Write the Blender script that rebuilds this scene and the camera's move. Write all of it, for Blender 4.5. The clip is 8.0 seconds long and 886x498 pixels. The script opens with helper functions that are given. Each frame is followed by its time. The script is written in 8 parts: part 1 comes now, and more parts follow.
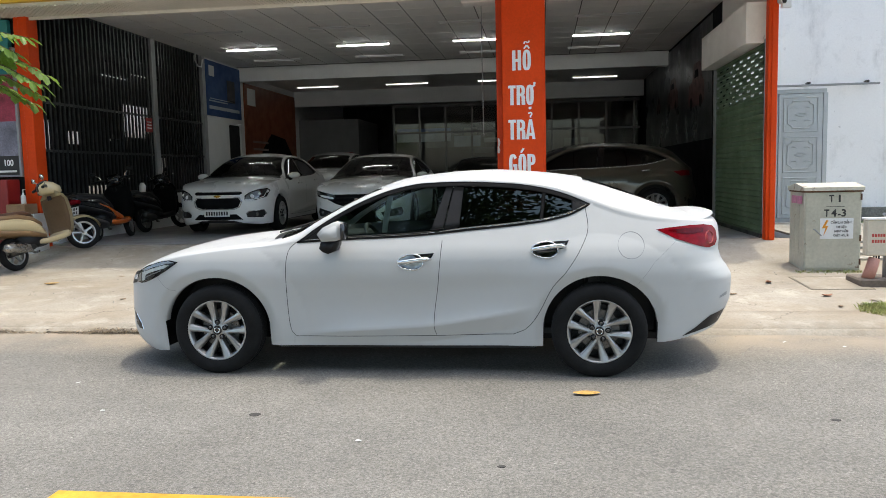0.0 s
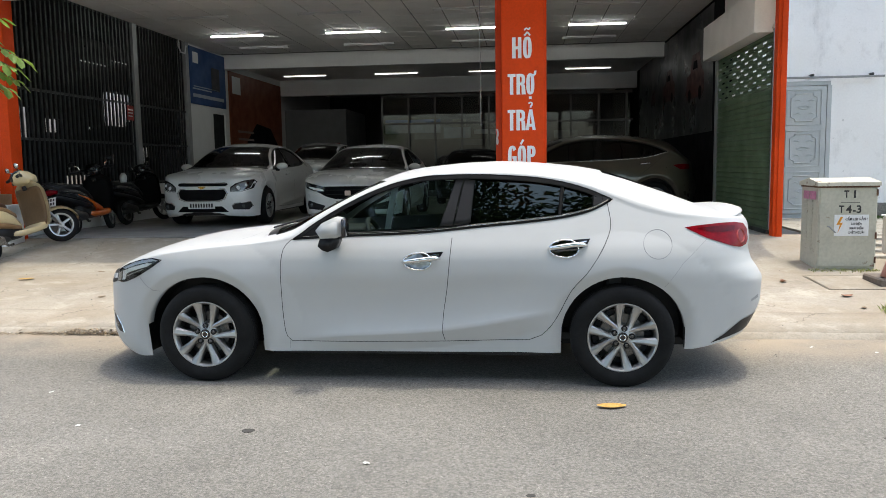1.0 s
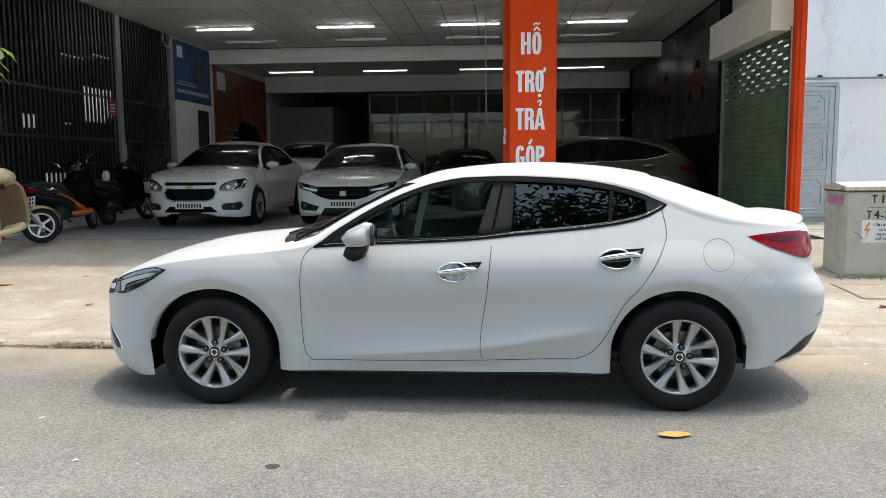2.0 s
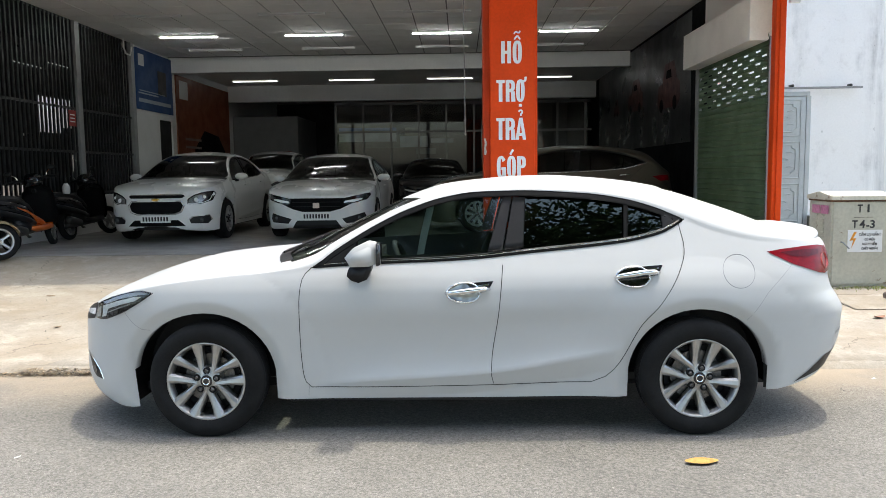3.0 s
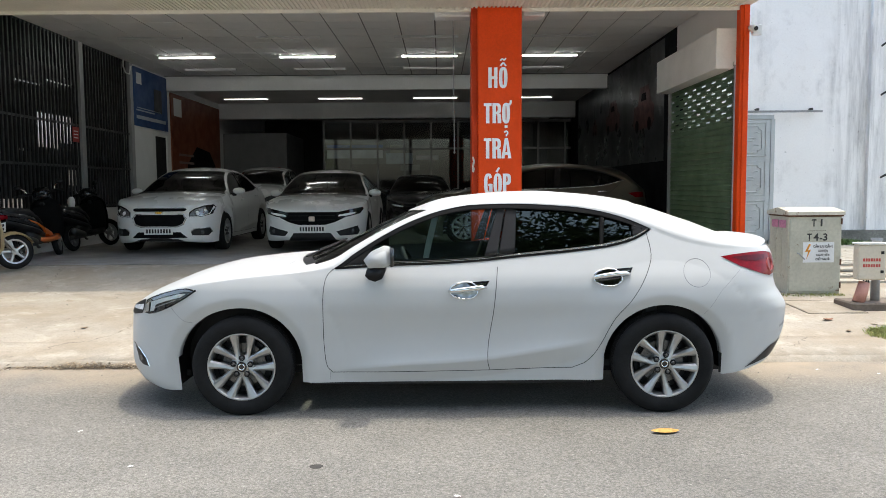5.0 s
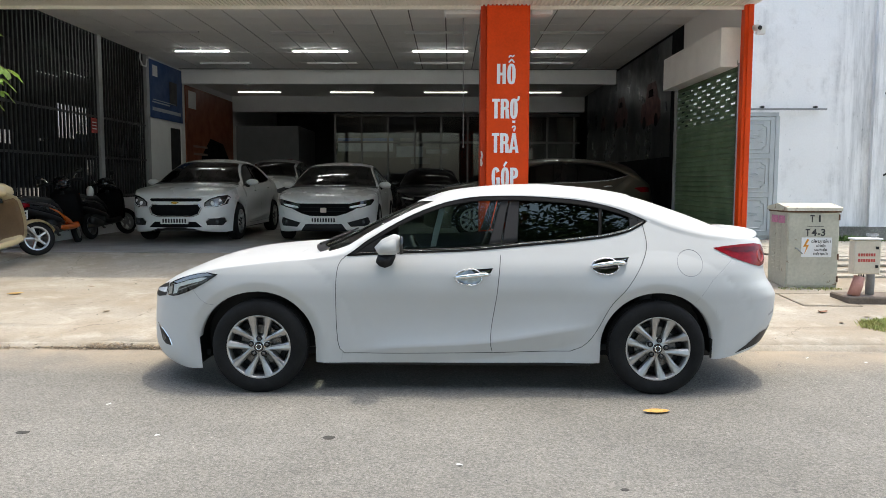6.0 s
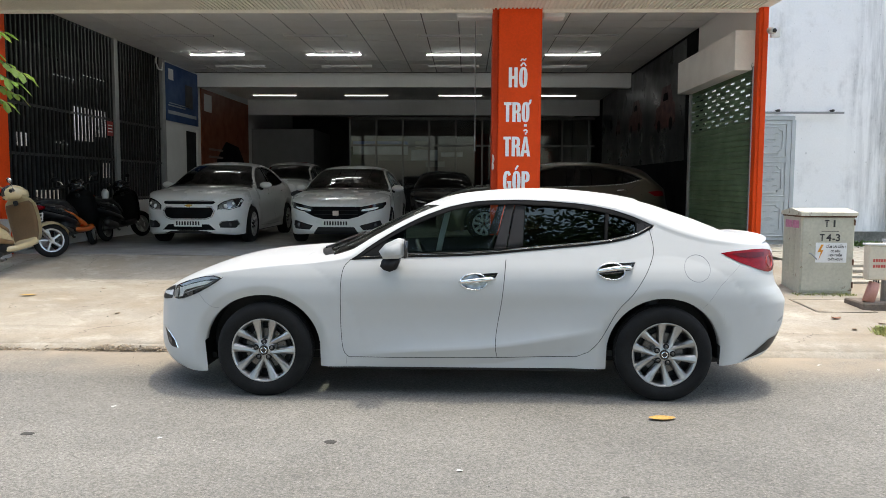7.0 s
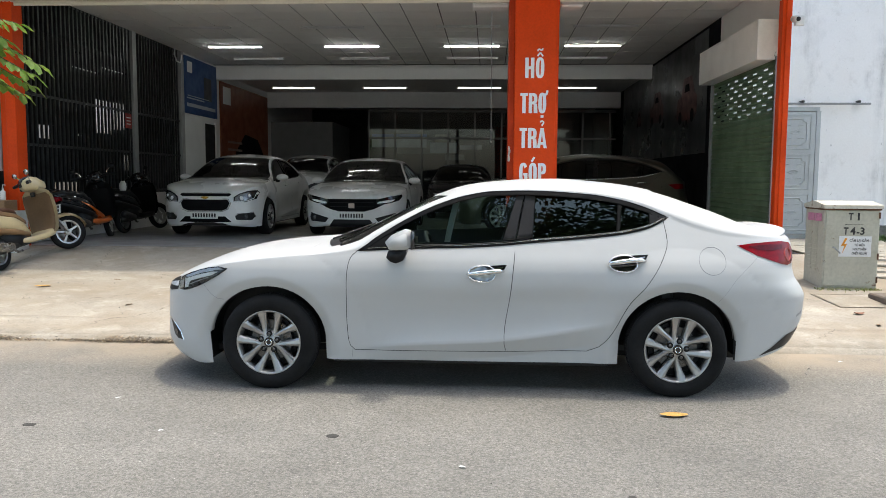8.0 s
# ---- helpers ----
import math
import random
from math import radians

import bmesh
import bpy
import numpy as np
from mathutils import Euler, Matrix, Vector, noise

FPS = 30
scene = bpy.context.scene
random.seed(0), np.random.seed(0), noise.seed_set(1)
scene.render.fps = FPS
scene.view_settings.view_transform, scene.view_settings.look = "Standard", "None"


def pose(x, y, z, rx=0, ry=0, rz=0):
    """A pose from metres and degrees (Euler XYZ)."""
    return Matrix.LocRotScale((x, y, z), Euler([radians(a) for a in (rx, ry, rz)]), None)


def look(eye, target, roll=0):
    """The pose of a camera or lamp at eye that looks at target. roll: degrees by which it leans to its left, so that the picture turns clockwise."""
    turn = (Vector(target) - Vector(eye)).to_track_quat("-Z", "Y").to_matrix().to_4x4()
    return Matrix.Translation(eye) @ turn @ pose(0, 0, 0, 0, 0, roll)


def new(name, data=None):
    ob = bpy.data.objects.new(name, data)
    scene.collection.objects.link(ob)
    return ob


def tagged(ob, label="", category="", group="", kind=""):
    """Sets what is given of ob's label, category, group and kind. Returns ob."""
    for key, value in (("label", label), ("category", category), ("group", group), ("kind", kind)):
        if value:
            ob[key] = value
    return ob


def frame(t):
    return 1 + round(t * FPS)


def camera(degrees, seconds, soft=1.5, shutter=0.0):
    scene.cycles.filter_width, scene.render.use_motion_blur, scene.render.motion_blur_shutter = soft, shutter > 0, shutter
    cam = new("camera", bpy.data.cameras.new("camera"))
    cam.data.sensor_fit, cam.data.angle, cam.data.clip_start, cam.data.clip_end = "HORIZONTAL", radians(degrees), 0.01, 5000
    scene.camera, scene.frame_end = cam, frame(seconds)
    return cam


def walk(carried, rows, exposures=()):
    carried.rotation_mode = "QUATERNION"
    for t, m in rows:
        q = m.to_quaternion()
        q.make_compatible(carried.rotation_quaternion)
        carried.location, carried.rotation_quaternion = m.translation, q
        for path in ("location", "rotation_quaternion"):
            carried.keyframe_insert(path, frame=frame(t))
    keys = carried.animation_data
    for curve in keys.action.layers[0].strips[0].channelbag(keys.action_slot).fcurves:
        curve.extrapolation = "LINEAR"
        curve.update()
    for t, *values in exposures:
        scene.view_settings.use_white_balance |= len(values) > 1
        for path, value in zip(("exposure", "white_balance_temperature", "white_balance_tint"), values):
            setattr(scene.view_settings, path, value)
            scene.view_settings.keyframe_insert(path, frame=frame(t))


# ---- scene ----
cam = camera(59.4, 8.0, 0.55)
METRES, EYE, TILT, LEAN, TURN = 2.74, 1.39, 0.0, 0.0, 7.3
ROWS = [
    (0.0, 0.0, 0.0, 0.0, -0.13, -5.67, 1.28),
    (0.5, -0.0315, 0.078, 0.0047, -0.74, -6.04, 1.37),
    (1.0, -0.0606, 0.1603, -0.001, -1.31, -6.26, 0.88),
    (2.5, -0.2433, 0.4062, 0.0084, -4.32, -6.25, 0.54),
    (3.0, -0.2772, 0.4362, 0.0142, -5.99, -5.69, 0.72),
    (3.5, -0.3105, 0.3956, 0.013, -7.22, -5.02, 0.94),
    (4.0, -0.3358, 0.3355, 0.0165, -7.87, -4.45, 1.03),
    (5.5, -0.3694, 0.1081, 0.0113, -7.08, -4.71, 0.04),
    (6.0, -0.3669, 0.0714, 0.0097, -6.73, -4.97, -0.16),
    (6.5, -0.3475, 0.0706, 0.0132, -6.29, -4.89, -0.25),
    (7.0, -0.338, 0.0753, 0.012, -5.5, -4.75, -0.3),
    (7.5, -0.3152, 0.0804, 0.0057, -4.53, -4.81, -0.4),
    (8.0, -0.3008, 0.1101, 0.0029, -3.89, -5.21, -0.36),
]
walk(cam, [(t, pose(0, 0, EYE, TILT, LEAN, TURN) @ pose(METRES * x, METRES * y, METRES * z, 90 + pitch, roll, yaw)) for t, x, y, z, yaw, pitch, roll in ROWS],
     [(0.0, 0.47, 6820, 4), (1.0, 0.5, 6820, 4), (2.5, 0.63, 6800, 4), (3.0, 0.74, 6790, 4), (3.5, 0.76, 6790, 4), (4.2, 0.71, 6810, 4), (5.5, 0.57, 6830, 4), (6.2, 0.54, 6840, 4), (7.0, 0.57, 6840, 4), (8.0, 0.53, 6840, 4)])

# ---- daylight: a high hazy sun a little behind the shop front, and the sky ----
SUN = Vector((0.16, 0.12, 1.0)).normalized()
world = bpy.data.worlds.new("sky")
scene.world = world
world.use_nodes = True
_n = world.node_tree.nodes
_sky = _n.new("ShaderNodeTexSky")
_sky.sky_type = "NISHITA"
_sky.sun_disc = False
_sky.sun_elevation = math.asin(SUN.z)
_sky.sun_rotation = math.atan2(SUN.x, SUN.y)
_sky.air_density, _sky.dust_density, _sky.ozone_density = 1.0, 3.0, 1.0
_n["Background"].inputs["Strength"].default_value = 0.335
world.node_tree.links.new(_sky.outputs[0], _n["Background"].inputs["Color"])
_sun = bpy.data.lights.new("sun", "SUN")
_sun.energy, _sun.angle, _sun.color = 1.62, radians(0.6), (1.0, 0.95, 0.87)
sun_lamp = new("sun", _sun)
sun_lamp.matrix_world = look(SUN * 50, (0, 0, 0))

# ---- small tools ----


def mesh_ob(name, bm, material=None, parent=None, label="", smooth=False):
    me = bpy.data.meshes.new(name)
    bm.to_mesh(me)
    bm.free()
    if material:
        for m in (material if isinstance(material, (list, tuple)) else [material]):
            me.materials.append(m)
    if smooth:
        for p in me.polygons:
            p.use_smooth = True
    ob = new(name, me)
    if parent:
        ob.parent = parent
    if label:
        tagged(ob, label)
    return ob


def part(name, bm, material, parent, label="", smooth=False):
    return mesh_ob(name, bm, material, parent, label, smooth)


def thing(name, label, category, m=None, group="", kind=""):
    ob = new(name)
    ob.empty_display_size = 0.1
    if m is not None:
        ob.matrix_basis = m
    return tagged(ob, label, category, group, kind)


def box(bm, x0, x1, y0, y1, z0, z1, bevel=0.0, m=None, seg=1):
    r = bmesh.ops.create_cube(bm, size=1.0)
    vs = r["verts"]
    for v in vs:
        v.co = Vector((x0 + (v.co.x + 0.5) * (x1 - x0), y0 + (v.co.y + 0.5) * (y1 - y0), z0 + (v.co.z + 0.5) * (z1 - z0)))
    if bevel:
        es = list({e for v in vs for e in v.link_edges})
        r = bmesh.ops.bevel(bm, geom=es, offset=bevel, segments=seg, affect="EDGES", clamp_overlap=True)
        vs = list({v for v in vs if v.is_valid} | set(r["verts"]))
    if m is not None:
        for v in vs:
            v.co = m @ v.co
    return vs


def boxed(name, x0, x1, y0, y1, z0, z1, material, parent=None, bevel=0.0, label="", m=None, seg=1):
    bm = bmesh.new()
    box(bm, x0, x1, y0, y1, z0, z1, bevel, m, seg)
    return mesh_ob(name, bm, material, parent, label)


def tube(bm, pts, radius, seg=8, caps=True):
    """A round bar along points; radius a number or one for each point."""
    pts = [Vector(p) for p in pts]
    rad = radius if isinstance(radius, (list, tuple)) else [radius] * len(pts)
    rings, side = [], None
    for i, p in enumerate(pts):
        d = (pts[min(i + 1, len(pts) - 1)] - pts[max(i - 1, 0)]).normalized()
        if side is None:
            side = d.orthogonal().normalized()
        side = (side - d * side.dot(d)).normalized()
        up = d.cross(side)
        rings.append([bm.verts.new(p + (side * math.cos(a) + up * math.sin(a)) * rad[i]) for a in (2 * math.pi * k / seg for k in range(seg))])
    for a, b in zip(rings, rings[1:]):
        for k in range(seg):
            bm.faces.new((a[k], a[(k + 1) % seg], b[(k + 1) % seg], b[k]))
    if caps:
        bm.faces.new(rings[0][::-1])
        bm.faces.new(rings[-1])
    return rings


def lathe(bm, profile, seg=32, m=None, closed=False):
    """Turns (radius, height) pairs round the local z axis."""
    m = m or Matrix.Identity(4)
    rings = []
    for r, h in profile:
        rings.append([bm.verts.new(m @ Vector((r * math.cos(2 * math.pi * k / seg), r * math.sin(2 * math.pi * k / seg), h))) for k in range(seg)])
    pairs = list(zip(rings, rings[1:])) + ([(rings[-1], rings[0])] if closed else [])
    for a, b in pairs:
        for k in range(seg):
            bm.faces.new((a[k], a[(k + 1) % seg], b[(k + 1) % seg], b[k]))
    return rings


def prism(bm, outline, h0, h1, m=None, bevel=0.0):
    """An outline in the local xy plane, raised from h0 to h1."""
    m = m or Matrix.Identity(4)
    a = [bm.verts.new(m @ Vector((x, y, h0))) for x, y in outline]
    b = [bm.verts.new(m @ Vector((x, y, h1))) for x, y in outline]
    n = len(a)
    fs = [bm.faces.new(a[::-1]), bm.faces.new(b)]
    for k in range(n):
        fs.append(bm.faces.new((a[k], a[(k + 1) % n], b[(k + 1) % n], b[k])))
    if bevel:
        bmesh.ops.recalc_face_normals(bm, faces=fs)
        bmesh.ops.bevel(bm, geom=list(fs[1].edges), offset=bevel, segments=2, affect="EDGES", clamp_overlap=True)
    return a, b


def surface(bm, rows):
    """A grid of faces through rows of points."""
    grid = [[bm.verts.new(p) for p in row] for row in rows]
    for a, b in zip(grid, grid[1:]):
        for k in range(len(a) - 1):
            bm.faces.new((a[k], a[k + 1], b[k + 1], b[k]))
    return grid


def line(pts):
    """A smooth monotone curve through (x, value) pairs, as a function."""
    xs, ys = [float(p[0]) for p in pts], [float(p[1]) for p in pts]
    n = len(xs)
    sl = [(ys[i + 1] - ys[i]) / (xs[i + 1] - xs[i]) for i in range(n - 1)]
    tan = [sl[0]] + [0 if sl[i - 1] * sl[i] <= 0 else 2 * sl[i - 1] * sl[i] / (sl[i - 1] + sl[i]) for i in range(1, n - 1)] + [sl[-1]]

    def f(x):
        if x <= xs[0]:
            return ys[0]
        if x >= xs[-1]:
            return ys[-1]
        i = 0
        while xs[i + 1] < x:
            i += 1
        h = xs[i + 1] - xs[i]
        t = (x - xs[i]) / h
        return (1 + 2 * t) * (1 - t) ** 2 * ys[i] + t * (1 - t) ** 2 * h * tan[i] + t * t * (3 - 2 * t) * ys[i + 1] + t * t * (t - 1) * h * tan[i + 1]
    return f


def smooth01(a, b, x):
    t = min(1.0, max(0.0, (x - a) / (b - a)))
    return t * t * (3 - 2 * t)


def lettering(name, text, size, material, m, parent=None, stretch=1.0, weight=0.0, depth=0.004, align="CENTER", label="", valign="CENTER", width=None):
    """Raised letters in the built-in font, as a mesh, standing in the local xy plane."""
    cu = bpy.data.curves.new(name, "FONT")
    cu.body, cu.size, cu.align_x, cu.align_y, cu.extrude, cu.offset, cu.resolution_u = text, size, align, valign, depth, weight, 3
    ob = bpy.data.objects.new(name, cu)
    scene.collection.objects.link(ob)
    me = bpy.data.meshes.new_from_object(ob.evaluated_get(bpy.context.evaluated_depsgraph_get()))
    bpy.data.objects.remove(ob)
    if width:
        vx = [v.co.x for v in me.vertices]
        stretch = width / (max(vx) - min(vx))
    me.transform(Matrix.Diagonal((stretch, 1, 1, 1)))
    me.name = name
    me.materials.clear()
    me.materials.append(material)
    out = new(name, me)
    if parent:
        out.parent = parent
    out.matrix_basis = m
    return tagged(out, label) if label else out

# ---- materials ----


def pm(name, col, rough=0.5, metal=0.0, var=0.12, scale=3.0, fine=45.0, bump=0.0, coat=0.0, col2=None, spots=0.0, emit=0.0, rvar=0.1, dist=0.004, spec=0.5, world_space=False):
    """A surface with colour drift at two scales, uneven gloss and fine relief."""
    m = bpy.data.materials.new(name)
    m.use_nodes = True
    nt = m.node_tree
    N, K = nt.nodes, nt.links
    b = N["Principled BSDF"]
    co = N.new("ShaderNodeTexCoord")
    src = co.outputs["Object"]
    if world_space:
        src = N.new("ShaderNodeNewGeometry").outputs["Position"]

    def nz(s, detail, roughness=0.6):
        t = N.new("ShaderNodeTexNoise")
        t.inputs["Scale"].default_value, t.inputs["Detail"].default_value, t.inputs["Roughness"].default_value = s, detail, roughness
        K.new(src, t.inputs["Vector"])
        return t.outputs[0]

    def ramp(v, a, z):
        r = N.new("ShaderNodeMapRange")
        r.inputs["From Min"].default_value, r.inputs["From Max"].default_value = 0.3, 0.7
        r.inputs["To Min"].default_value, r.inputs["To Max"].default_value = a, z
        K.new(v, r.inputs["Value"])
        return r.outputs[0]
    b.inputs["Metallic"].default_value = metal
    b.inputs["Roughness"].default_value = rough
    b.inputs["Specular IOR Level"].default_value = spec
    b.inputs["Coat Weight"].default_value = coat
    b.inputs["Coat Roughness"].default_value = 0.03
    big, small = nz(scale, 4), nz(fine, 3)
    if var or col2:
        mix = N.new("ShaderNodeMix")
        mix.data_type = "RGBA"
        c2 = col2 or tuple(c * (1 - 2 * var) for c in col)
        mix.inputs["A"].default_value, mix.inputs["B"].default_value = (*col, 1), (*c2, 1)
        K.new(ramp(big, 0, 1), mix.inputs["Factor"])
        out = mix.outputs["Result"]
        mul = N.new("ShaderNodeMix")
        mul.data_type, mul.blend_type = "RGBA", "MULTIPLY"
        mul.inputs["Factor"].default_value = 1.0
        K.new(out, mul.inputs["A"])
        K.new(ramp(small, 1 - var, 1 + var * 0.6), mul.inputs["B"])
        out = mul.outputs["Result"]
        if spots:
            sp = N.new("ShaderNodeMix")
            sp.data_type, sp.blend_type = "RGBA", "MULTIPLY"
            v = nz(scale * 2.7, 6, 0.7)
            r = N.new("ShaderNodeMapRange")
            r.inputs["From Min"].default_value, r.inputs["From Max"].default_value = 0.58, 0.72
            r.inputs["To Max"].default_value = spots
            K.new(v, r.inputs["Value"])
            K.new(r.outputs[0], sp.inputs["Factor"])
            K.new(out, sp.inputs["A"])
            sp.inputs["B"].default_value = (0.45, 0.42, 0.38, 1)
            out = sp.outputs["Result"]
        K.new(out, b.inputs["Base Color"])
    else:
        b.inputs["Base Color"].default_value = (*col, 1)
    if rvar:
        K.new(ramp(big, max(0.0, rough - rvar), min(1.0, rough + rvar)), b.inputs["Roughness"])
    if bump:
        bp = N.new("ShaderNodeBump")
        bp.inputs["Strength"].default_value, bp.inputs["Distance"].default_value = bump, dist
        K.new(small, bp.inputs["Height"])
        K.new(bp.outputs[0], b.inputs["Normal"])
    if emit:
        b.inputs["Emission Color"].default_value = (*col, 1)
        b.inputs["Emission Strength"].default_value = emit
    return m


def glass(name, tint, rough=0.0, ior=1.5, sheen=(1, 1, 1)):
    """Thin pane: part see-through in its tint, part mirror by its Fresnel."""
    m = bpy.data.materials.new(name)
    m.use_nodes = True
    N, K = m.node_tree.nodes, m.node_tree.links
    N.remove(N["Principled BSDF"])
    t, g, mx, fr = N.new("ShaderNodeBsdfTransparent"), N.new("ShaderNodeBsdfGlossy"), N.new("ShaderNodeMixShader"), N.new("ShaderNodeFresnel")
    t.inputs["Color"].default_value = (*tint, 1)
    g.inputs["Roughness"].default_value = rough
    g.inputs["Color"].default_value = (*sheen, 1)
    fr.inputs["IOR"].default_value = ior
    K.new(fr.outputs[0], mx.inputs[0])
    K.new(t.outputs[0], mx.inputs[1])
    K.new(g.outputs[0], mx.inputs[2])
    K.new(mx.outputs[0], N["Material Output"].inputs["Surface"])
    return m


ASPHALT = pm("asphalt", (0.212, 0.2, 0.178), 0.9, var=0.17, scale=0.35, fine=140, bump=0.5, spots=0.25, rvar=0.05, dist=0.006, world_space=True)
CONCRETE = pm("concrete", (0.405, 0.362, 0.30), 0.88, var=0.15, scale=0.8, fine=60, bump=0.35, spots=0.5, rvar=0.06, world_space=True)
EARTH = pm("earth", (0.24, 0.2, 0.15), 0.95, var=0.2, scale=0.5, fine=30, bump=0.5, world_space=True)
SHOPFLOOR = pm("polished concrete floor", (0.4, 0.375, 0.345), 0.55, spec=0.35, var=0.2, scale=1.3, fine=50, bump=0.1, spots=0.3, world_space=True)
WALLWHITE = pm("white wall paint", (0.78, 0.79, 0.79), 0.85, var=0.05, scale=1.2, fine=35, bump=0.15)
WALLOLD = pm("weathered white render", (0.95, 0.95, 0.95), 0.9, var=0.03, scale=0.9, fine=30, bump=0.3, spots=0.22)


def wall_stains(m, x_edge=6.45):
    """Grey rain streaks and mould patches, thickest round the joint of the two walls."""
    N, K = m.node_tree.nodes, m.node_tree.links
    b = N["Principled BSDF"]
    old = b.inputs["Base Color"].links[0].from_socket
    pos = N.new("ShaderNodeNewGeometry").outputs["Position"]

    def nz(scale, lo, hi, detail=5):
        mp = N.new("ShaderNodeMapping")
        mp.inputs["Scale"].default_value = scale
        K.new(pos, mp.inputs["Vector"])
        t = N.new("ShaderNodeTexNoise")
        t.inputs["Scale"].default_value, t.inputs["Detail"].default_value, t.inputs["Roughness"].default_value = 1.0, detail, 0.7
        K.new(mp.outputs[0], t.inputs["Vector"])
        return rng(t.outputs[0], lo, hi)

    def rng(v, lo, hi):
        r = N.new("ShaderNodeMapRange")
        r.inputs["From Min"].default_value, r.inputs["From Max"].default_value = lo, hi
        K.new(v, r.inputs["Value"])
        return r.outputs[0]

    def op(kind, a, c):
        f = N.new("ShaderNodeMath")
        f.operation = kind
        f.use_clamp = True
        for i, v in enumerate((a, c)):
            if isinstance(v, float):
                f.inputs[i].default_value = v
            else:
                K.new(v, f.inputs[i])
        return f.outputs[0]
    sep = N.new("ShaderNodeSeparateXYZ")
    K.new(pos, sep.inputs[0])
    near = rng(op("ABSOLUTE", op_sub(N, K, sep.outputs["X"], x_edge), 0.0), 0.75, 0.05)
    streak = nz((7.0, 7.0, 0.55), 0.42, 0.68)
    patch_ = nz((1.6, 1.6, 1.1), 0.54, 0.7)
    speck = nz((14.0, 14.0, 9.0), 0.66, 0.7)
    dirt = op("ADD", op("ADD", op("MULTIPLY", op("MULTIPLY", near, streak), 0.6), op("MULTIPLY", patch_, 0.1)), op("MULTIPLY", speck, 0.35))
    dirt = op("ADD", dirt, op("MULTIPLY", op("MULTIPLY", streak, patch_), 0.3))
    mx = N.new("ShaderNodeMix")
    mx.data_type = "RGBA"
    mx.inputs["B"].default_value = (0.22, 0.23, 0.23, 1)
    K.new(dirt, mx.inputs["Factor"])
    K.new(old, mx.inputs["A"])
    K.new(mx.outputs["Result"], b.inputs["Base Color"])


def op_sub(N, K, a, c):
    f = N.new("ShaderNodeMath")
    f.operation = "SUBTRACT"
    K.new(a, f.inputs[0])
    f.inputs[1].default_value = c
    return f.outputs[0]


wall_stains(WALLOLD)
CEILTILE = pm("ceiling tile", (0.9, 0.89, 0.87), 0.95, spec=0.05, var=0.03, scale=1.0, fine=60, bump=0.1)
CEILJOINT = pm("shadowed ceiling grid", (0.16, 0.16, 0.155), 0.7, var=0.05)
SOFFIT = pm("cream metal soffit", (0.84, 0.81, 0.73), 0.6, var=0.06, scale=2)
ORANGE = pm("orange sign sheet", (0.8, 0.07, 0.007), 0.5, spec=0.2, var=0.08, scale=1.5, fine=40, spots=0.12)
WHITELETTER = pm("white letter vinyl", (0.88, 0.88, 0.88), 0.5, var=0.03)
GREENSH = pm("green shutter paint", (0.145, 0.2, 0.12), 0.5, var=0.12, scale=2.0, fine=30, spots=0.2)
DARKWALL = pm("dark printed wall", (0.009, 0.009, 0.011), 0.85, var=0.2, spec=0.05)
# Near-black colour that puts shade into the yard and the doorway
DARK = pm("near-black painted shade", (0.01, 0.01, 0.011), 0.9, var=0.1)
BARDARK = pm("dark painted steel", (0.04, 0.042, 0.045), 0.5, var=0.15)
STEELGREY = pm("grey painted steel", (0.32, 0.33, 0.34), 0.5, var=0.1, spots=0.2)
BLUESIGN = pm("blue banner print", (0.012, 0.06, 0.2), 0.5, var=0.1)
TUBE = pm("lit tube", (0.95, 0.97, 1.0), 0.5, var=0, emit=46.0)
TUBEDIM = pm("lit tube of the rear bay", (0.95, 0.97, 1.0), 0.5, var=0, emit=3.6)
TUBEOFF = pm("unlit tube", (0.7, 0.7, 0.7), 0.4, var=0.02)
PAINT = pm("white car paint", (0.512, 0.515, 0.515), 0.4, var=0.015, scale=1.0, fine=8, coat=0.2, rvar=0.03, spec=0.2)
PAINTB = pm("showroom white paint", (0.76, 0.76, 0.755), 0.28, var=0.015, scale=1.0, fine=8, coat=0.55, rvar=0.03)
BLACKPL = pm("black plastic", (0.013, 0.013, 0.0145), 0.45, var=0.1, spec=0.28)
PILLARBLK = pm("satin pillar film", (0.032, 0.033, 0.037), 0.45, var=0.08, spec=0.35)
BLACKGL = pm("gloss black", (0.012, 0.012, 0.014), 0.12, var=0.05, coat=0.5, rvar=0.02)
RUBBER = pm("tyre rubber", (0.013, 0.013, 0.0135), 0.8, spec=0.18, var=0.15, scale=6, fine=90, bump=0.2)
ALLOY = pm("silver alloy", (0.44, 0.437, 0.43), 0.37, metal=0.92, var=0.06)
NUTSTEEL = pm("dark wheel nut", (0.16, 0.155, 0.15), 0.35, metal=0.9, var=0.2, scale=60)
CHROME = pm("chrome", (0.8, 0.8, 0.8), 0.06, metal=1.0, var=0.02, rvar=0.02)
STEELDARK = pm("dark brake steel", (0.1, 0.1, 0.1), 0.45, metal=0.8, var=0.2)
CARGLASS = glass("car glass", (0.6, 0.72, 0.67), ior=1.5, sheen=(0.84, 1.0, 0.93))
WINDSCREEN = glass("windscreen glass", (0.55, 0.62, 0.6))
DARKGLASS = glass("tinted car glass", (0.05, 0.06, 0.06), ior=1.36)
SIDEGLASS = glass("tinted side window glass", (0.06, 0.08, 0.075), ior=1.62, sheen=(0.84, 1.0, 0.93))
SHOPGLASS = glass("shop glass", (0.5, 0.54, 0.56))
CABIN = pm("dark cabin trim", (0.045, 0.046, 0.048), 0.7, var=0.15)
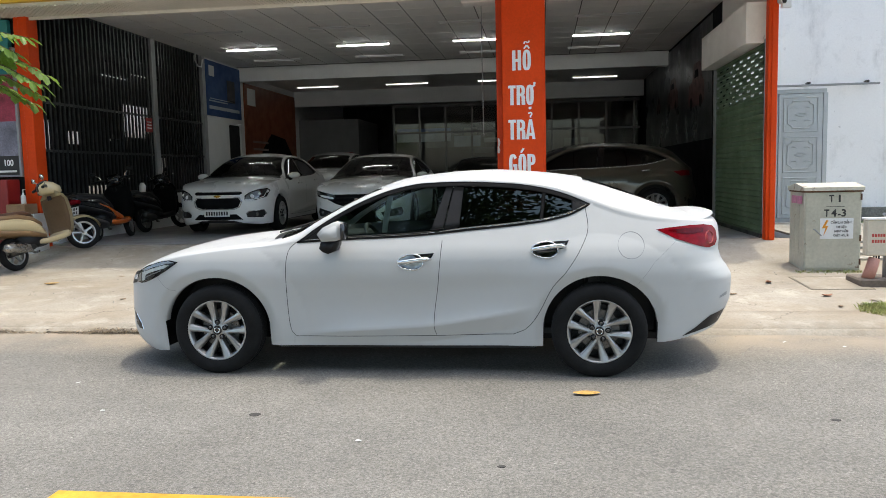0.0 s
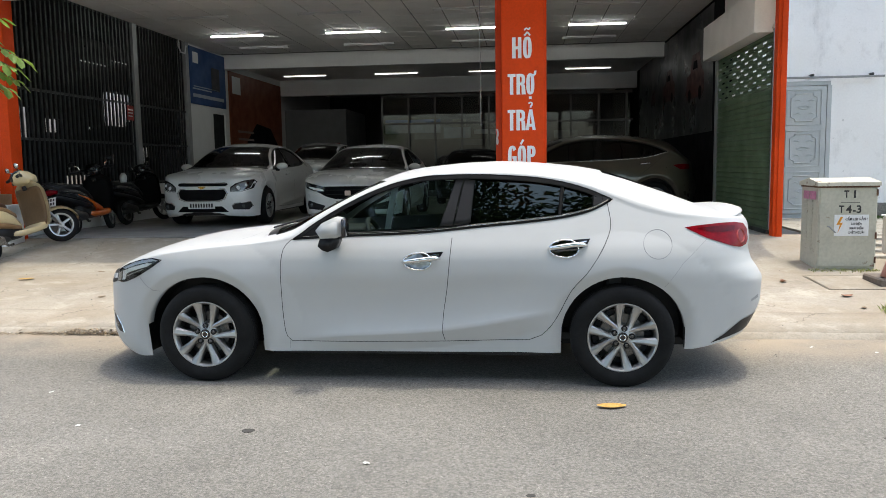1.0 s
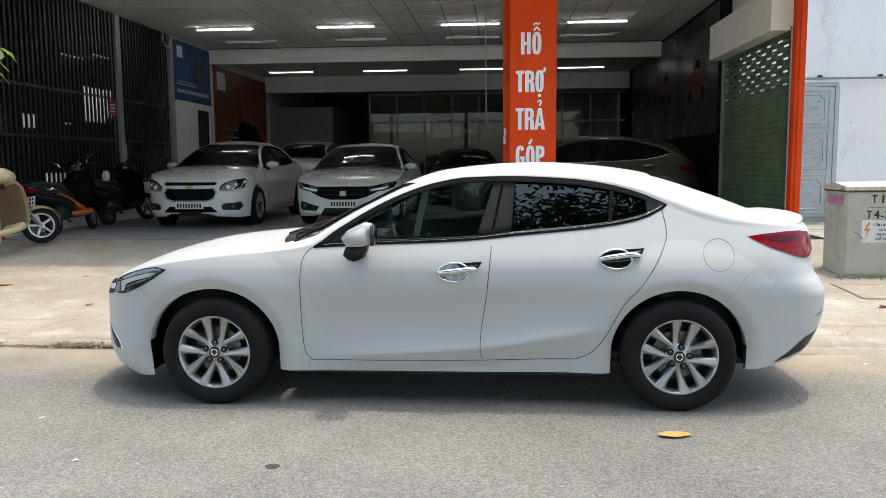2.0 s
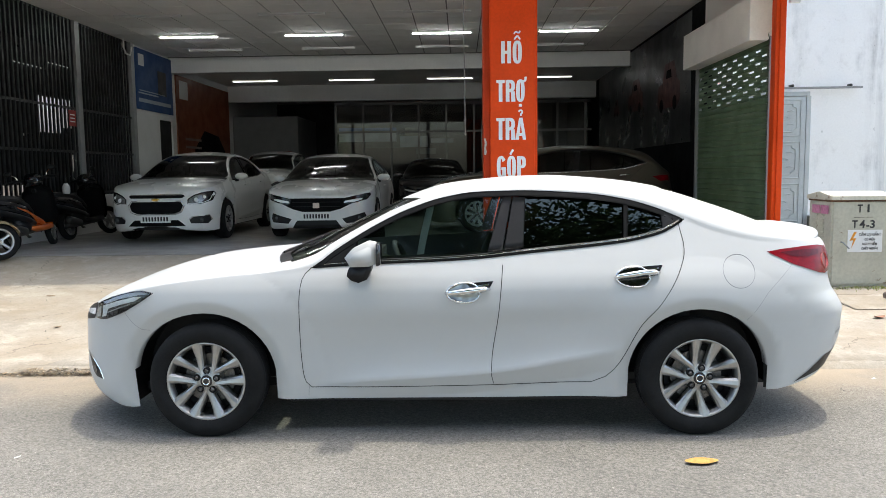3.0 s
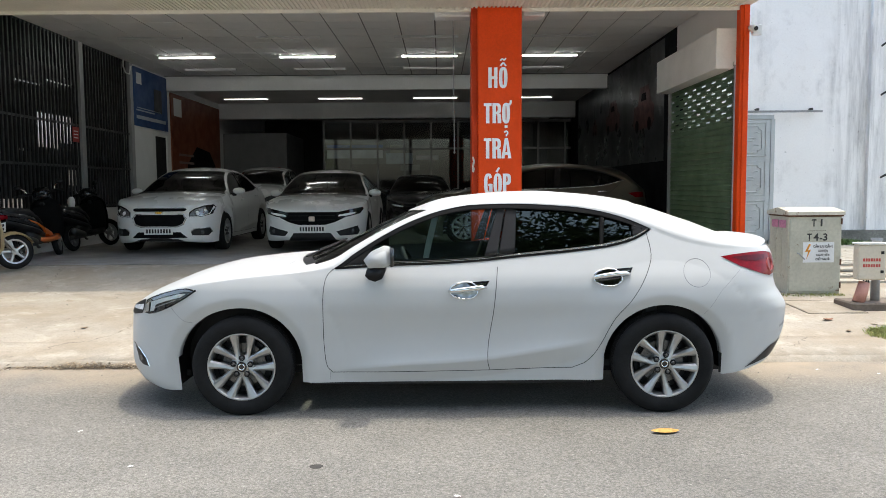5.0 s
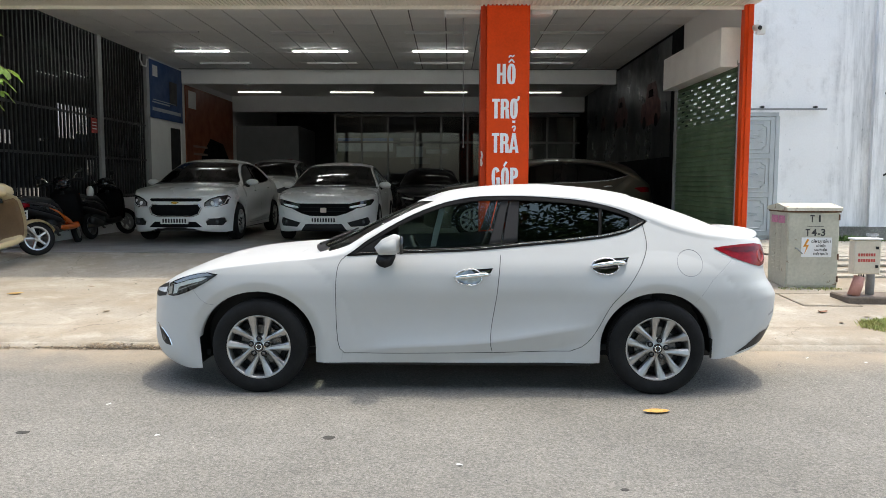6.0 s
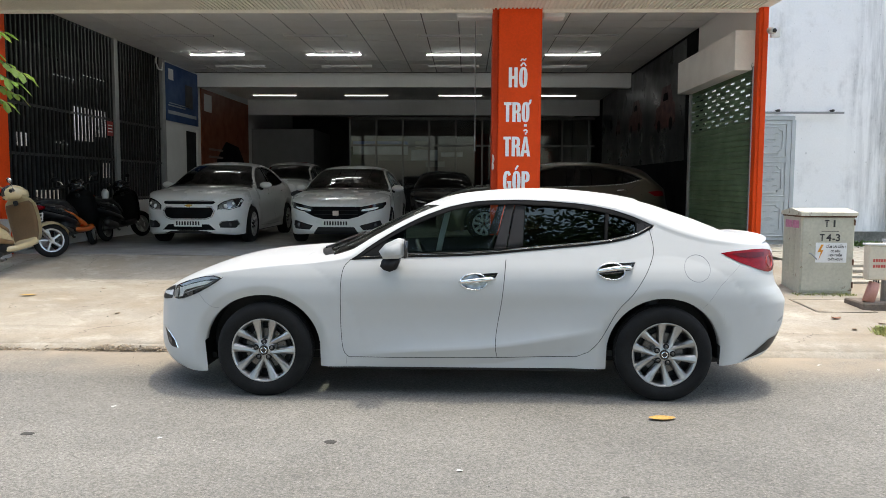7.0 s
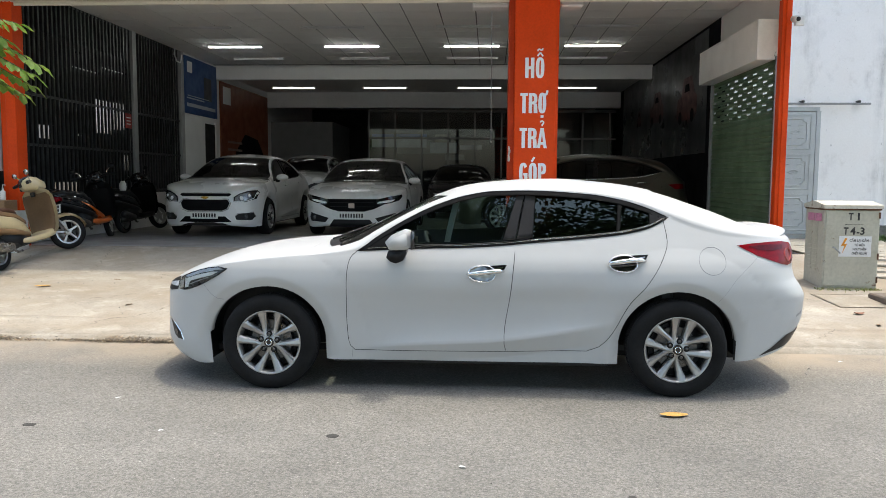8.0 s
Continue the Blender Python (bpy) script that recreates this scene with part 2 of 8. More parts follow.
LINER = pm("grey head lining", (0.3, 0.3, 0.29), 0.9, var=0.05)
REDLENS = pm("red lamp lens", (0.23, 0.003, 0.009), 0.16, var=0.22, scale=14, rvar=0.03, spec=0.14)
LAMPIN = pm("lamp bowl", (0.88, 0.89, 0.9), 0.25, metal=0.0, var=0.05, scale=22, coat=0.3)
LAMPDARK = pm("dark lamp reflector", (0.09, 0.09, 0.095), 0.25, metal=0.3, var=0.3, scale=30)
LAMPMID = pm("silver lamp reflector", (0.4, 0.4, 0.41), 0.2, metal=0.5, var=0.3, scale=30)
CLEAR = glass("lamp cover", (0.96, 0.97, 0.98), ior=1.35)
PLATE = pm("white plate", (0.75, 0.75, 0.72), 0.4, var=0.03)
JOINT = pm("panel gap grey", (0.05, 0.05, 0.052), 0.7, var=0.1, spec=0.2)
INK = pm("black ink", (0.02, 0.02, 0.022), 0.5, var=0.05)


def asphalt_grain(m):
    """Coarse aggregate, patches and dust blown to the kerb, on the road."""
    N, K = m.node_tree.nodes, m.node_tree.links
    b = N["Principled BSDF"]
    pos = N.new("ShaderNodeNewGeometry").outputs["Position"]
    old = b.inputs["Base Color"].links[0].from_socket

    def nz(s, d, lo, hi, a, z):
        t = N.new("ShaderNodeTexNoise")
        t.inputs["Scale"].default_value, t.inputs["Detail"].default_value = s, d
        K.new(pos, t.inputs["Vector"])
        r = N.new("ShaderNodeMapRange")
        r.inputs["From Min"].default_value, r.inputs["From Max"].default_value, r.inputs["To Min"].default_value, r.inputs["To Max"].default_value = lo, hi, a, z
        K.new(t.outputs[0], r.inputs["Value"])
        return r.outputs[0]

    def mul(a, f):
        x = N.new("ShaderNodeMix")
        x.data_type, x.blend_type = "RGBA", "MULTIPLY"
        x.inputs["Factor"].default_value = 1.0
        K.new(a, x.inputs["A"])
        K.new(f, x.inputs["B"])
        return x.outputs["Result"]
    out = mul(old, nz(75, 2, 0.3, 0.7, 0.64, 1.32))
    out = mul(out, nz(210, 1, 0.3, 0.7, 0.68, 1.3))
    out = mul(out, nz(46, 3, 0.66, 0.74, 1.0, 1.75))
    out = mul(out, nz(33, 3, 0.26, 0.34, 0.7, 1.0))
    out = mul(out, nz(1.3, 5, 0.35, 0.65, 0.94, 1.05))
    sep = N.new("ShaderNodeSeparateXYZ")
    K.new(pos, sep.inputs[0])
    r = N.new("ShaderNodeMapRange")
    r.inputs["From Min"].default_value, r.inputs["From Max"].default_value = 5.7, 6.6
    K.new(sep.outputs["Y"], r.inputs["Value"])
    f = N.new("ShaderNodeMath")
    f.operation = "MULTIPLY"
    K.new(r.outputs[0], f.inputs[0])
    K.new(nz(2.0, 5, 0.3, 0.6, 0.3, 1.0), f.inputs[1])
    dust = N.new("ShaderNodeMix")
    dust.data_type = "RGBA"
    dust.inputs["B"].default_value = (0.33, 0.27, 0.2, 1)
    K.new(f.outputs[0], dust.inputs["Factor"])
    K.new(out, dust.inputs["A"])
    K.new(dust.outputs["Result"], b.inputs["Base Color"])


asphalt_grain(ASPHALT)


def worn_concrete(m):
    """Earth trodden over the slab in patches, and wandering cracks."""
    N, K = m.node_tree.nodes, m.node_tree.links
    b = N["Principled BSDF"]
    old = b.inputs["Base Color"].links[0].from_socket
    pos = N.new("ShaderNodeNewGeometry").outputs["Position"]

    def rng(v, lo, hi, a=0.0, z=1.0):
        r = N.new("ShaderNodeMapRange")
        r.inputs["From Min"].default_value, r.inputs["From Max"].default_value, r.inputs["To Min"].default_value, r.inputs["To Max"].default_value = lo, hi, a, z
        K.new(v, r.inputs["Value"])
        return r.outputs[0]

    def nz(s, d):
        t = N.new("ShaderNodeTexNoise")
        t.inputs["Scale"].default_value, t.inputs["Detail"].default_value, t.inputs["Roughness"].default_value = s, d, 0.65
        K.new(pos, t.inputs["Vector"])
        return t

    def mix(a, f, c):
        x = N.new("ShaderNodeMix")
        x.data_type = "RGBA"
        x.inputs["B"].default_value = (*c, 1)
        K.new(f, x.inputs["Factor"])
        K.new(a, x.inputs["A"])
        return x.outputs["Result"]

    def mul(a, c):
        x = N.new("ShaderNodeMath")
        x.operation = "MULTIPLY"
        K.new(a, x.inputs[0])
        K.new(c, x.inputs[1])
        return x.outputs[0]
    out = mix(old, rng(nz(0.75, 6).outputs[0], 0.43, 0.62, 0.0, 0.75), (0.26, 0.21, 0.15))
    out = mix(out, rng(nz(2.3, 6).outputs[0], 0.54, 0.68, 0.0, 0.55), (0.5, 0.455, 0.39))
    out = mix(out, rng(nz(9.0, 4).outputs[0], 0.56, 0.7, 0.0, 0.5), (0.24, 0.2, 0.155))
    out = mix(out, rng(nz(34.0, 4).outputs[0], 0.54, 0.68, 0.0, 0.4), (0.19, 0.16, 0.125))
    wob = N.new("ShaderNodeVectorMath")
    wob.operation = "ADD"
    sc = N.new("ShaderNodeVectorMath")
    sc.operation = "SCALE"
    sc.inputs["Scale"].default_value = 0.5
    K.new(nz(2.2, 4).outputs[1], sc.inputs[0])
    K.new(pos, wob.inputs[0])
    K.new(sc.outputs[0], wob.inputs[1])
    v = N.new("ShaderNodeTexVoronoi")
    v.feature = "DISTANCE_TO_EDGE"
    v.inputs["Scale"].default_value = 0.6
    K.new(wob.outputs[0], v.inputs["Vector"])
    crack = mul(rng(v.outputs["Distance"], 0.006, 0.0), rng(nz(1.1, 2).outputs[0], 0.48, 0.56))
    out = mix(out, crack, (0.16, 0.13, 0.1))
    K.new(out, b.inputs["Base Color"])


worn_concrete(CONCRETE)

# ---- ground, road, forecourt ----
RAMP = line([(6.7, 0.022), (7.1, 0.055), (8.2, 0.115), (9.5, 0.17), (10.3, 0.26), (11.1, 0.365), (11.6, 0.375), (40, 0.375)])
FLOOR = 0.375


def sheet(name, xs, ys, zf, material, label, category):
    bm = bmesh.new()
    surface(bm, [[(x, y, zf(x, y)) for x in xs] for y in ys])
    ob = mesh_ob(name, bm, material, smooth=True)
    return tagged(ob, label, category, kind="structure")


sheet("ground", [-600, -150, 150, 600], [-600, -60, 60, 600], lambda x, y: -0.06, EARTH, "bare earthy ground sheet reaching to the horizon", "ground")
sheet("road", [-150, -20, -6, 6, 20, 150], [-7.0, 0.0, 4.0, 6.9], lambda x, y: -0.02, ASPHALT, "light grey worn asphalt street with dusty patches", "road")
sheet("pavement", [-30 + 0.5 * k for k in range(46)] + [-7 + 0.08 * k for k in range(1, 150)] + [5.5 + 0.5 * k for k in range(50)], [6.62, 6.655, 6.69] + [6.72 + 0.08 * k for k in range(58)],
      lambda x, y: RAMP(y) + 0.006 * noise.noise((x * 0.9, y * 0.9, 0)) + (0 if y > 6.7 else (-0.055 if y < 6.64 else -0.018 if y < 6.67 else -0.004) * (0.8 + 0.5 * noise.noise((x * 1.7, 3, 0)))), CONCRETE,
      "sunlit beige concrete forecourt rising to the shop", "pavement")
boxed("floor", -7.95, 3.25, 11.3, 31.0, 0.1, FLOOR, SHOPFLOOR)
tagged(bpy.data.objects["floor"], "grey polished concrete showroom floor", "floor", kind="structure")
bm = bmesh.new()
box(bm, -2.2, -1.0, 3.05, 3.17, -0.02, -0.016, 0.002)
tagged(mesh_ob("road_marking", bm, pm("yellow road paint", (0.62, 0.36, 0.03), 0.8, var=0.15, scale=4, spots=0.5)), "worn yellow painted line on the asphalt", "road marking", kind="structure")

# ---- shop: ceiling, beams, walls ----
LX, RX, CEIL = -7.85, 3.12, 4.2
bm = bmesh.new()
T = 0.61
for i in range(18):
    for j in range(14):
        x0, y0 = LX + 0.02 + i * T, 11.12 + j * T
        x1, y1 = min(x0 + T, RX), min(y0 + T, 19.88)
        if x1 - x0 > 0.05 and y1 - y0 > 0.05:
            box(bm, x0 + 0.011, x1 - 0.011, y0 + 0.013, y1 - 0.013, CEIL, CEIL + 0.03)
q = len(bm.faces)
box(bm, LX - 0.1, RX + 0.1, 11.1, 19.88, CEIL + 0.012, CEIL + 0.2)
bm.faces.ensure_lookup_table()
for f in bm.faces[q:]:
    f.material_index = 1
tagged(mesh_ob("ceiling", bm, [CEILTILE, CEILJOINT]), "white suspended ceiling of square tiles", "ceiling", kind="structure")
boxed("ceiling_rear", LX - 0.1, RX + 0.1, 20.1, 31, 4.04, 4.3, CEILTILE)
tagged(bpy.data.objects["ceiling_rear"], "white ceiling of the rear showroom bay", "ceiling", kind="structure")
for nm, y, z0, z1 in (("beam", 19.88, 3.86, 4.25), ("beam_rear", 24.5, 3.57, 4.06)):
    boxed(nm, LX, RX, y, y + 0.24, z0, z1, WALLWHITE)
    tagged(bpy.data.objects[nm], "white painted ceiling beam across the showroom", "beam", kind="structure")
# Rear wall colour darkened to paint in the unlit office
boxed("wall_back", LX - 0.2, RX + 0.3, 30.8, 31.0, 0, 4.4, pm("office wall painted dim", (0.045, 0.047, 0.052), 0.8, var=0.1))
boxed("wall_right", RX, RX + 0.15, 14.2, 31, 0, 4.4, DARKWALL)
boxed("wall_right_upper", RX, RX + 0.026, 11.2, 14.2, 3.2, 4.4, CEILTILE)
boxed("wall_left", LX - 0.2, LX, 17.62, 31, 0, 4.4, WALLWHITE)
for n, l in (("wall_back", "plain rear wall of the showroom"), ("wall_right", "dark printed side wall of the showroom"), ("wall_right_upper", "white wall above the side shutter"), ("wall_left", "white side wall of the showroom")):
    tagged(bpy.data.objects[n], l, "wall", kind="structure")
boxed("roof", LX - 0.3, RX + 0.3, 10.5, 31.2, 4.4, 4.6, WALLWHITE)
tagged(bpy.data.objects["roof"], "flat slab over the showroom", "roof", kind="structure")
bm = bmesh.new()
box(bm, LX - 2.5, RX + 0.05, 10.45, 11.12, 3.86, 4.9)
for k in range(230):
    x = LX - 2.45 + k * 0.058
    if x < RX:
        box(bm, x, x + 0.03, 10.47, 11.1, 3.84, 3.87)
box(bm, LX - 2.5, RX + 0.05, 11.1, 11.13, 3.8, 3.87)
tagged(mesh_ob("fascia", bm, SOFFIT), "cream ribbed metal soffit under the sign fascia", "fascia", kind="structure")

# ---- cars: a lofted shell with true openings, then its fittings ----


class Shape:
    """The form of one car: lengths from the front hub (X backwards), heights from the ground, half widths."""

    def __init__(s, **k):
        s.wb, s.half, s.front, s.rear = k["wb"], k["half"], k["front"], k["rear"]
        up = k.get("lift", 0.0)
        s.belt, s.upper, s.crown, s.low = (line([(x, z + up) for x, z in k[n]]) for n in ("belt", "upper", "crown", "low"))
        s.dlo, s.hub, s.arch = k["dlo"], k["hub"], k["arch"]
        s.screen, s.rear_screen = k["screen"], k["rear_screen"]
        s.sidez = line(k["sidez"])
        s.nose, s.tail, s.blunt_f, s.blunt_r = k.get("nose", 0.83), k.get("tail", 1.15), k.get("blunt_f", 2.6), k.get("blunt_r", 3.5)
        s.shear_f, s.shear_r = line(k["shear_f"]), line(k["shear_r"])
        s.crease = line(k["crease"])
        s.fore, s.aft = k.get("fore", 0.0), k.get("aft", 0.0)
        s.step_pillar, s.step_rear = k.get("pillar", 27), k.get("pillar_r", 68)

    def plan(s, X):
        a, b = s.front + s.nose, s.rear - s.tail
        if X < a:
            return s.half * max(0.0, 1 - min(1.0, (a - X) / s.nose) ** s.blunt_f) ** (1 / s.blunt_f)
        if X > b:
            return s.half * max(0.0, 1 - min(1.0, (X - b) / s.tail) ** s.blunt_r) ** (1 / s.blunt_r)
        return s.half

    def squash(s, X, h):
        """Distance along from a hub, as if its arch were round."""
        if h == 0.0 and X < 0:
            return X * s.arch / (s.arch + s.fore)
        if h > 0 and X > h:
            return (X - h) * s.arch / (s.arch + s.aft)
        return X - h

    def bottom(s, X):
        for h in (0.0, s.wb):
            d = s.arch * s.arch - s.squash(X, h) ** 2
            if d > 0:
                return max(s.low(X), s.hub + math.sqrt(d))
        return s.low(X)

    def side(s, X, z):
        p = s.plan(X)
        d = s.sidez(z)
        zc = s.crease(X)
        mid = smooth01(0.5, 1.0, X) * (1 - smooth01(1.95, 2.4, X))
        u = z - zc
        d += mid * ((0.032 * math.exp(-u / 0.055) if u > 0 else 0.032 + 0.36 * max(u, -0.12)) - 0.012 * math.exp(-((u - 0.21) / 0.12) ** 2))
        for h in (0.0, s.wb):
            r = math.hypot(s.squash(X, h), z - s.hub)
            q = s.arch + 0.06 - r
            d -= 0.2 * (q + math.sqrt(q * q + 0.00015))
            g = min(0.22, max(0.0, r - s.arch - 0.06))
            d -= 0.1 * g * g / (g + 0.008) * (1.0 - 0.5 * smooth01(0.35, 1.25, abs(X - h)))
        t = min(1.0, p / s.half)
        return max(0.0, p + d * (0.3 + 0.7 * t) * min(1.0, p / 0.2))

    def push(s, X, z):
        """Lean of the nose and tail with height."""
        x = X
        if X < -0.2:
            x += s.shear_f(z) * smooth01(-0.2, s.front, X)
        if X > s.wb + 0.3:
            x += s.shear_r(z) * smooth01(s.wb + 0.3, s.rear, X)
        return x

    def point(s, X, z, off=0.0):
        """On the side skin, on the near (negative y) flank, off metres proud of it."""
        e = 0.004
        w = s.side(X, z)
        n = Vector((-(s.side(X + e, z) - s.side(X - e, z)) / (2 * e), 1.0, -(s.side(X, z + e) - s.side(X, z - e)) / (2 * e))).normalized()
        return Vector((s.push(X, z) + n.x * off, -(w + n.y * off), z + n.z * off))

    def top(s, X, a, off=0.0):
        """Over the upper body: a from 0 (window head or wing top) to 90 degrees (middle line)."""
        u, c = s.upper(X), s.crown(X)
        y = s.side(X, u)
        ca, sa = math.cos(radians(a)), math.sin(radians(a))
        z = u + (c - u) * sa
        return Vector((s.push(X, z), -(y * ca) + off * ca * -1, z + off * sa))


def stations(s):
    xs = set()
    n = 104
    for k in range(n + 1):
        xs.add(round(s.front + 0.002 + (s.rear - s.front - 0.004) * k / n, 4))
    for h in (0.0, s.wb):
        lo, hi = s.arch + (s.fore if h == 0.0 else 0.0), s.arch + (s.aft if h > 0 else 0.0)
        for k in range(25):
            c = 0.9999 * math.cos(math.pi * k / 24)
            xs.add(round(h - (lo if c > 0 else hi) * c, 4))
        xs |= {round(h - lo - 0.001, 4), round(h + hi + 0.001, 4)}
    for e in (0.003, 0.008, 0.016, 0.03, 0.05):
        xs |= {round(s.front + e, 4), round(s.rear - e, 4)}
    xs |= {s.dlo[0], s.dlo[1], *s.screen, *s.rear_screen}
    for k in range(6):
        xs |= {round(s.dlo[0] + 0.1 * k * k / 25, 4), round(s.dlo[1] - 0.1 * k * k / 25, 4)}
    xs = sorted(xs)
    keep = {s.dlo[0], s.dlo[1], *s.screen, *s.rear_screen}
    out = []
    for x in xs:
        if out and x - out[-1] < 0.0035:
            if x in keep:
                out[-1] = x
            continue
        out.append(x)
    return out


NA, NB, KC = 46, 20, 12


def shell(s, inset=0.0):
    """The car's skin as rows of points on the near flank: side rows up to the belt, then over the top."""
    xs = stations(s)
    A, B = [], []
    for X in xs:
        zb, zt = s.bottom(X), s.belt(X) if s.dlo[0] < X < s.dlo[1] else s.upper(X)
        zt = max(zt, zb + 0.01)
        f = KC / NA
        if s.arch + 0.02 < X < s.wb - s.arch - 0.02:
            f = min(0.5, max(0.08, (s.crease(X) - zb) / (zt - zb)))
        A.append([s.point(X, zb + (zt - zb) * (f * k / KC if k <= KC else f + (1 - f) * (k - KC) / (NA - KC)), -inset) for k in range(NA + 1)])
        B.append([s.top(X + s_shift(s, X, 90 * k / NB), 90 * k / NB, -inset) for k in range(NB + 1)])
    flat = lambda row: [Vector((p.x, 0, p.z)) for p in row]
    xs = [xs[0] - 0.001] + xs + [xs[-1] + 0.001]
    A = [flat(A[0])] + A + [flat(A[-1])]
    B = [flat(B[0])] + B + [flat(B[-1])]
    return xs, A, B


def s_shift(s, X, a):
    """The foot of the windscreen sweeps back towards the pillars."""
    if a <= 0:
        return 0.0
    head = -0.15 * math.sin(radians(max(0.0, a - 20) * 90 / 70)) ** 1.5 * math.exp(-((X - s.screen[1]) / 0.2) ** 2)
    return 0.17 * math.cos(radians(a)) ** 2 * math.exp(-((X - s.screen[0]) / 0.16) ** 2) + head


def mirrored(bm):
    """Adds the far flank."""
    g = bmesh.ops.duplicate(bm, geom=bm.verts[:] + bm.edges[:] + bm.faces[:])["geom"]
    vs = [v for v in g if isinstance(v, bmesh.types.BMVert)]
    for v in vs:
        v.co.y = -v.co.y
    bmesh.ops.reverse_faces(bm, faces=[f for f in g if isinstance(f, bmesh.types.BMFace)])
    bmesh.ops.remove_doubles(bm, verts=[v for v in bm.verts if abs(v.co.y) < 0.003], dist=0.002)


def inside(poly, x, z):
    c = False
    for (x0, z0), (x1, z1) in zip(poly, poly[1:] + poly[:1]):
        if (z0 > z) != (z1 > z) and x < (x1 - x0) * (z - z0) / (z1 - z0) + x0:
            c = not c
    return c


def carve(bm, poly):
    """Cuts the mesh along an outline in x and z, so that faces lie wholly in or out of it."""
    for (x0, z0), (x1, z1) in zip(poly, poly[1:] + poly[:1]):
        L = math.hypot(x1 - x0, z1 - z0)
        if L < 1e-5:
            continue
        lo = (min(x0, x1) - 0.06, min(z0, z1) - 0.06)
        hi = (max(x0, x1) + 0.06, max(z0, z1) + 0.06)
        fs = []
        for f in bm.faces:
            c = f.calc_center_median()
            if lo[0] < c.x < hi[0] and lo[1] < c.z < hi[1]:
                fs.append(f)
        geom = list({e for f in fs for e in f.edges} | {v for f in fs for v in f.verts} | set(fs))
        bmesh.ops.bisect_plane(bm, geom=geom, dist=1e-5, plane_co=(x0, 0, z0), plane_no=((z1 - z0) / L, 0, -(x1 - x0) / L))


def take(bm, poly):
    """Lifts the faces in an outline out into a mesh of their own."""
    got = [f for f in bm.faces if inside(poly, *(lambda c: (c.x, c.z))(f.calc_center_median()))]
    other = bmesh.new()
    vm = {}
    for f in got:
        for v in f.verts:
            if v not in vm:
                vm[v] = other.verts.new(v.co)
        try:
            other.faces.new([vm[v] for v in f.verts])
        except ValueError:
            pass
    bmesh.ops.delete(bm, geom=got, context="FACES")
    other.normal_update()
    return other


def patch(s, quad, off=0.0, thick=0.0, n=14, m=8):
    """A panel on the flank between four (X, z) corners: low front, low rear, top rear, top front."""
    bm = bmesh.new()
    a, b, c, d = quad
    rows = []
    for j in range(m + 1):
        v = j / m
        row = []
        for i in range(n + 1):
            u = i / n
            X = (a[0] * (1 - u) + b[0] * u) * (1 - v) + (d[0] * (1 - u) + c[0] * u) * v
            z = (a[1] * (1 - u) + b[1] * u) * (1 - v) + (d[1] * (1 - u) + c[1] * u) * v
            row.append(s.point(X, z, off))
        rows.append(row)
    surface(bm, rows)
    if thick:
        bmesh.ops.solidify(bm, geom=bm.faces[:], thickness=-thick)
    return bm


def band(s, lo, hi, x0, x1, off=0.0, thick=0.0, n=40, m=4):
    """A strip on the flank between two height lines."""
    bm = bmesh.new()
    rows = []
    for j in range(m + 1):
        row = []
        for i in range(n + 1):
            X = x0 + (x1 - x0) * i / n
            a, b = lo(X), hi(X)
            row.append(s.point(X, a + (max(b, a + 0.0005) - a) * j / m, off))
        rows.append(row)
    surface(bm, rows)
    if thick:
        bmesh.ops.solidify(bm, geom=bm.faces[:], thickness=-thick)
    return bm


def groove(s, pts, width=0.004, off=0.0012, steps=6, top=False):
    """A narrow dark joint along points of the flank (X, z) or of the top (X, angle)."""
    f = (lambda p: s.top(p[0], p[1], off)) if top else (lambda p: s.point(p[0], p[1], off))
    P = []
    for p, q in zip(pts, pts[1:]):
        for k in range(steps):
            P.append(f((p[0] + (q[0] - p[0]) * k / steps, p[1] + (q[1] - p[1]) * k / steps)))
    P.append(f(pts[-1]))
    bm = bmesh.new()
    rows = [[], []]
    for i, p in enumerate(P):
        d = (P[min(i + 1, len(P) - 1)] - P[max(0, i - 1)]).normalized()
        nrm = Vector((0, 0, 1)) if top else Vector((0, -1, 0))
        w = d.cross(nrm).normalized() * width / 2
        rows[0].append(p + w)
        rows[1].append(p - w)
    surface(bm, rows)
    return bm


def outline_panel(s, poly, off=0.003, thick=0.006, soft=0.0, cells=9):
    """A panel of any outline laid on the flank."""
    bm = bmesh.new()
    xs, zs = [p[0] for p in poly], [p[1] for p in poly]
    f = bm.faces.new([bm.verts.new((x, 0, z)) for x, z in poly])
    for k in range(1, cells):
        for co, no in (((min(xs) + (max(xs) - min(xs)) * k / cells, 0, 0), (1, 0, 0)), ((0, 0, min(zs) + (max(zs) - min(zs)) * k / cells), (0, 0, 1))):
            bmesh.ops.bisect_plane(bm, geom=bm.verts[:] + bm.edges[:] + bm.faces[:], dist=1e-6, plane_co=co, plane_no=no)
    for v in bm.verts:
        rim = v.is_boundary
        v.co = s.point(v.co.x, v.co.z, off if not rim else off - soft)
    bmesh.ops.recalc_face_normals(bm, faces=bm.faces[:])
    if bm.faces and sum(f.normal.y for f in bm.faces) > 0:
        bmesh.ops.reverse_faces(bm, faces=bm.faces[:])
    if thick:
        bmesh.ops.solidify(bm, geom=bm.faces[:], thickness=thick)
    return bm


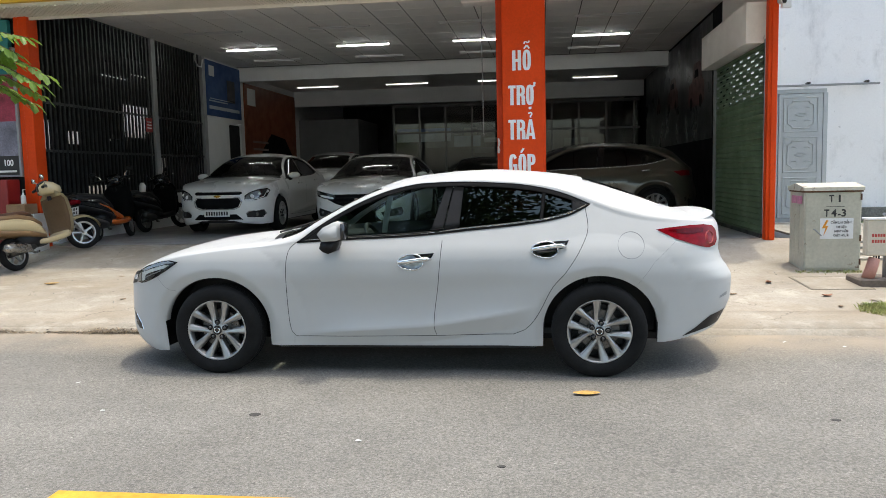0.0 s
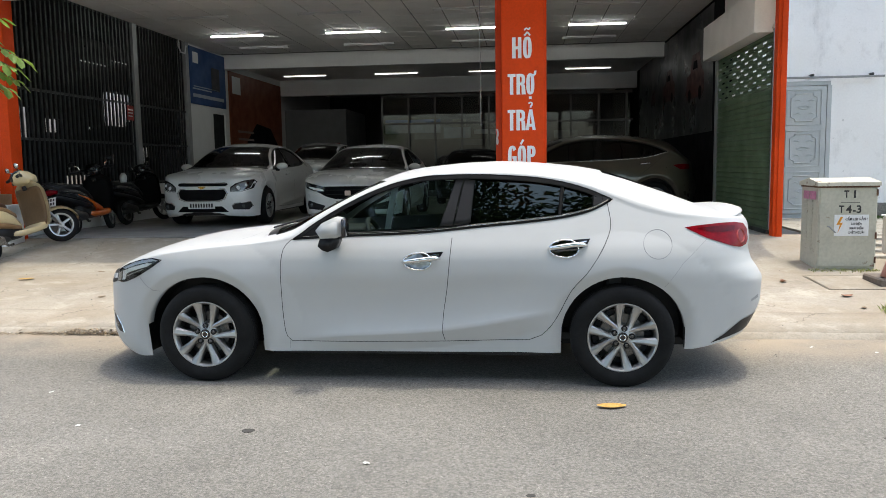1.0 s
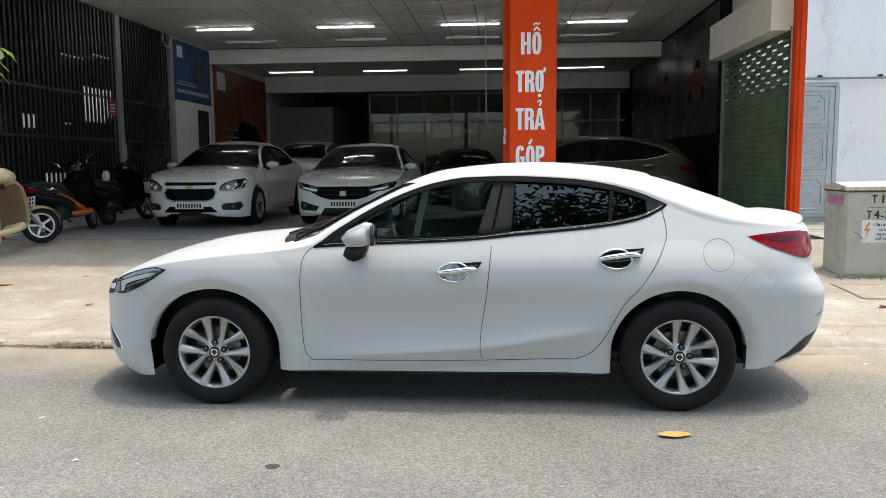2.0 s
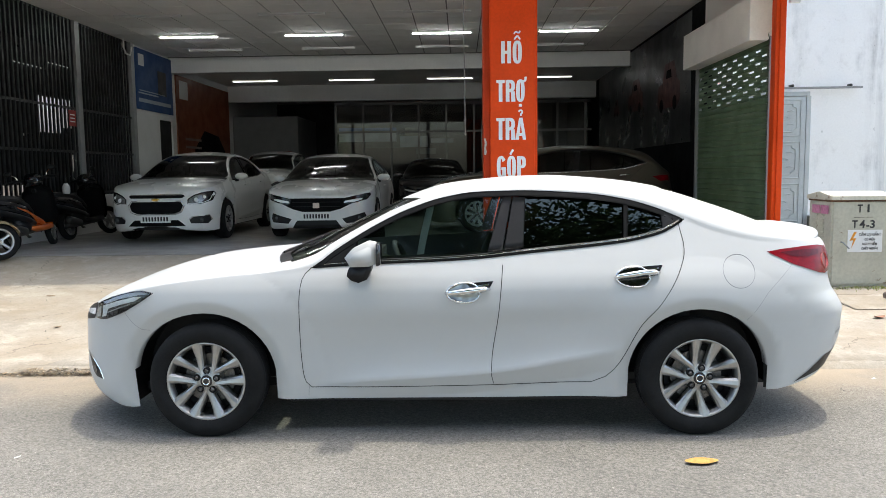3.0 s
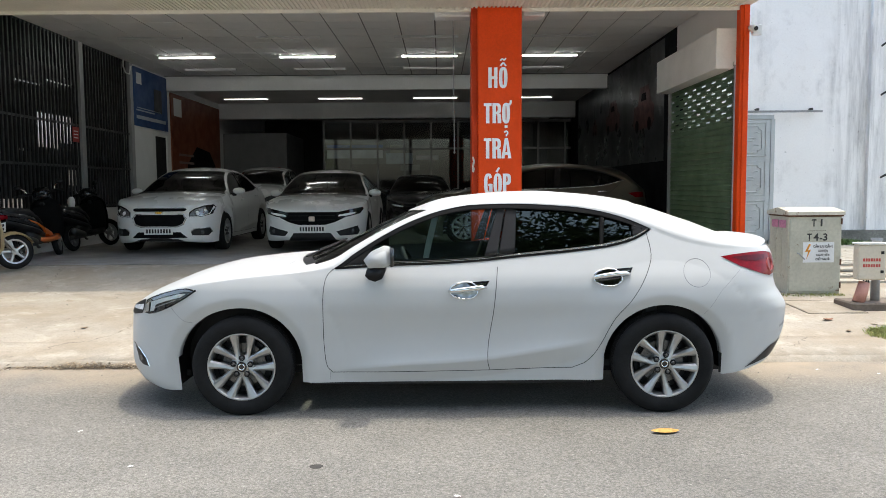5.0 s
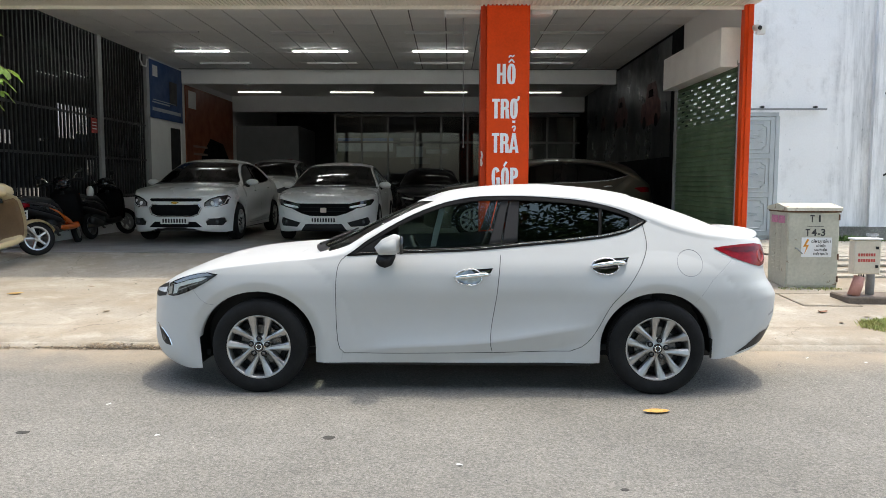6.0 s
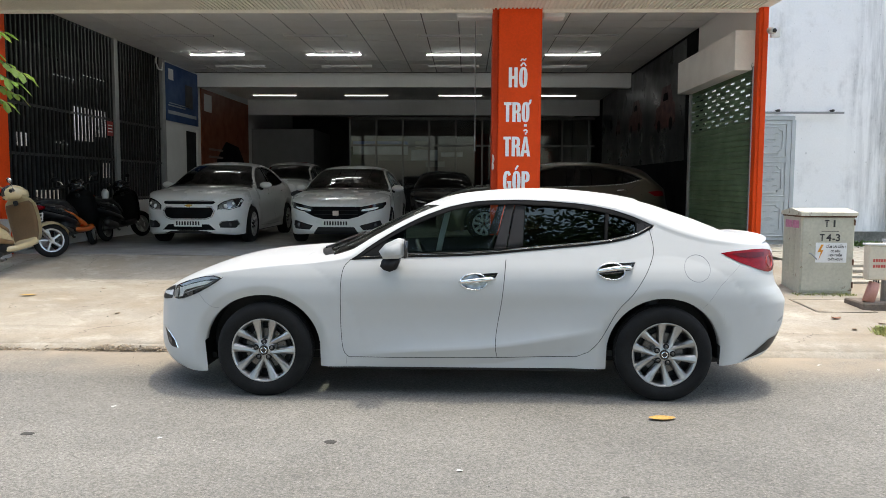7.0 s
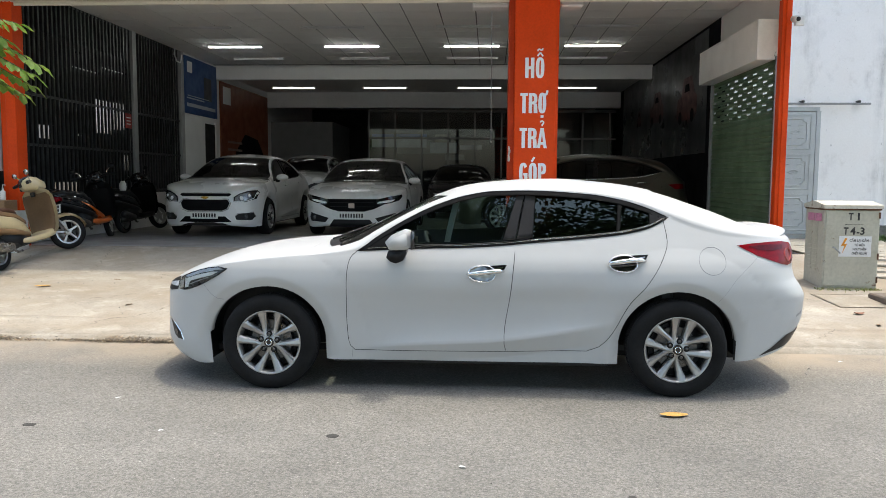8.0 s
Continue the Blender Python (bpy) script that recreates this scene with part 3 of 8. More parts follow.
def wheel(parent, s, X, y, side, r=0.322, rim=0.216, spokes=5, pair=16.0, turn=88, alloy=None, back=0.2):
    """Tyre, rim with paired spokes, nuts, cap and brake disc; side -1 faces negative y."""
    alloy = alloy or ALLOY
    hold = new("wheel")
    hold.parent = parent
    hold.matrix_basis = pose(X, y, s.hub) @ pose(0, 0, 0, 90 if side < 0 else -90, 0, 0)
    # local z points outwards
    bm = bmesh.new()
    w = back
    prof = [(rim - 0.012, -w), (rim + 0.02, -w - 0.004), (r - 0.03, -w), (r - 0.008, -w + 0.018), (r, -w + 0.045)]
    for k in range(1, 8):
        z = -w + 0.045 + (w - 0.09) * k / 8
        prof += [(r, z - 0.004), (r - 0.007, z - 0.003), (r - 0.007, z + 0.003), (r, z + 0.004)]
    prof += [(r, -0.045), (r - 0.004, -0.028), (r - 0.014, -0.012), (r - 0.03, -0.002), (r - 0.05, 0.003), (rim + 0.026, 0.001), (rim + 0.02, -0.003), (rim + 0.004, -0.008), (rim, -0.02)]
    lathe(bm, prof, 56)
    part("tyre", bm, RUBBER, hold, smooth=True)
    bm = bmesh.new()
    lathe(bm, [(rim - 0.02, -w + 0.02), (rim - 0.026, -0.06), (rim - 0.02, -0.034), (rim - 0.011, -0.018), (rim - 0.007, -0.011), (rim + 0.001, -0.009), (rim + 0.004, -0.014), (rim + 0.002, -0.03)], 56)
    # hub boss
    lathe(bm, [(0.0, -0.02), (0.034, -0.02), (0.036, -0.022), (0.045, -0.023), (0.072, -0.032), (0.08, -0.05), (0.08, -0.09)], 40)
    first = len(bm.faces)
    for k in range(spokes):
        for e in (-1, 1):
            a = turn + 360.0 * k / spokes
            rows = []
            for t in (0.0, 0.12, 0.3, 0.5, 0.7, 0.88, 1.0):
                rr = 0.046 + (rim - 0.049) * t
                ang = radians(a) + e * math.asin((0.029 + (rim * math.sin(radians(pair)) - 0.032) * t) / rr)
                hw = 0.0155 + 0.006 * t + 0.012 * t ** 3
                zz = -0.021 - 0.011 * math.sin(math.pi * t ** 0.8) + 0.013 * t
                u, v = Vector((math.cos(ang), math.sin(ang), 0)), Vector((-math.sin(ang), math.cos(ang), 0)) * e
                rows.append([u * rr + v * q * hw + Vector((0, 0, zz - dz)) for q, dz in ((-1.1, 0.05), (-1.0, 0.014), (-0.55, 0.0035), (0.3, 0.0), (0.8, 0.006), (1.0, 0.014), (1.1, 0.05))])
            surface(bm, rows)
    bmesh.ops.recalc_face_normals(bm, faces=bm.faces[:])
    made = part("rim", bm, alloy, hold, smooth=True)
    for q, f in enumerate(made.data.polygons):
        f.use_smooth = q < first
    bm = bmesh.new()
    lathe(bm, [(rim - 0.021, -w + 0.02), (rim - 0.03, -0.075), (rim - 0.03, -0.04)], 56)
    part("barrel", bm, STEELDARK, hold, smooth=True)
    for k in range(5):
        a = radians(turn + 72 * k)
        bm = bmesh.new()
        lathe(bm, [(0.017, -0.05), (0.017, -0.024), (0.0115, -0.026), (0.0105, -0.016), (0.0065, -0.012), (0.0, -0.012)], 10, Matrix.Translation((0.057 * math.cos(a), 0.057 * math.sin(a), 0)))
        part("wheel_nut", bm, NUTSTEEL, hold)
        bm = bmesh.new()
        lathe(bm, [(0.0195, -0.04), (0.0195, -0.0205), (0.0175, -0.0195), (0.0165, -0.0215), (0.011, -0.024)], 14, Matrix.Translation((0.057 * math.cos(a), 0.057 * math.sin(a), 0)))
        part("nut_seat", bm, BLACKPL, hold)
    bm = bmesh.new()
    lathe(bm, [(0.033, -0.022), (0.033, -0.0165), (0.029, -0.014), (0.0, -0.013)], 24)
    part("centre_cap", bm, BLACKGL, hold)
    bm = bmesh.new()
    lathe(bm, [(0.0185, -0.0125), (0.0215, -0.0115), (0.0185, -0.0105), (0.0155, -0.0115)], 24, closed=True)
    part("emblem", bm, CHROME, hold, "plain silver ring emblem")
    bm = bmesh.new()
    lathe(bm, [(0.07, -0.09), (0.14, -0.09), (0.14, -0.115), (0.07, -0.115)], 32)
    part("brake_disc", bm, NUTSTEEL, hold)
    bm = bmesh.new()
    lathe(bm, [(0.0, -0.125), (rim - 0.025, -0.13)], 32)
    part("back_plate", bm, BLACKPL, hold)
    return hold


def well(parent, s, X, side):
    """The black liner over a wheel."""
    bm = bmesh.new()
    rows = []

    def reach(x, z):
        return s.side(x + 0.03 if x > X else x - 0.03, max(z, 0.2)) - 0.022
    for y in (None, 0.5):
        rows.append([(x, side * (y or reach(x, z)), z) for x, z in [(X + (s.arch + 0.012 + (s.fore if X == 0 and math.cos(radians(a)) < 0 else s.aft if X > 0 and math.cos(radians(a)) > 0 else 0)) * math.cos(radians(a)), s.hub + (s.arch + 0.012) * math.sin(radians(a))) for a in range(-9, 190, 9)] + ([(X - s.arch - s.fore, 0.17)] if X == 0 and s.fore else [])])
    surface(bm, rows)
    back = [bm.verts.new(p) for p in rows[1]]
    bm.faces.new(back)
    return part("wheel_liner", bm, BLACKPL, parent)


def clean_normals(ob, s):
    """Shades the flank by its true form, so that panel cuts leave no dents."""
    e, out = 0.004, []
    for v in ob.data.vertices:
        x, y, z = v.co
        n, X = v.normal, x
        for _ in range(8):
            X = x - (s.push(X, z) - X)
        zt = s.belt(X) + 0.002 if s.dlo[0] < X < s.dlo[1] else s.upper(X) - 0.025
        if s.front + 0.15 < X < s.rear - 0.12 and z < zt and abs(abs(y) - s.side(X, z)) < 0.004:
            a = Vector((s.push(X + e, z) - s.push(X - e, z), s.side(X + e, z) - s.side(X - e, z), 0))
            b = Vector((s.push(X, z + e) - s.push(X, z - e), s.side(X, z + e) - s.side(X, z - e), 2 * e))
            n = b.cross(a).normalized()
            if y < 0:
                n = Vector((n.x, -n.y, n.z))
        out.append(n)
    ob.data.normals_split_custom_set_from_vertices(out)


def body(parent, s, paint, doors=(), glassy=CARGLASS):
    """The skin with open windows; doors are cut out as panels."""
    xs, A, B = shell(s)
    bm = bmesh.new()
    ga = [[bm.verts.new(p) for p in row] for row in A]
    gb = [[bm.verts.new(p) for p in row] for row in B]
    jp, jr = max(1, round(s.step_pillar * NB / 90)), max(1, round(s.step_rear * NB / 90))
    screens = {"windscreen": [], "rear_window": []}
    for i in range(len(xs) - 1):
        xm = (xs[i] + xs[i + 1]) / 2
        for k in range(NA):
            bm.faces.new((ga[i][k], ga[i + 1][k], ga[i + 1][k + 1], ga[i][k + 1]))
        for k in range(NB):
            quad = (gb[i][k], gb[i + 1][k], gb[i + 1][k + 1], gb[i][k + 1])
            if k >= jp and s.screen[0] < xm < s.screen[1]:
                screens["windscreen"].append([v.co.copy() for v in quad])
            elif k >= jr and s.rear_screen[0] < xm < s.rear_screen[1]:
                screens["rear_window"].append([v.co.copy() for v in quad])
            else:
                bm.faces.new(quad)
    bmesh.ops.remove_doubles(bm, verts=bm.verts[:], dist=0.0004)
    bmesh.ops.delete(bm, geom=[v for v in bm.verts if not v.link_faces], context="VERTS")
    lifted = []
    for nm, poly in doors:
        carve(bm, poly)
        lifted.append((nm, take(bm, poly)))
    bmesh.ops.delete(bm, geom=[v for v in bm.verts if not v.link_faces], context="VERTS")
    for e in bm.edges:
        e.smooth = True
    # wheel arch and sill lips
    rim = [e for e in bm.edges if e.is_boundary and all(abs(v.co.z - s.bottom(v.co.x)) < 0.012 and v.co.y < -0.2 for v in e.verts)]
    r = bmesh.ops.extrude_edge_only(bm, edges=rim)
    for v in r["geom"]:
        if isinstance(v, bmesh.types.BMVert):
            v.co.y += 0.075
    mirrored(bm)
    out = part("body", bm, paint, parent, smooth=True)
    clean_normals(out, s)
    for nm, d in lifted:
        other = d.copy()
        clean_normals(part(nm, d, paint, parent, smooth=True), s)
        for v in other.verts:
            v.co.y = -v.co.y
        bmesh.ops.reverse_faces(other, faces=other.faces[:])
        clean_normals(part(nm, other, paint, parent, smooth=True), s)
    for nm, quads in screens.items():
        g = bmesh.new()
        for q in quads:
            g.faces.new([g.verts.new(p + Vector((0, 0, -0.004))) for p in q])
        bmesh.ops.remove_doubles(g, verts=g.verts[:], dist=0.0005)
        mirrored(g)
        part(nm, g, WINDSCREEN if nm == "windscreen" and doors else glassy, parent, smooth=True)
    # inner shell
    g = bmesh.new()
    _, A2, B2 = xs, A, B
    gx = [i for i in range(0, len(xs), 2) if s.screen[0] - 0.1 < xs[i] < s.rear_screen[1]]
    ra = [[A2[i][k] * 1.0 + Vector((0, 0.04, 0)) for k in range(0, NA + 1, 3)] for i in gx]
    surface(g, ra)
    mirrored(g)
    part("cabin_lining", g, CABIN, parent)
    g = bmesh.new()
    gx = [i for i in range(0, len(xs)) if s.screen[1] <= xs[i] <= s.rear_screen[0]]
    surface(g, [[B2[i][k] + Vector((0, 0.02 if k < 16 else 0, -0.025)) for k in range(0, NB + 1, 2)] for i in gx])
    mirrored(g)
    part("head_lining", g, LINER, parent)
    return out


def both(name, bm, material, parent, label="", smooth=True, twin=True):
    """A fitting on the near flank and its twin on the far one."""
    other = bm.copy()
    a = part(name, bm, material, parent, label, smooth)
    if not twin:
        other.free()
        return a
    for v in other.verts:
        v.co.y = -v.co.y
    bmesh.ops.reverse_faces(other, faces=other.faces[:])
    part(name, other, material, parent, label, smooth)
    return a


def seat(parent, X, y, rake=22):
    hold = new("seat")
    hold.parent = parent
    hold.matrix_basis = pose(X, y, 0)
    bm = bmesh.new()
    box(bm, -0.28, 0.25, -0.25, 0.25, 0.38, 0.54, 0.06, seg=2)
    part("cushion", bm, CABIN, hold, smooth=True)
    bm = bmesh.new()
    box(bm, -0.07, 0.07, -0.24, 0.24, 0.0, 0.6, 0.06, pose(0.22, 0, 0.5, 0, rake, 0), seg=2)
    part("backrest", bm, CABIN, hold, smooth=True)
    bm = bmesh.new()
    box(bm, -0.05, 0.05, -0.13, 0.13, 0.64, 0.82, 0.045, pose(0.22, 0, 0.5, 0, rake, 0), seg=2)
    box(bm, -0.01, 0.01, -0.06, -0.045, 0.56, 0.68, 0.0, pose(0.22, 0, 0.5, 0, rake, 0))
    box(bm, -0.01, 0.01, 0.045, 0.06, 0.56, 0.68, 0.0, pose(0.22, 0, 0.5, 0, rake, 0))
    part("headrest", bm, CABIN, hold, smooth=True)


def underside(parent, s):
    bm = bmesh.new()
    box(bm, s.front + 0.25, s.rear - 0.35, -0.5, 0.5, 0.19, 0.24)
    box(bm, s.arch + 0.05, s.wb - s.arch - 0.05, -s.half + 0.125, s.half - 0.125, 0.175, 0.245)
    box(bm, s.front + 0.3, -s.arch - 0.03, -0.6, 0.6, 0.2, 0.24)
    box(bm, s.wb + s.arch + 0.03, s.rear - 0.3, -0.6, 0.6, 0.27, 0.3)
    part("underbody", bm, BLACKPL, parent)
    bm = bmesh.new()
    box(bm, s.screen[0] + 0.15, s.rear_screen[0] + 0.2, -0.66, 0.66, 0.26, 0.3)
    box(bm, s.rear_screen[0] + 0.0, s.rear_screen[0] + 0.1, -0.62, 0.62, 0.28, 0.98, 0.02)
    part("cabin_floor", bm, CABIN, parent)


def dashboard(parent, s, driver=-0.36):
    x0 = s.screen[0]
    bm = bmesh.new()
    box(bm, x0 + 0.2, x0 + 0.62, -0.66, 0.66, 0.62, 0.93, 0.08, seg=2)
    box(bm, x0 + 0.62, x0 + 1.3, -0.1, 0.1, 0.3, 0.62, 0.04)
    part("dashboard", bm, CABIN, parent, smooth=True)
    hold = new("steering_wheel")
    hold.parent = parent
    hold.matrix_basis = pose(x0 + 0.76, driver, 0.86, 0, 65, 0)
    bm = bmesh.new()
    lathe(bm, [(0.185 + 0.016 * math.cos(a), 0.016 * math.sin(a)) for a in (2 * math.pi * k / 8 for k in range(8))], 32, closed=True)
    part("ring", bm, CABIN, hold, smooth=True)
    bm = bmesh.new()
    box(bm, -0.05, 0.05, -0.06, 0.06, -0.04, 0.01, 0.02)
    box(bm, -0.02, 0.02, -0.18, 0.18, -0.02, 0.0, 0.005)
    box(bm, 0.0, 0.18, -0.02, 0.02, -0.02, 0.0, 0.005)
    part("spokes", bm, STEELGREY, hold)


def nose_at(s, y, z):
    a, b = s.front, s.front + 0.9
    y = abs(y)
    for _ in range(24):
        c = (a + b) / 2
        if s.side(c, z) < y:
            a = c
        else:
            b = c
    return s.push(b, z)


def tail_at(s, y, z):
    a, b = s.rear - 0.9, s.rear
    y = abs(y)
    for _ in range(24):
        c = (a + b) / 2
        if s.side(c, z) > y:
            a = c
        else:
            b = c
    return s.push(a, z)

# ---- the white saloon at the kerb ----
S = Shape(
    fore=0.055, aft=0.02, wb=2.70, half=0.893, front=-0.93, rear=3.65, hub=0.315, arch=0.378, dlo=(0.575, 2.655), screen=(0.33, 1.19), rear_screen=(2.62, 3.2), pillar_r=63,
    belt=[(0.575, 0.931), (0.93, 0.95), (1.31, 0.962), (1.5, 0.973), (1.75, 0.996), (2.3, 1.049), (2.5, 1.09), (2.6, 1.135), (2.655, 1.168)],
    upper=[(-0.93, 0.61), (-0.8, 0.68), (-0.65, 0.75), (-0.45, 0.806), (-0.2, 0.85), (0.1, 0.885), (0.4, 0.91), (0.575, 0.931), (0.724, 1.03), (0.92, 1.148), (1.114, 1.24), (1.307, 1.302), (1.5, 1.332), (1.73, 1.337), (2.12, 1.317), (2.33, 1.284), (2.5, 1.235), (2.655, 1.168), (2.85, 1.095), (3.05, 1.055), (3.3, 1.043), (3.65, 1.02)],
    crown=[(-0.93, 0.64), (-0.82, 0.735), (-0.65, 0.805), (-0.46, 0.866), (-0.24, 0.912), (0.0, 0.94), (0.19, 0.955), (0.33, 0.963), (0.45, 1.0), (0.65, 1.1), (0.87, 1.205), (1.12, 1.315), (1.31, 1.373), (1.53, 1.4), (1.75, 1.416), (1.96, 1.42), (2.18, 1.407), (2.4, 1.385), (2.63, 1.345), (2.94, 1.245), (3.18, 1.155), (3.3, 1.114), (3.45, 1.088), (3.65, 1.06)],
    low=[(-0.93, 0.3), (-0.88, 0.22), (-0.8, 0.165), (-0.6, 0.135), (-0.4, 0.15), (0.3, 0.2), (0.5, 0.196), (2.3, 0.2), (3.08, 0.225), (3.3, 0.243), (3.5, 0.275), (3.65, 0.31)],
    sidez=[(0.1, -0.08), (0.2, -0.066), (0.3, -0.056), (0.45, -0.042), (0.6, -0.018), (0.72, 0.0), (0.8, -0.006), (0.86, -0.022), (0.95, -0.065), (1.05, -0.118), (1.15, -0.172), (1.34, -0.278)],
    shear_f=[(0.1, 0.14), (0.2, 0.03), (0.3, 0.0), (0.6, 0.02), (0.7, 0.06), (0.8, 0.08)],
    shear_r=[(0.2, -0.12), (0.36, -0.02), (0.5, 0.03), (0.63, 0.033), (0.7, 0.0), (0.77, -0.045), (0.84, -0.06), (0.9, -0.052), (0.98, -0.055), (1.06, -0.09)],
    crease=[(0.5, 0.27), (0.93, 0.31), (1.5, 0.346), (2.07, 0.433), (2.4, 0.5)],
)
CX, CY = -2.32, 6.11
sedan = thing("car", "clean white four-door saloon parked at the kerb on asphalt", "car", pose(CX, CY, -0.02))
front_cut = line([(0.266, 0.575), (0.30, 0.543), (0.36, 0.53), (0.506, 0.523), (0.754, 0.526), (0.86, 0.538), (0.90, 0.556), (0.934, 0.592)])
mid_cut = line([(0.274, 1.586), (0.30, 1.574), (0.365, 1.572), (0.671, 1.611), (1.05, 1.648)])
rear_cut = line([(0.284, 2.12), (0.30, 2.17), (0.339, 2.224), (0.434, 2.294), (0.618, 2.39), (0.73, 2.487), (0.925, 2.605), (0.99, 2.629), (1.025, 2.632), (1.146, 2.616)])
CUT_F = [(front_cut(0.266 + 0.668 * k / 22), 0.266 + 0.668 * k / 22) for k in range(23)]
CUT_M = [(mid_cut(0.274 + 0.776 * k / 14), 0.274 + 0.776 * k / 14) for k in range(15)]
CUT_R = [(rear_cut(0.284 + 0.862 * k / 26), 0.284 + 0.862 * k / 26) for k in range(27)]
DOOR_F = CUT_F[::-1] + [(1.0, 0.269)] + CUT_M + [(0.60, 0.96)]
DOOR_R = CUT_M[::-1] + CUT_R + [(2.6, 1.2), (1.66, 1.1)]
body(sedan, S, PAINT, [("front_door", DOOR_F), ("rear_door", DOOR_R)], DARKGLASS)
for X in (0.0, S.wb):
    for sd in (-1, 1):
        wheel(sedan, S, X, sd * 0.88, sd, turn=88 if X == 0 else 79)
        well(sedan, S, X, sd)
underside(sedan, S)
dashboard(sedan, S)
for X, y in ((1.25, -0.37), (1.25, 0.37), (2.1, -0.37), (2.1, 0.37)):
    seat(sedan, X, y)
U = S.upper
LB = S.belt
both("window_frame", band(S, lambda x: max(LB(x), U(x) - 0.034), U, 0.60, 2.64, 0.002, 0.012), BLACKPL, sedan)
both("chrome_strip", band(S, lambda x: LB(x) + 0.011, lambda x: LB(x) + 0.014 + 0.005 * smooth01(1.6, 1.75, x), 0.66, 2.62, 0.006, 0.01, m=2), CHROME, sedan, "thin chrome strip under the windows")
both("weather_strip", band(S, lambda x: LB(x) - 0.003, lambda x: LB(x) + 0.010, 0.60, 2.64, 0.004, 0.01, m=2), BLACKPL, sedan)
both("door_pillar", patch(S, ((1.554, 1.001), (1.638, 1.011), (1.7, 1.3), (1.65, 1.298)), 0.009, 0.012), PILLARBLK, sedan)
both("door_pillar", patch(S, ((1.645, 1.011), (1.754, 1.025), (1.776, 1.295), (1.707, 1.3)), 0.009, 0.012), PILLARBLK, sedan)
both("mirror_corner", band(S, LB, lambda x: min(U(x), 0.965 + (x - 0.62) * 0.6), 0.60, 0.84, 0.001, 0.01, n=12), BLACKPL, sedan)
both("door_window", band(S, lambda x: LB(x) + 0.004, lambda x: U(x) - 0.008, 0.62, 1.66, -0.012), CARGLASS, sedan)
both("door_window", band(S, lambda x: LB(x) + 0.004, lambda x: U(x) - 0.008, 1.74, 2.32, -0.012), SIDEGLASS, sedan)
both("quarter_window", band(S, lambda x: LB(x) + 0.004, lambda x: U(x) - 0.008, 2.32, 2.55, -0.012), SIDEGLASS, sedan)
both("window_bar", patch(S, ((2.302, 1.05), (2.33, 1.055), (2.352, 1.27), (2.326, 1.275)), 0.001, 0.01, 3, 8), BLACKPL, sedan)
both("window_corner", band(S, LB, U, 2.525, 2.64, 0.002, 0.01, n=12), PILLARBLK, sedan)
# lamps
HEAD = [(-0.272, 0.808), (-0.348, 0.82), (-0.43, 0.812), (-0.516, 0.793), (-0.60, 0.77), (-0.676, 0.742), (-0.705, 0.715), (-0.712, 0.68), (-0.70, 0.645), (-0.65, 0.64), (-0.60, 0.65), (-0.53, 0.675), (-0.468, 0.70), (-0.376, 0.746), (-0.32, 0.778)]
both("headlamp", outline_panel(S, HEAD, 0.002, 0.0, cells=14), BLACKGL, sedan, "dark headlamp with clear cover")
TAIL = [(3.085, 0.99), (3.184, 1.002), (3.352, 1.012), (3.47, 1.012), (3.545, 1.0), (3.575, 0.96), (3.575, 0.90), (3.555, 0.865), (3.50, 0.856), (3.44, 0.866), (3.352, 0.89), (3.232, 0.925)]
both("tail_lamp", outline_panel(S, TAIL, 0.004, 0.0, cells=16), REDLENS, sedan, "red tail lamp")
both("bumper_joint", groove(S, [(-0.468, 0.698), (-0.404, 0.637), (-0.356, 0.606), (-0.31, 0.598)], 0.0028, 0.0014), STEELGREY, sedan)
both("bumper_joint", groove(S, [(3.235, 0.92), (3.064, 0.779), (2.952, 0.629)], 0.002, 0.0014), STEELGREY, sedan)
both("grille_wing", outline_panel(S, [(-0.722, 0.70), (-0.77, 0.69), (-0.835, 0.672), (-0.85, 0.655), (-0.77, 0.658), (-0.718, 0.662)], 0.006, 0.0, cells=8), LAMPIN, sedan, "bright grille wing beside the headlamp")
both("grille_edge", outline_panel(S, [(-0.712, 0.735), (-0.78, 0.71), (-0.86, 0.67), (-0.87, 0.62), (-0.80, 0.618), (-0.715, 0.64)], 0.003, 0.0, cells=8), BLACKPL, sedan)
# door mirrors
bm = bmesh.new()
prism(bm, [(0.80, 1.005), (0.84, 1.05), (0.918, 1.086), (0.955, 1.078), (0.965, 1.05), (0.966, 0.975), (0.93, 0.958), (0.83, 0.955)], 0.86, 1.01, Matrix(((1, 0, 0, 0), (0, 0, -1, 0), (0, 1, 0, 0), (0, 0, 0, 1))), 0.022)
both("mirror_cap", bm, PAINT, sedan, "white door mirror cap", twin=False)
bm = bmesh.new()
prism(bm, [(0.805, 0.905), (0.83, 0.88), (0.868, 0.868), (0.91, 0.885), (0.93, 0.93), (0.93, 0.965), (0.83, 0.962), (0.815, 0.94)], 0.83, 0.985, Matrix(((1, 0, 0, 0), (0, 0, -1, 0), (0, 1, 0, 0), (0, 0, 0, 1))), 0.02)
both("mirror_foot", bm, BLACKPL, sedan, "black mirror foot", twin=False)
bm = bmesh.new()
prism(bm, [(0.966, 0.96), (0.985, 0.965), (0.985, 1.07), (0.966, 1.076)], 0.865, 1.0, Matrix(((1, 0, 0, 0), (0, 0, -1, 0), (0, 1, 0, 0), (0, 0, 0, 1))), 0.006)
both("mirror_rim", bm, BLACKGL, sedan, twin=False)


BOWL = pm("brushed chrome bowl", (0.23, 0.23, 0.235), 0.14, metal=1.0, var=0.25, scale=25)


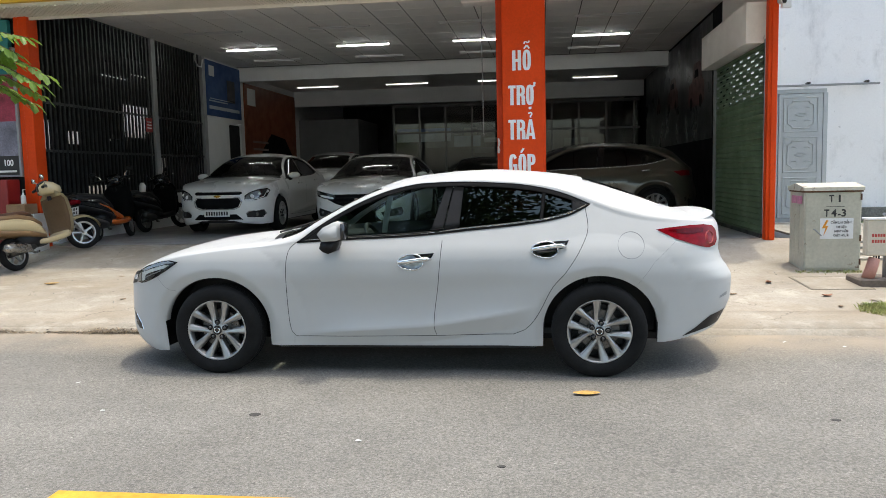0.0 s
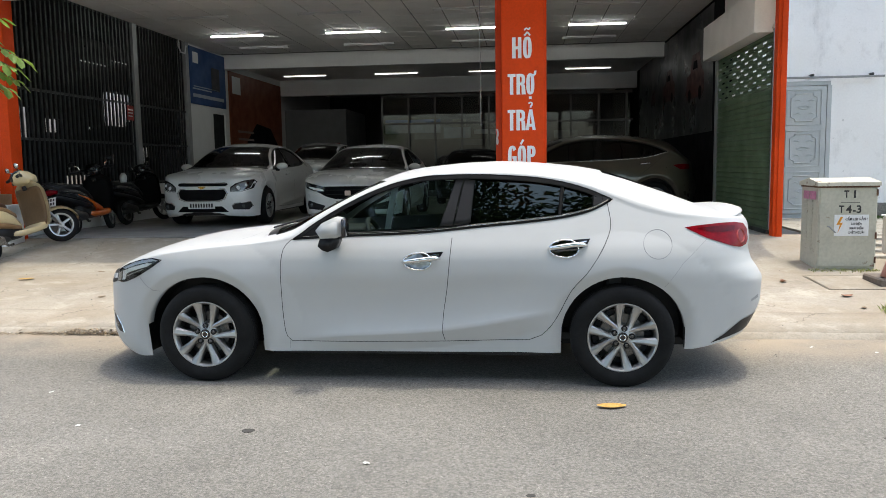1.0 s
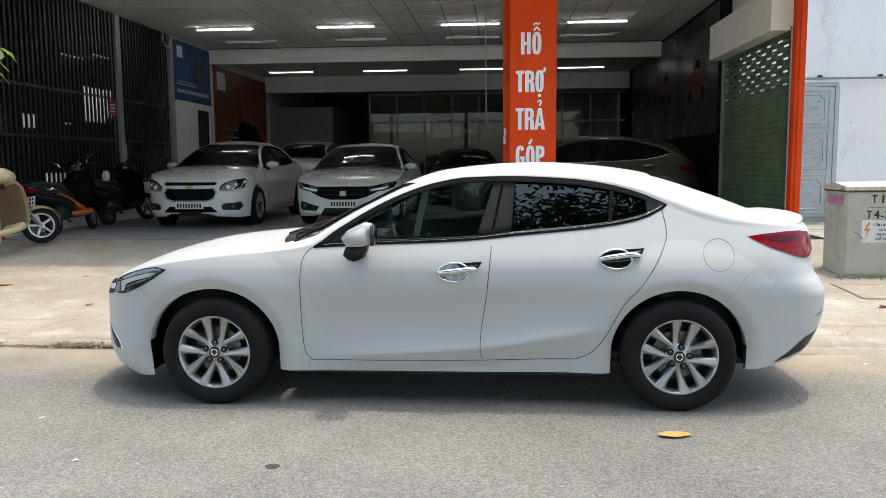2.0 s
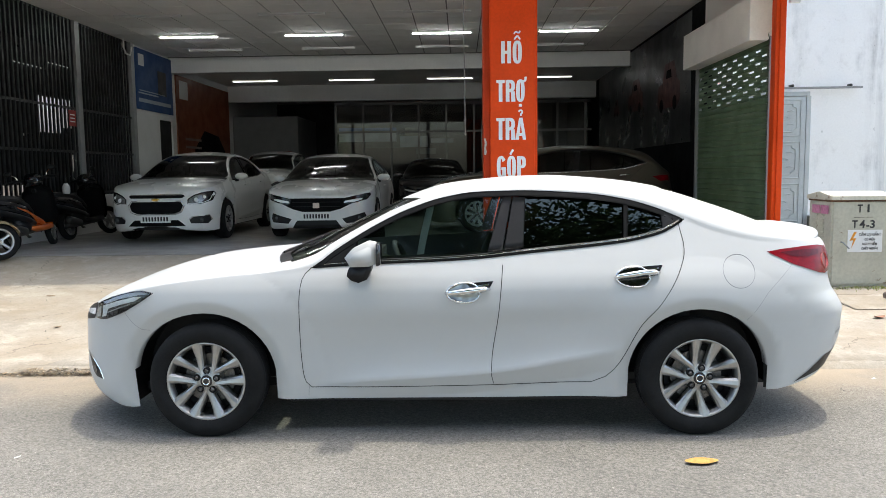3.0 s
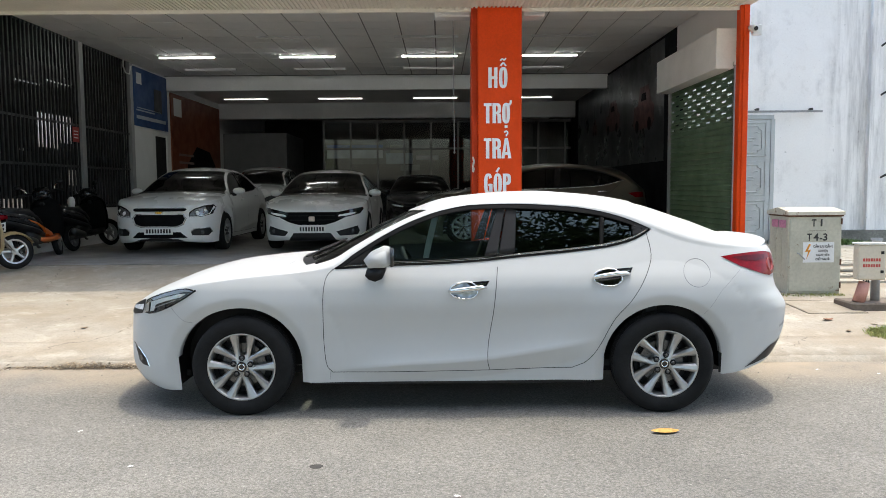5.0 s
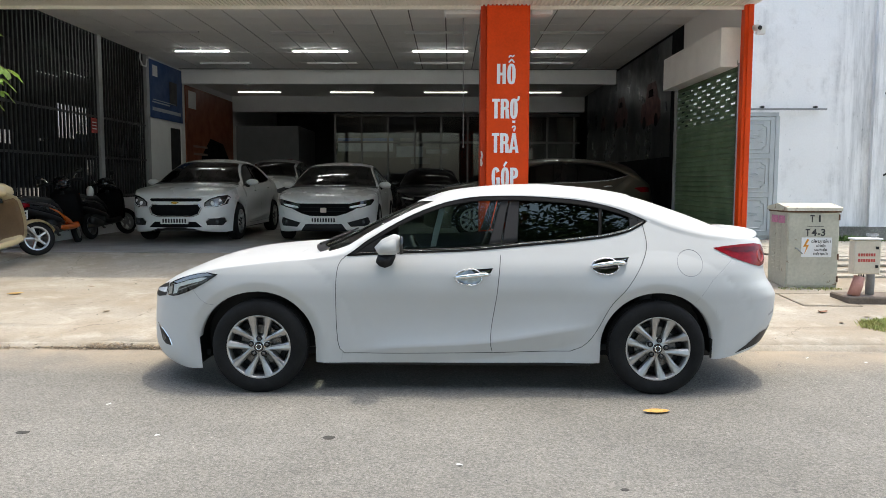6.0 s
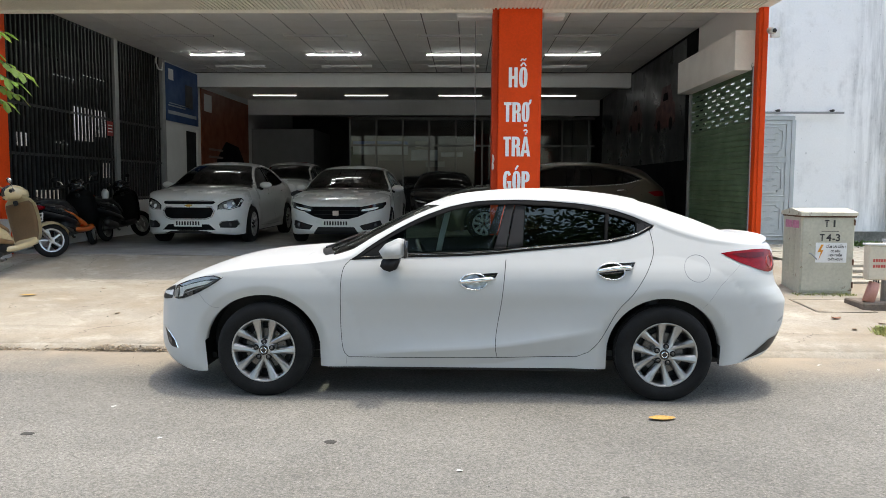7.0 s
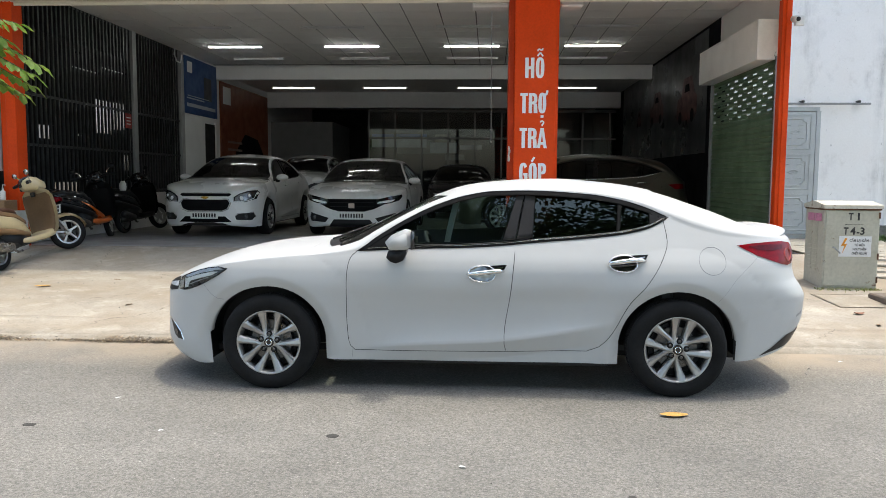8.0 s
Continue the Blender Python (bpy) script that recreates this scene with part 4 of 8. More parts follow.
def handle(X, z):
    """Chrome bowl, bar and dark name tab, the bar rising a little rearwards."""
    rim_line = [(X - 0.105 * math.cos(a) if math.cos(a) > 0 else X - 0.075 * math.cos(a), z + 0.054 * math.sin(a)) for a in (2 * math.pi * k / 24 for k in range(24))]
    both("handle_bowl", outline_panel(S, rim_line, 0.004, 0.0, -0.003, cells=6), BOWL, sedan, "chrome bowl behind the door handle")
    b = bmesh.new()
    both("handle_tab", outline_panel(S, [(X + 0.0, z + 0.05), (X + 0.15, z + 0.06), (X + 0.12, z + 0.01), (X + 0.06, z + 0.0)], 0.006, 0.0, cells=3), BLACKGL, sedan, "black tab with unreadable lettering")
    both("handle_mark", outline_panel(S, [(X + 0.055, z + 0.036), (X + 0.125, z + 0.046), (X + 0.125, z + 0.038), (X + 0.055, z + 0.028)], 0.009, 0.0, cells=3), CHROME, sedan)
    ring = [S.point(X + (0.105 if math.cos(2 * math.pi * k / 28) < 0 else 0.075) * math.cos(2 * math.pi * k / 28), z + 0.053 * math.sin(2 * math.pi * k / 28), 0.006) for k in range(29)]
    tube(b, ring, 0.0055, 6)
    both("bowl_ring", b, CHROME, sedan)
    b = bmesh.new()
    pts = [S.point(X - 0.11, z - 0.004, 0.004), S.point(X - 0.09, z + 0.0, 0.026), S.point(X - 0.04, z + 0.004, 0.034), S.point(X + 0.04, z + 0.012, 0.034), S.point(X + 0.1, z + 0.018, 0.024), S.point(X + 0.128, z + 0.02, 0.004)]
    tube(b, pts, [0.008, 0.013, 0.0155, 0.0155, 0.015, 0.01], 10)
    both("door_handle", b, CHROME, sedan, "chrome pull door handle")


handle(1.435, 0.795)
handle(2.353, 0.868)
# fuel flap, joints, trim
both("fuel_flap_joint", groove(S, [(2.912 + 0.087 * math.cos(2 * math.pi * k / 40), 0.893 + 0.087 * math.sin(2 * math.pi * k / 40)) for k in range(41)], 0.0035, 0.001, 1), STEELGREY, sedan)
both("rear_valance", outline_panel(S, [(3.29, 0.258), (3.38, 0.31), (3.47, 0.39), (3.56, 0.41), (3.63, 0.42), (3.64, 0.335), (3.5, 0.30)], 0.003, 0.0, cells=6), BLACKPL, sedan, "black lower bumper trim")
FOG = [(-0.80, 0.42), (-0.728, 0.381), (-0.676, 0.334), (-0.655, 0.284), (-0.716, 0.288), (-0.75, 0.311), (-0.768, 0.358)]
both("fog_recess", outline_panel(S, FOG, 0.002, 0.0, cells=6), BLACKPL, sedan)
both("fog_lamp", outline_panel(S, [(-0.74, 0.352), (-0.715, 0.352), (-0.70, 0.33), (-0.715, 0.31), (-0.74, 0.32)], 0.006, 0.0, cells=4), LAMPDARK, sedan)
both("fog_trim", groove(S, [(-0.805, 0.424), (-0.728, 0.386), (-0.673, 0.338), (-0.651, 0.286)], 0.005, 0.004), CHROME, sedan)
both("wing_joint", groove(S, [(-0.40, 13), (-0.296, 18), (-0.148, 24), (-0.024, 29), (0.1, 31), (0.212, 31), (0.256, 41), (0.276, 57)], 0.0035, 0.002, 8, True), STEELGREY, sedan)
both("sill_joint", groove(S, [(0.56, 0.27), (0.555, 0.215)], 0.0025, 0.0014), STEELGREY, sedan)
both("reflector_notch", outline_panel(S, [(3.50, 0.52), (3.56, 0.545), (3.56, 0.52), (3.5, 0.505)], 0.003, 0.0, cells=2), STEELGREY, sedan)
bm = bmesh.new()
surface(bm, [[S.top(X + s_shift(S, X, a), a, 0.002) for a in (33, 38, 46, 55, 65, 75, 90)] for X in (0.285, 0.305, 0.33, 0.35)])
mirrored(bm)
part("cowl_grille", bm, BLACKPL, sedan, "black scuttle panel at the windscreen foot")
for dy in (-0.45, 0.1):
    bm = bmesh.new()
    p = [S.top(0.33, math.degrees(math.acos(min(1, abs(dy + k * 0.14) / 0.85))), 0.022) for k in range(5)]
    tube(bm, [Vector((0.36 + 0.035 * k, dy + 0.14 * k, 0.985 + 0.012 * k)) for k in range(5)], 0.007, 6)
    part("wiper", bm, BLACKPL, sedan)
# boot lip
bm = bmesh.new()
rows = []
for k in range(25):
    y = -0.63 + 1.26 * k / 24
    xt = tail_at(S, y, 0.98) - 0.012
    q = (abs(y) / 0.63) ** 3
    zz = -0.06 * q
    rows.append([(xt + dx * (1 - 0.4 * q) - 0.05 * q, y, z + zz * (1 if z > 1.01 else 0)) for dx, z in ((-0.3, 1.084), (-0.2, 1.096), (-0.1, 1.101), (-0.05, 1.096), (-0.022, 1.087), (-0.018, 1.078), (-0.035, 1.068), (-0.09, 1.05), (-0.26, 1.025))])
grid = surface(bm, [r + [r[0]] for r in rows])
bm.faces.new(grid[0][:-1])
bm.faces.new(grid[-1][:-1][::-1])
bmesh.ops.remove_doubles(bm, verts=bm.verts[:], dist=0.0005)
bmesh.ops.recalc_face_normals(bm, faces=bm.faces[:])
part("boot_lip", bm, PAINT, sedan, "white boot lip spoiler", True)
# lamp insides, with two reflections painted in
# Blue-grey band paints the sky reflected along the lamp's upper edge
both("lamp_sky_reflection", outline_panel(S, [(-0.30, 0.802), (-0.35, 0.812), (-0.43, 0.804), (-0.52, 0.784), (-0.655, 0.742), (-0.62, 0.735), (-0.50, 0.77), (-0.36, 0.796)], 0.008, 0.0, cells=10), pm("painted sky reflection", (0.4, 0.44, 0.5), 0.25, var=0.1), sedan)
both("lamp_bowl", outline_panel(S, [(-0.648, 0.722), (-0.61, 0.733), (-0.52, 0.757), (-0.40, 0.783), (-0.345, 0.785), (-0.39, 0.762), (-0.50, 0.737), (-0.585, 0.713), (-0.60, 0.70), (-0.605, 0.668), (-0.64, 0.66)], 0.009, 0.0, cells=10), LAMPIN, sedan)
# Beige block paints the ground as mirrored in the chrome
both("lamp_lens", outline_panel(S, [(-0.70, 0.70), (-0.664, 0.718), (-0.655, 0.66), (-0.69, 0.652)], 0.009, 0.0, cells=8), pm("painted ground reflection", (0.6, 0.57, 0.52), 0.25, var=0.2, scale=25), sedan)
both("lamp_lens", outline_panel(S, [(-0.545 + 0.034 * math.cos(2 * math.pi * k / 14), 0.698 + 0.026 * math.sin(2 * math.pi * k / 14)) for k in range(14)], 0.009, 0.0, cells=5), LAMPDARK, sedan)
both("lamp_strip", groove(S, [(-0.60, 0.688), (-0.5, 0.722), (-0.42, 0.745)], 0.006, 0.0105), STEELGREY, sedan)
both("lamp_cover", outline_panel(S, HEAD, 0.016, 0.0, 0.014, cells=14), CLEAR, sedan)
both("tail_lamp_core", outline_panel(S, [(3.16, 0.985), (3.35, 0.995), (3.46, 0.99), (3.45, 0.965), (3.36, 0.955), (3.25, 0.962)], 0.006, 0.0, cells=8), pm("deep red lens", (0.1, 0.001, 0.003), 0.15, var=0.2, scale=20, spec=0.2), sedan)
both("tail_lamp_ring", groove(S, [(3.50 + 0.032 * math.cos(2 * math.pi * k / 20), 0.925 + 0.04 * math.sin(2 * math.pi * k / 20)) for k in range(21)], 0.009, 0.007, 1), pm("pale red lens", (0.5, 0.08, 0.07), 0.2, var=0.2, scale=40, spec=0.3), sedan)
for poly in (CUT_F[::-1] + [(1.0, 0.269)] + CUT_M[:-2], [CUT_M[0]] + CUT_R):
    both("door_joint", groove(S, poly, 0.004, 0.0016, 4), JOINT, sedan)
# door cards under the windows
rows = [[], [], []]
for k in range(41):
    X = 0.6 + 2.0 * k / 40
    zb = LB(X)
    w = S.side(X, zb)
    for row, (dy, dz) in zip(rows, ((0.012, 0.022), (0.12, 0.03), (0.15, -0.3))):
        row.append((X, -(w - dy), zb + dz))
bm = bmesh.new()
surface(bm, rows)
both("door_card", bm, CABIN, sedan)
# front seat belt
bm = bmesh.new()
surface(bm, [[(1.24 - 0.022, -0.57, 1.25), (1.24 + 0.022, -0.57, 1.26)], [(1.198 - 0.022, -0.56, 1.08), (1.198 + 0.022, -0.56, 1.09)], [(1.16 - 0.02, -0.5, 0.9), (1.16 + 0.02, -0.5, 0.91)], [(1.12 - 0.02, -0.36, 0.7), (1.12 + 0.02, -0.36, 0.71)]])
bmesh.ops.solidify(bm, geom=bm.faces[:], thickness=0.002)
part("seat_belt", bm, TUBEOFF, sedan, "pale grey seat belt")

# ---- cars inside the showroom ----


def face_panel(s, poly, off=0.004, cells=8, thick=0.0, rear=False):
    """A panel of (y, z) outline laid on the nose or tail."""
    bm = bmesh.new()
    ys, zs = [p[0] for p in poly], [p[1] for p in poly]
    bm.faces.new([bm.verts.new((0, y, z)) for y, z in poly])
    for k in range(1, cells):
        for co, no in (((0, min(ys) + (max(ys) - min(ys)) * k / cells, 0), (0, 1, 0)), ((0, 0, min(zs) + (max(zs) - min(zs)) * k / cells), (0, 0, 1))):
            bmesh.ops.bisect_plane(bm, geom=bm.verts[:] + bm.edges[:] + bm.faces[:], dist=1e-6, plane_co=co, plane_no=no)
    for v in bm.verts:
        v.co.x = (tail_at(s, v.co.y, v.co.z) + off) if rear else (nose_at(s, v.co.y, v.co.z) - off)
    bmesh.ops.recalc_face_normals(bm, faces=bm.faces[:])
    if sum(f.normal.x for f in bm.faces) > 0:
        bmesh.ops.reverse_faces(bm, faces=bm.faces[:])
    return bm


def plate_on(parent, s, z, w=0.47, h=0.11, marks=9):
    """A white number plate whose characters are plain bars."""
    x = nose_at(s, 0.0, z) - 0.02
    hold = boxed("number_plate", x - 0.008, x, -w / 2, w / 2, z - h / 2, z + h / 2, PLATE, parent, 0.003, "white number plate with plain black bars")
    bm = bmesh.new()
    for k in range(marks):
        y = -w / 2 + 0.05 + (w - 0.1) * k / (marks - 1)
        box(bm, x - 0.0105, x - 0.0085, y - 0.014, y + 0.014, z - h * 0.3, z + h * 0.3)
    part("plate_bars", bm, INK, hold)


def saloon(label, m, paint, shape, face, group, rims=None):
    s = Shape(**shape)
    car = thing("car", label, "car", m, group)
    body(car, s, paint, shape.get("doors", ()), DARKGLASS)
    for X in (0.0, s.wb):
        for sd in (-1, 1):
            wheel(car, s, X, sd * (s.half - 0.012), sd, r=shape.get("tyre", 0.325), spokes=5, pair=rims or 16)
            well(car, s, X, sd)
    underside(car, s)
    dashboard(car, s)
    for X, y in ((1.25, -0.37), (1.25, 0.37), (2.1, 0.0)):
        seat(car, X, y)
    U, LB = s.upper, s.belt
    a, b = s.dlo
    both("window_frame", band(s, lambda x: max(LB(x), U(x) - 0.03), U, a + 0.03, b - 0.02, 0.002, 0.012), BLACKPL, car)
    both("chrome_strip", band(s, lambda x: LB(x) - 0.004, lambda x: LB(x) + 0.01, a + 0.03, b - 0.02, 0.006, 0.01, m=2), CHROME, car)
    both("door_window", band(s, lambda x: LB(x) + 0.004, lambda x: U(x) - 0.008, a + 0.05, (a + b) / 2, -0.012), DARKGLASS, car)
    both("door_window", band(s, lambda x: LB(x) + 0.004, lambda x: U(x) - 0.008, (a + b) / 2 + 0.05, b - 0.05, -0.012), DARKGLASS, car)
    c = (a + b) / 2
    both("door_pillar", patch(s, ((c - 0.06, LB(c)), (c + 0.06, LB(c)), (c + 0.1, U(c) - 0.005), (c + 0.0, U(c) - 0.005)), 0.003, 0.01), BLACKGL, car)
    # mirrors
    zx = LB(a + 0.2)
    for sd in (-1, 1):
        bm = bmesh.new()
        bmesh.ops.create_uvsphere(bm, u_segments=16, v_segments=10, radius=1.0, matrix=pose(a + 0.2, sd * 0.92, zx + 0.06) @ Matrix.Diagonal((0.075, 0.115, 0.062, 1)))
        for v in bm.verts:
            v.co.x = min(v.co.x, a + 0.235)
        part("door_mirror", bm, paint, car, smooth=True)
        bm = bmesh.new()
        box(bm, a + 0.18, a + 0.24, sd * 0.82 - 0.05, sd * 0.82 + 0.05, zx - 0.03, zx + 0.02, 0.015)
        part("mirror_foot", bm, BLACKPL, car)
    for X in (a + 0.75, b - 0.42):
        z = LB(X) - 0.12
        g = bmesh.new()
        tube(g, [s.point(X - 0.1, z, 0.003), s.point(X - 0.07, z, 0.03), s.point(X + 0.07, z + 0.01, 0.03), s.point(X + 0.1, z + 0.01, 0.003)], 0.012, 8)
        both("door_handle", g, paint if face != "crossover" else CHROME, car)
    for pts in ([(a - 0.06, LB(a) - 0.02), (a - 0.1, 0.5), (a - 0.04, 0.28)], [(c + 0.02, LB(c)), (c - 0.05, 0.3)], [(b - 0.05, LB(b - 0.05) - 0.02), (s.wb - 0.3, 0.72), (s.wb - 0.44, 0.4), (s.wb - 0.5, 0.28)], [(a - 0.04, 0.28), (c, 0.27), (s.wb - 0.5, 0.28)]):
        both("door_joint", groove(s, pts, 0.005, 0.0012, 8), INK, car)
    bm = bmesh.new()
    surface(bm, [[s.top(X + s_shift(s, X, q), q, 0.004) for q in (16, 26, 36, 50, 65, 80, 90)] for X in (s.screen[0] - 0.08, s.screen[0] - 0.03, s.screen[0] + 0.02)])
    mirrored(bm)
    part("cowl_grille", bm, BLACKPL, car)
    both("wing_joint", groove(s, [(-0.62, 13), (-0.3, 10), (0.0, 10), (0.25, 12)], 0.005, 0.002, 8, True), INK, car)
    return car, s


WHITE_A = dict(
    wb=2.685, half=0.885, front=-0.93, rear=3.62, hub=0.325, arch=0.38, dlo=(0.42, 2.75), screen=(0.12, 1.12), rear_screen=(2.6, 3.1),
    belt=[(0.42, 0.95), (1.0, 0.975), (1.8, 1.0), (2.4, 1.03), (2.75, 1.09)],
    upper=[(-0.93, 0.752), (-0.85, 0.79), (-0.7, 0.832), (-0.45, 0.88), (-0.2, 0.9), (0.1, 0.935), (0.42, 0.95), (0.62, 1.09), (0.85, 1.23), (1.15, 1.34), (1.5, 1.38), (1.9, 1.375), (2.3, 1.32), (2.55, 1.22), (2.75, 1.09), (3.1, 1.03), (3.62, 0.98)],
    crown=[(-0.93, 0.785), (-0.86, 0.84), (-0.7, 0.9), (-0.45, 0.95), (-0.2, 0.975), (0.12, 1.01), (0.35, 1.13), (0.7, 1.3), (1.12, 1.43), (1.5, 1.47), (1.9, 1.465), (2.3, 1.43), (2.6, 1.37), (3.1, 1.13), (3.3, 1.08), (3.62, 1.04)],
    low=[(-0.93, 0.27), (-0.88, 0.2), (-0.7, 0.17), (-0.4, 0.18), (0.4, 0.2), (2.3, 0.2), (3.1, 0.24), (3.62, 0.3)],
    sidez=[(0.1, -0.06), (0.25, -0.03), (0.5, -0.008), (0.7, 0.0), (0.85, -0.02), (0.95, -0.055), (1.1, -0.14), (1.38, -0.3)],
    shear_f=[(0.15, 0.07), (0.25, 0.0), (0.5, 0.0), (0.65, 0.02), (0.8, 0.07)],
    shear_r=[(0.3, -0.05), (0.5, 0.0), (0.8, -0.06), (1.0, -0.08)],
    crease=[(0.5, 0.3), (2.4, 0.42)], nose=0.62, blunt_f=2.7, tail=0.9, tyre=0.325, pillar=24)
WHITE_B = dict(WHITE_A)
WHITE_B.update(
    wb=2.70, half=0.9, front=-0.91, rear=3.72, dlo=(0.45, 3.0), screen=(0.18, 1.2), rear_screen=(2.7, 3.4),
    belt=[(0.45, 0.9), (1.0, 0.93), (1.8, 0.96), (2.6, 1.02), (3.0, 1.08)],
    upper=[(-0.91, 0.672), (-0.84, 0.705), (-0.7, 0.745), (-0.45, 0.79), (-0.2, 0.835), (0.1, 0.87), (0.45, 0.9), (0.65, 1.02), (0.9, 1.16), (1.2, 1.27), (1.55, 1.32), (1.9, 1.32), (2.3, 1.28), (2.65, 1.2), (3.0, 1.08), (3.3, 1.02), (3.72, 0.97)],
    crown=[(-0.91, 0.695), (-0.85, 0.755), (-0.7, 0.815), (-0.45, 0.87), (-0.2, 0.91), (0.18, 0.95), (0.4, 1.06), (0.75, 1.23), (1.2, 1.38), (1.6, 1.415), (1.95, 1.41), (2.35, 1.38), (2.7, 1.32), (3.4, 1.09), (3.72, 1.03)],
    crease=[(0.5, 0.28), (2.4, 0.4)])


GRILLE = pm("black grille mesh", (0.006, 0.006, 0.007), 0.7, spec=0.1, var=0.3, fine=200, bump=0.5)


def face_a(car, s):
    """Split grille with a bar, swept lamps, chrome-ringed fog lamps."""
    part("grille", face_panel(s, [(-0.38, 0.64), (0.38, 0.64), (0.42, 0.58), (0.38, 0.49), (0.29, 0.455), (-0.29, 0.455), (-0.38, 0.49), (-0.42, 0.58)], 0.008), GRILLE, car, "black mesh lower grille")
    bm = bmesh.new()
    ring = [(-0.39, 0.65), (0.39, 0.65), (0.44, 0.58), (0.395, 0.48), (0.30, 0.443), (-0.30, 0.443), (-0.395, 0.48), (-0.44, 0.58), (-0.39, 0.65)]
    tube(bm, [(nose_at(s, y, z) - 0.008, y, z) for y, z in ring], 0.009, 6)
    part("grille_frame", bm, CHROME, car, "chrome grille frame")
    part("grille", face_panel(s, [(-0.42, 0.745), (0.42, 0.745), (0.44, 0.72), (0.40, 0.695), (-0.40, 0.695), (-0.44, 0.72)], 0.008), GRILLE, car)
    bm = bmesh.new()
    tube(bm, [(nose_at(s, y, 0.748) - 0.01, y, 0.748) for y in (-0.4, -0.2, 0, 0.2, 0.4)], 0.009, 6)
    part("grille_trim", bm, CHROME, car)
    bm = bmesh.new()
    x = nose_at(s, 0, 0.68) - 0.02
    prism(bm, [(-0.065, -0.006), (-0.03, -0.01), (-0.03, -0.02), (0.03, -0.02), (0.03, -0.01), (0.065, -0.006), (0.058, 0.012), (0.03, 0.012), (0.03, 0.02), (-0.03, 0.02), (-0.03, 0.012), (-0.058, 0.012)], 0, 0.015, Matrix(((0, 0, 1, x), (1, 0, 0, 0), (0, 1, 0, 0.672), (0, 0, 0, 1))))
    part("emblem", bm, pm("gold emblem", (0.45, 0.3, 0.08), 0.25, metal=0.9, var=0.05), car, "plain gold bar emblem")
    for sd in (-1, 1):
        f = lambda pts: [(sd * y, z) for y, z in pts]
        part("headlamp", face_panel(s, f([(0.48, 0.60), (0.48, 0.68), (0.56, 0.74), (0.68, 0.785), (0.80, 0.80), (0.83, 0.76), (0.80, 0.65), (0.66, 0.60)]), 0.004), BLACKGL, car, "clear swept headlamp")
        part("lamp_bowl", face_panel(s, f([(0.495, 0.615), (0.50, 0.675), (0.58, 0.73), (0.70, 0.765), (0.74, 0.70), (0.66, 0.62)]), 0.008, 4), LAMPMID, car)
        bm = bmesh.new()
        lathe(bm, [(0.0, 0.01), (0.02, 0.008), (0.03, 0.0), (0.038, 0.002), (0.04, -0.02)], 20, Matrix.Translation((nose_at(s, 0.59, 0.66) - 0.006, sd * 0.59, 0.66)) @ pose(0, 0, 0, 0, -90, 0))
        part("lamp_lens", bm, LAMPIN, car, smooth=True)
        bm = bmesh.new()
        lathe(bm, [(0.0, 0.01), (0.012, 0.008), (0.02, 0.0), (0.026, 0.002), (0.026, -0.02)], 16, Matrix.Translation((nose_at(s, 0.7, 0.705) - 0.006, sd * 0.7, 0.705)) @ pose(0, 0, 0, 0, -90, 0))
        part("lamp_lens", bm, LAMPIN, car, smooth=True)
        bm = bmesh.new()
        tube(bm, [(nose_at(s, y, z) - 0.012, sd * y, z) for y, z in ((0.49, 0.61), (0.6, 0.607), (0.7, 0.625), (0.77, 0.66), (0.8, 0.75))], 0.005, 6)
        part("lamp_edge", bm, LAMPIN, car)
        part("fog_recess", face_panel(s, f([(0.52, 0.30), (0.50, 0.36), (0.55, 0.40), (0.76, 0.42), (0.78, 0.35), (0.74, 0.29)]), 0.004), BLACKPL, car)
        bm = bmesh.new()
        tube(bm, [(nose_at(s, y, z) - 0.008, sd * y, z) for y, z in [(0.50, 0.36), (0.55, 0.405), (0.76, 0.425), (0.785, 0.35)]], 0.011, 6)
        part("fog_trim", bm, CHROME, car, "chrome fog lamp trim")
        bm = bmesh.new()
        lathe(bm, [(0.0, 0.012), (0.032, 0.008), (0.04, 0.0)], 16, Matrix.Translation((nose_at(s, 0.66, 0.35) - 0.006, sd * 0.66, 0.35)) @ pose(0, 0, 0, 0, -90, 0))
        part("fog_lamp", bm, LAMPDARK, car)
    part("air_intake", face_panel(s, [(-0.45, 0.262), (0.45, 0.262), (0.345, 0.357), (-0.345, 0.357)], 0.006), GRILLE, car, "black lower air intake")
    plate_on(car, s, 0.375)


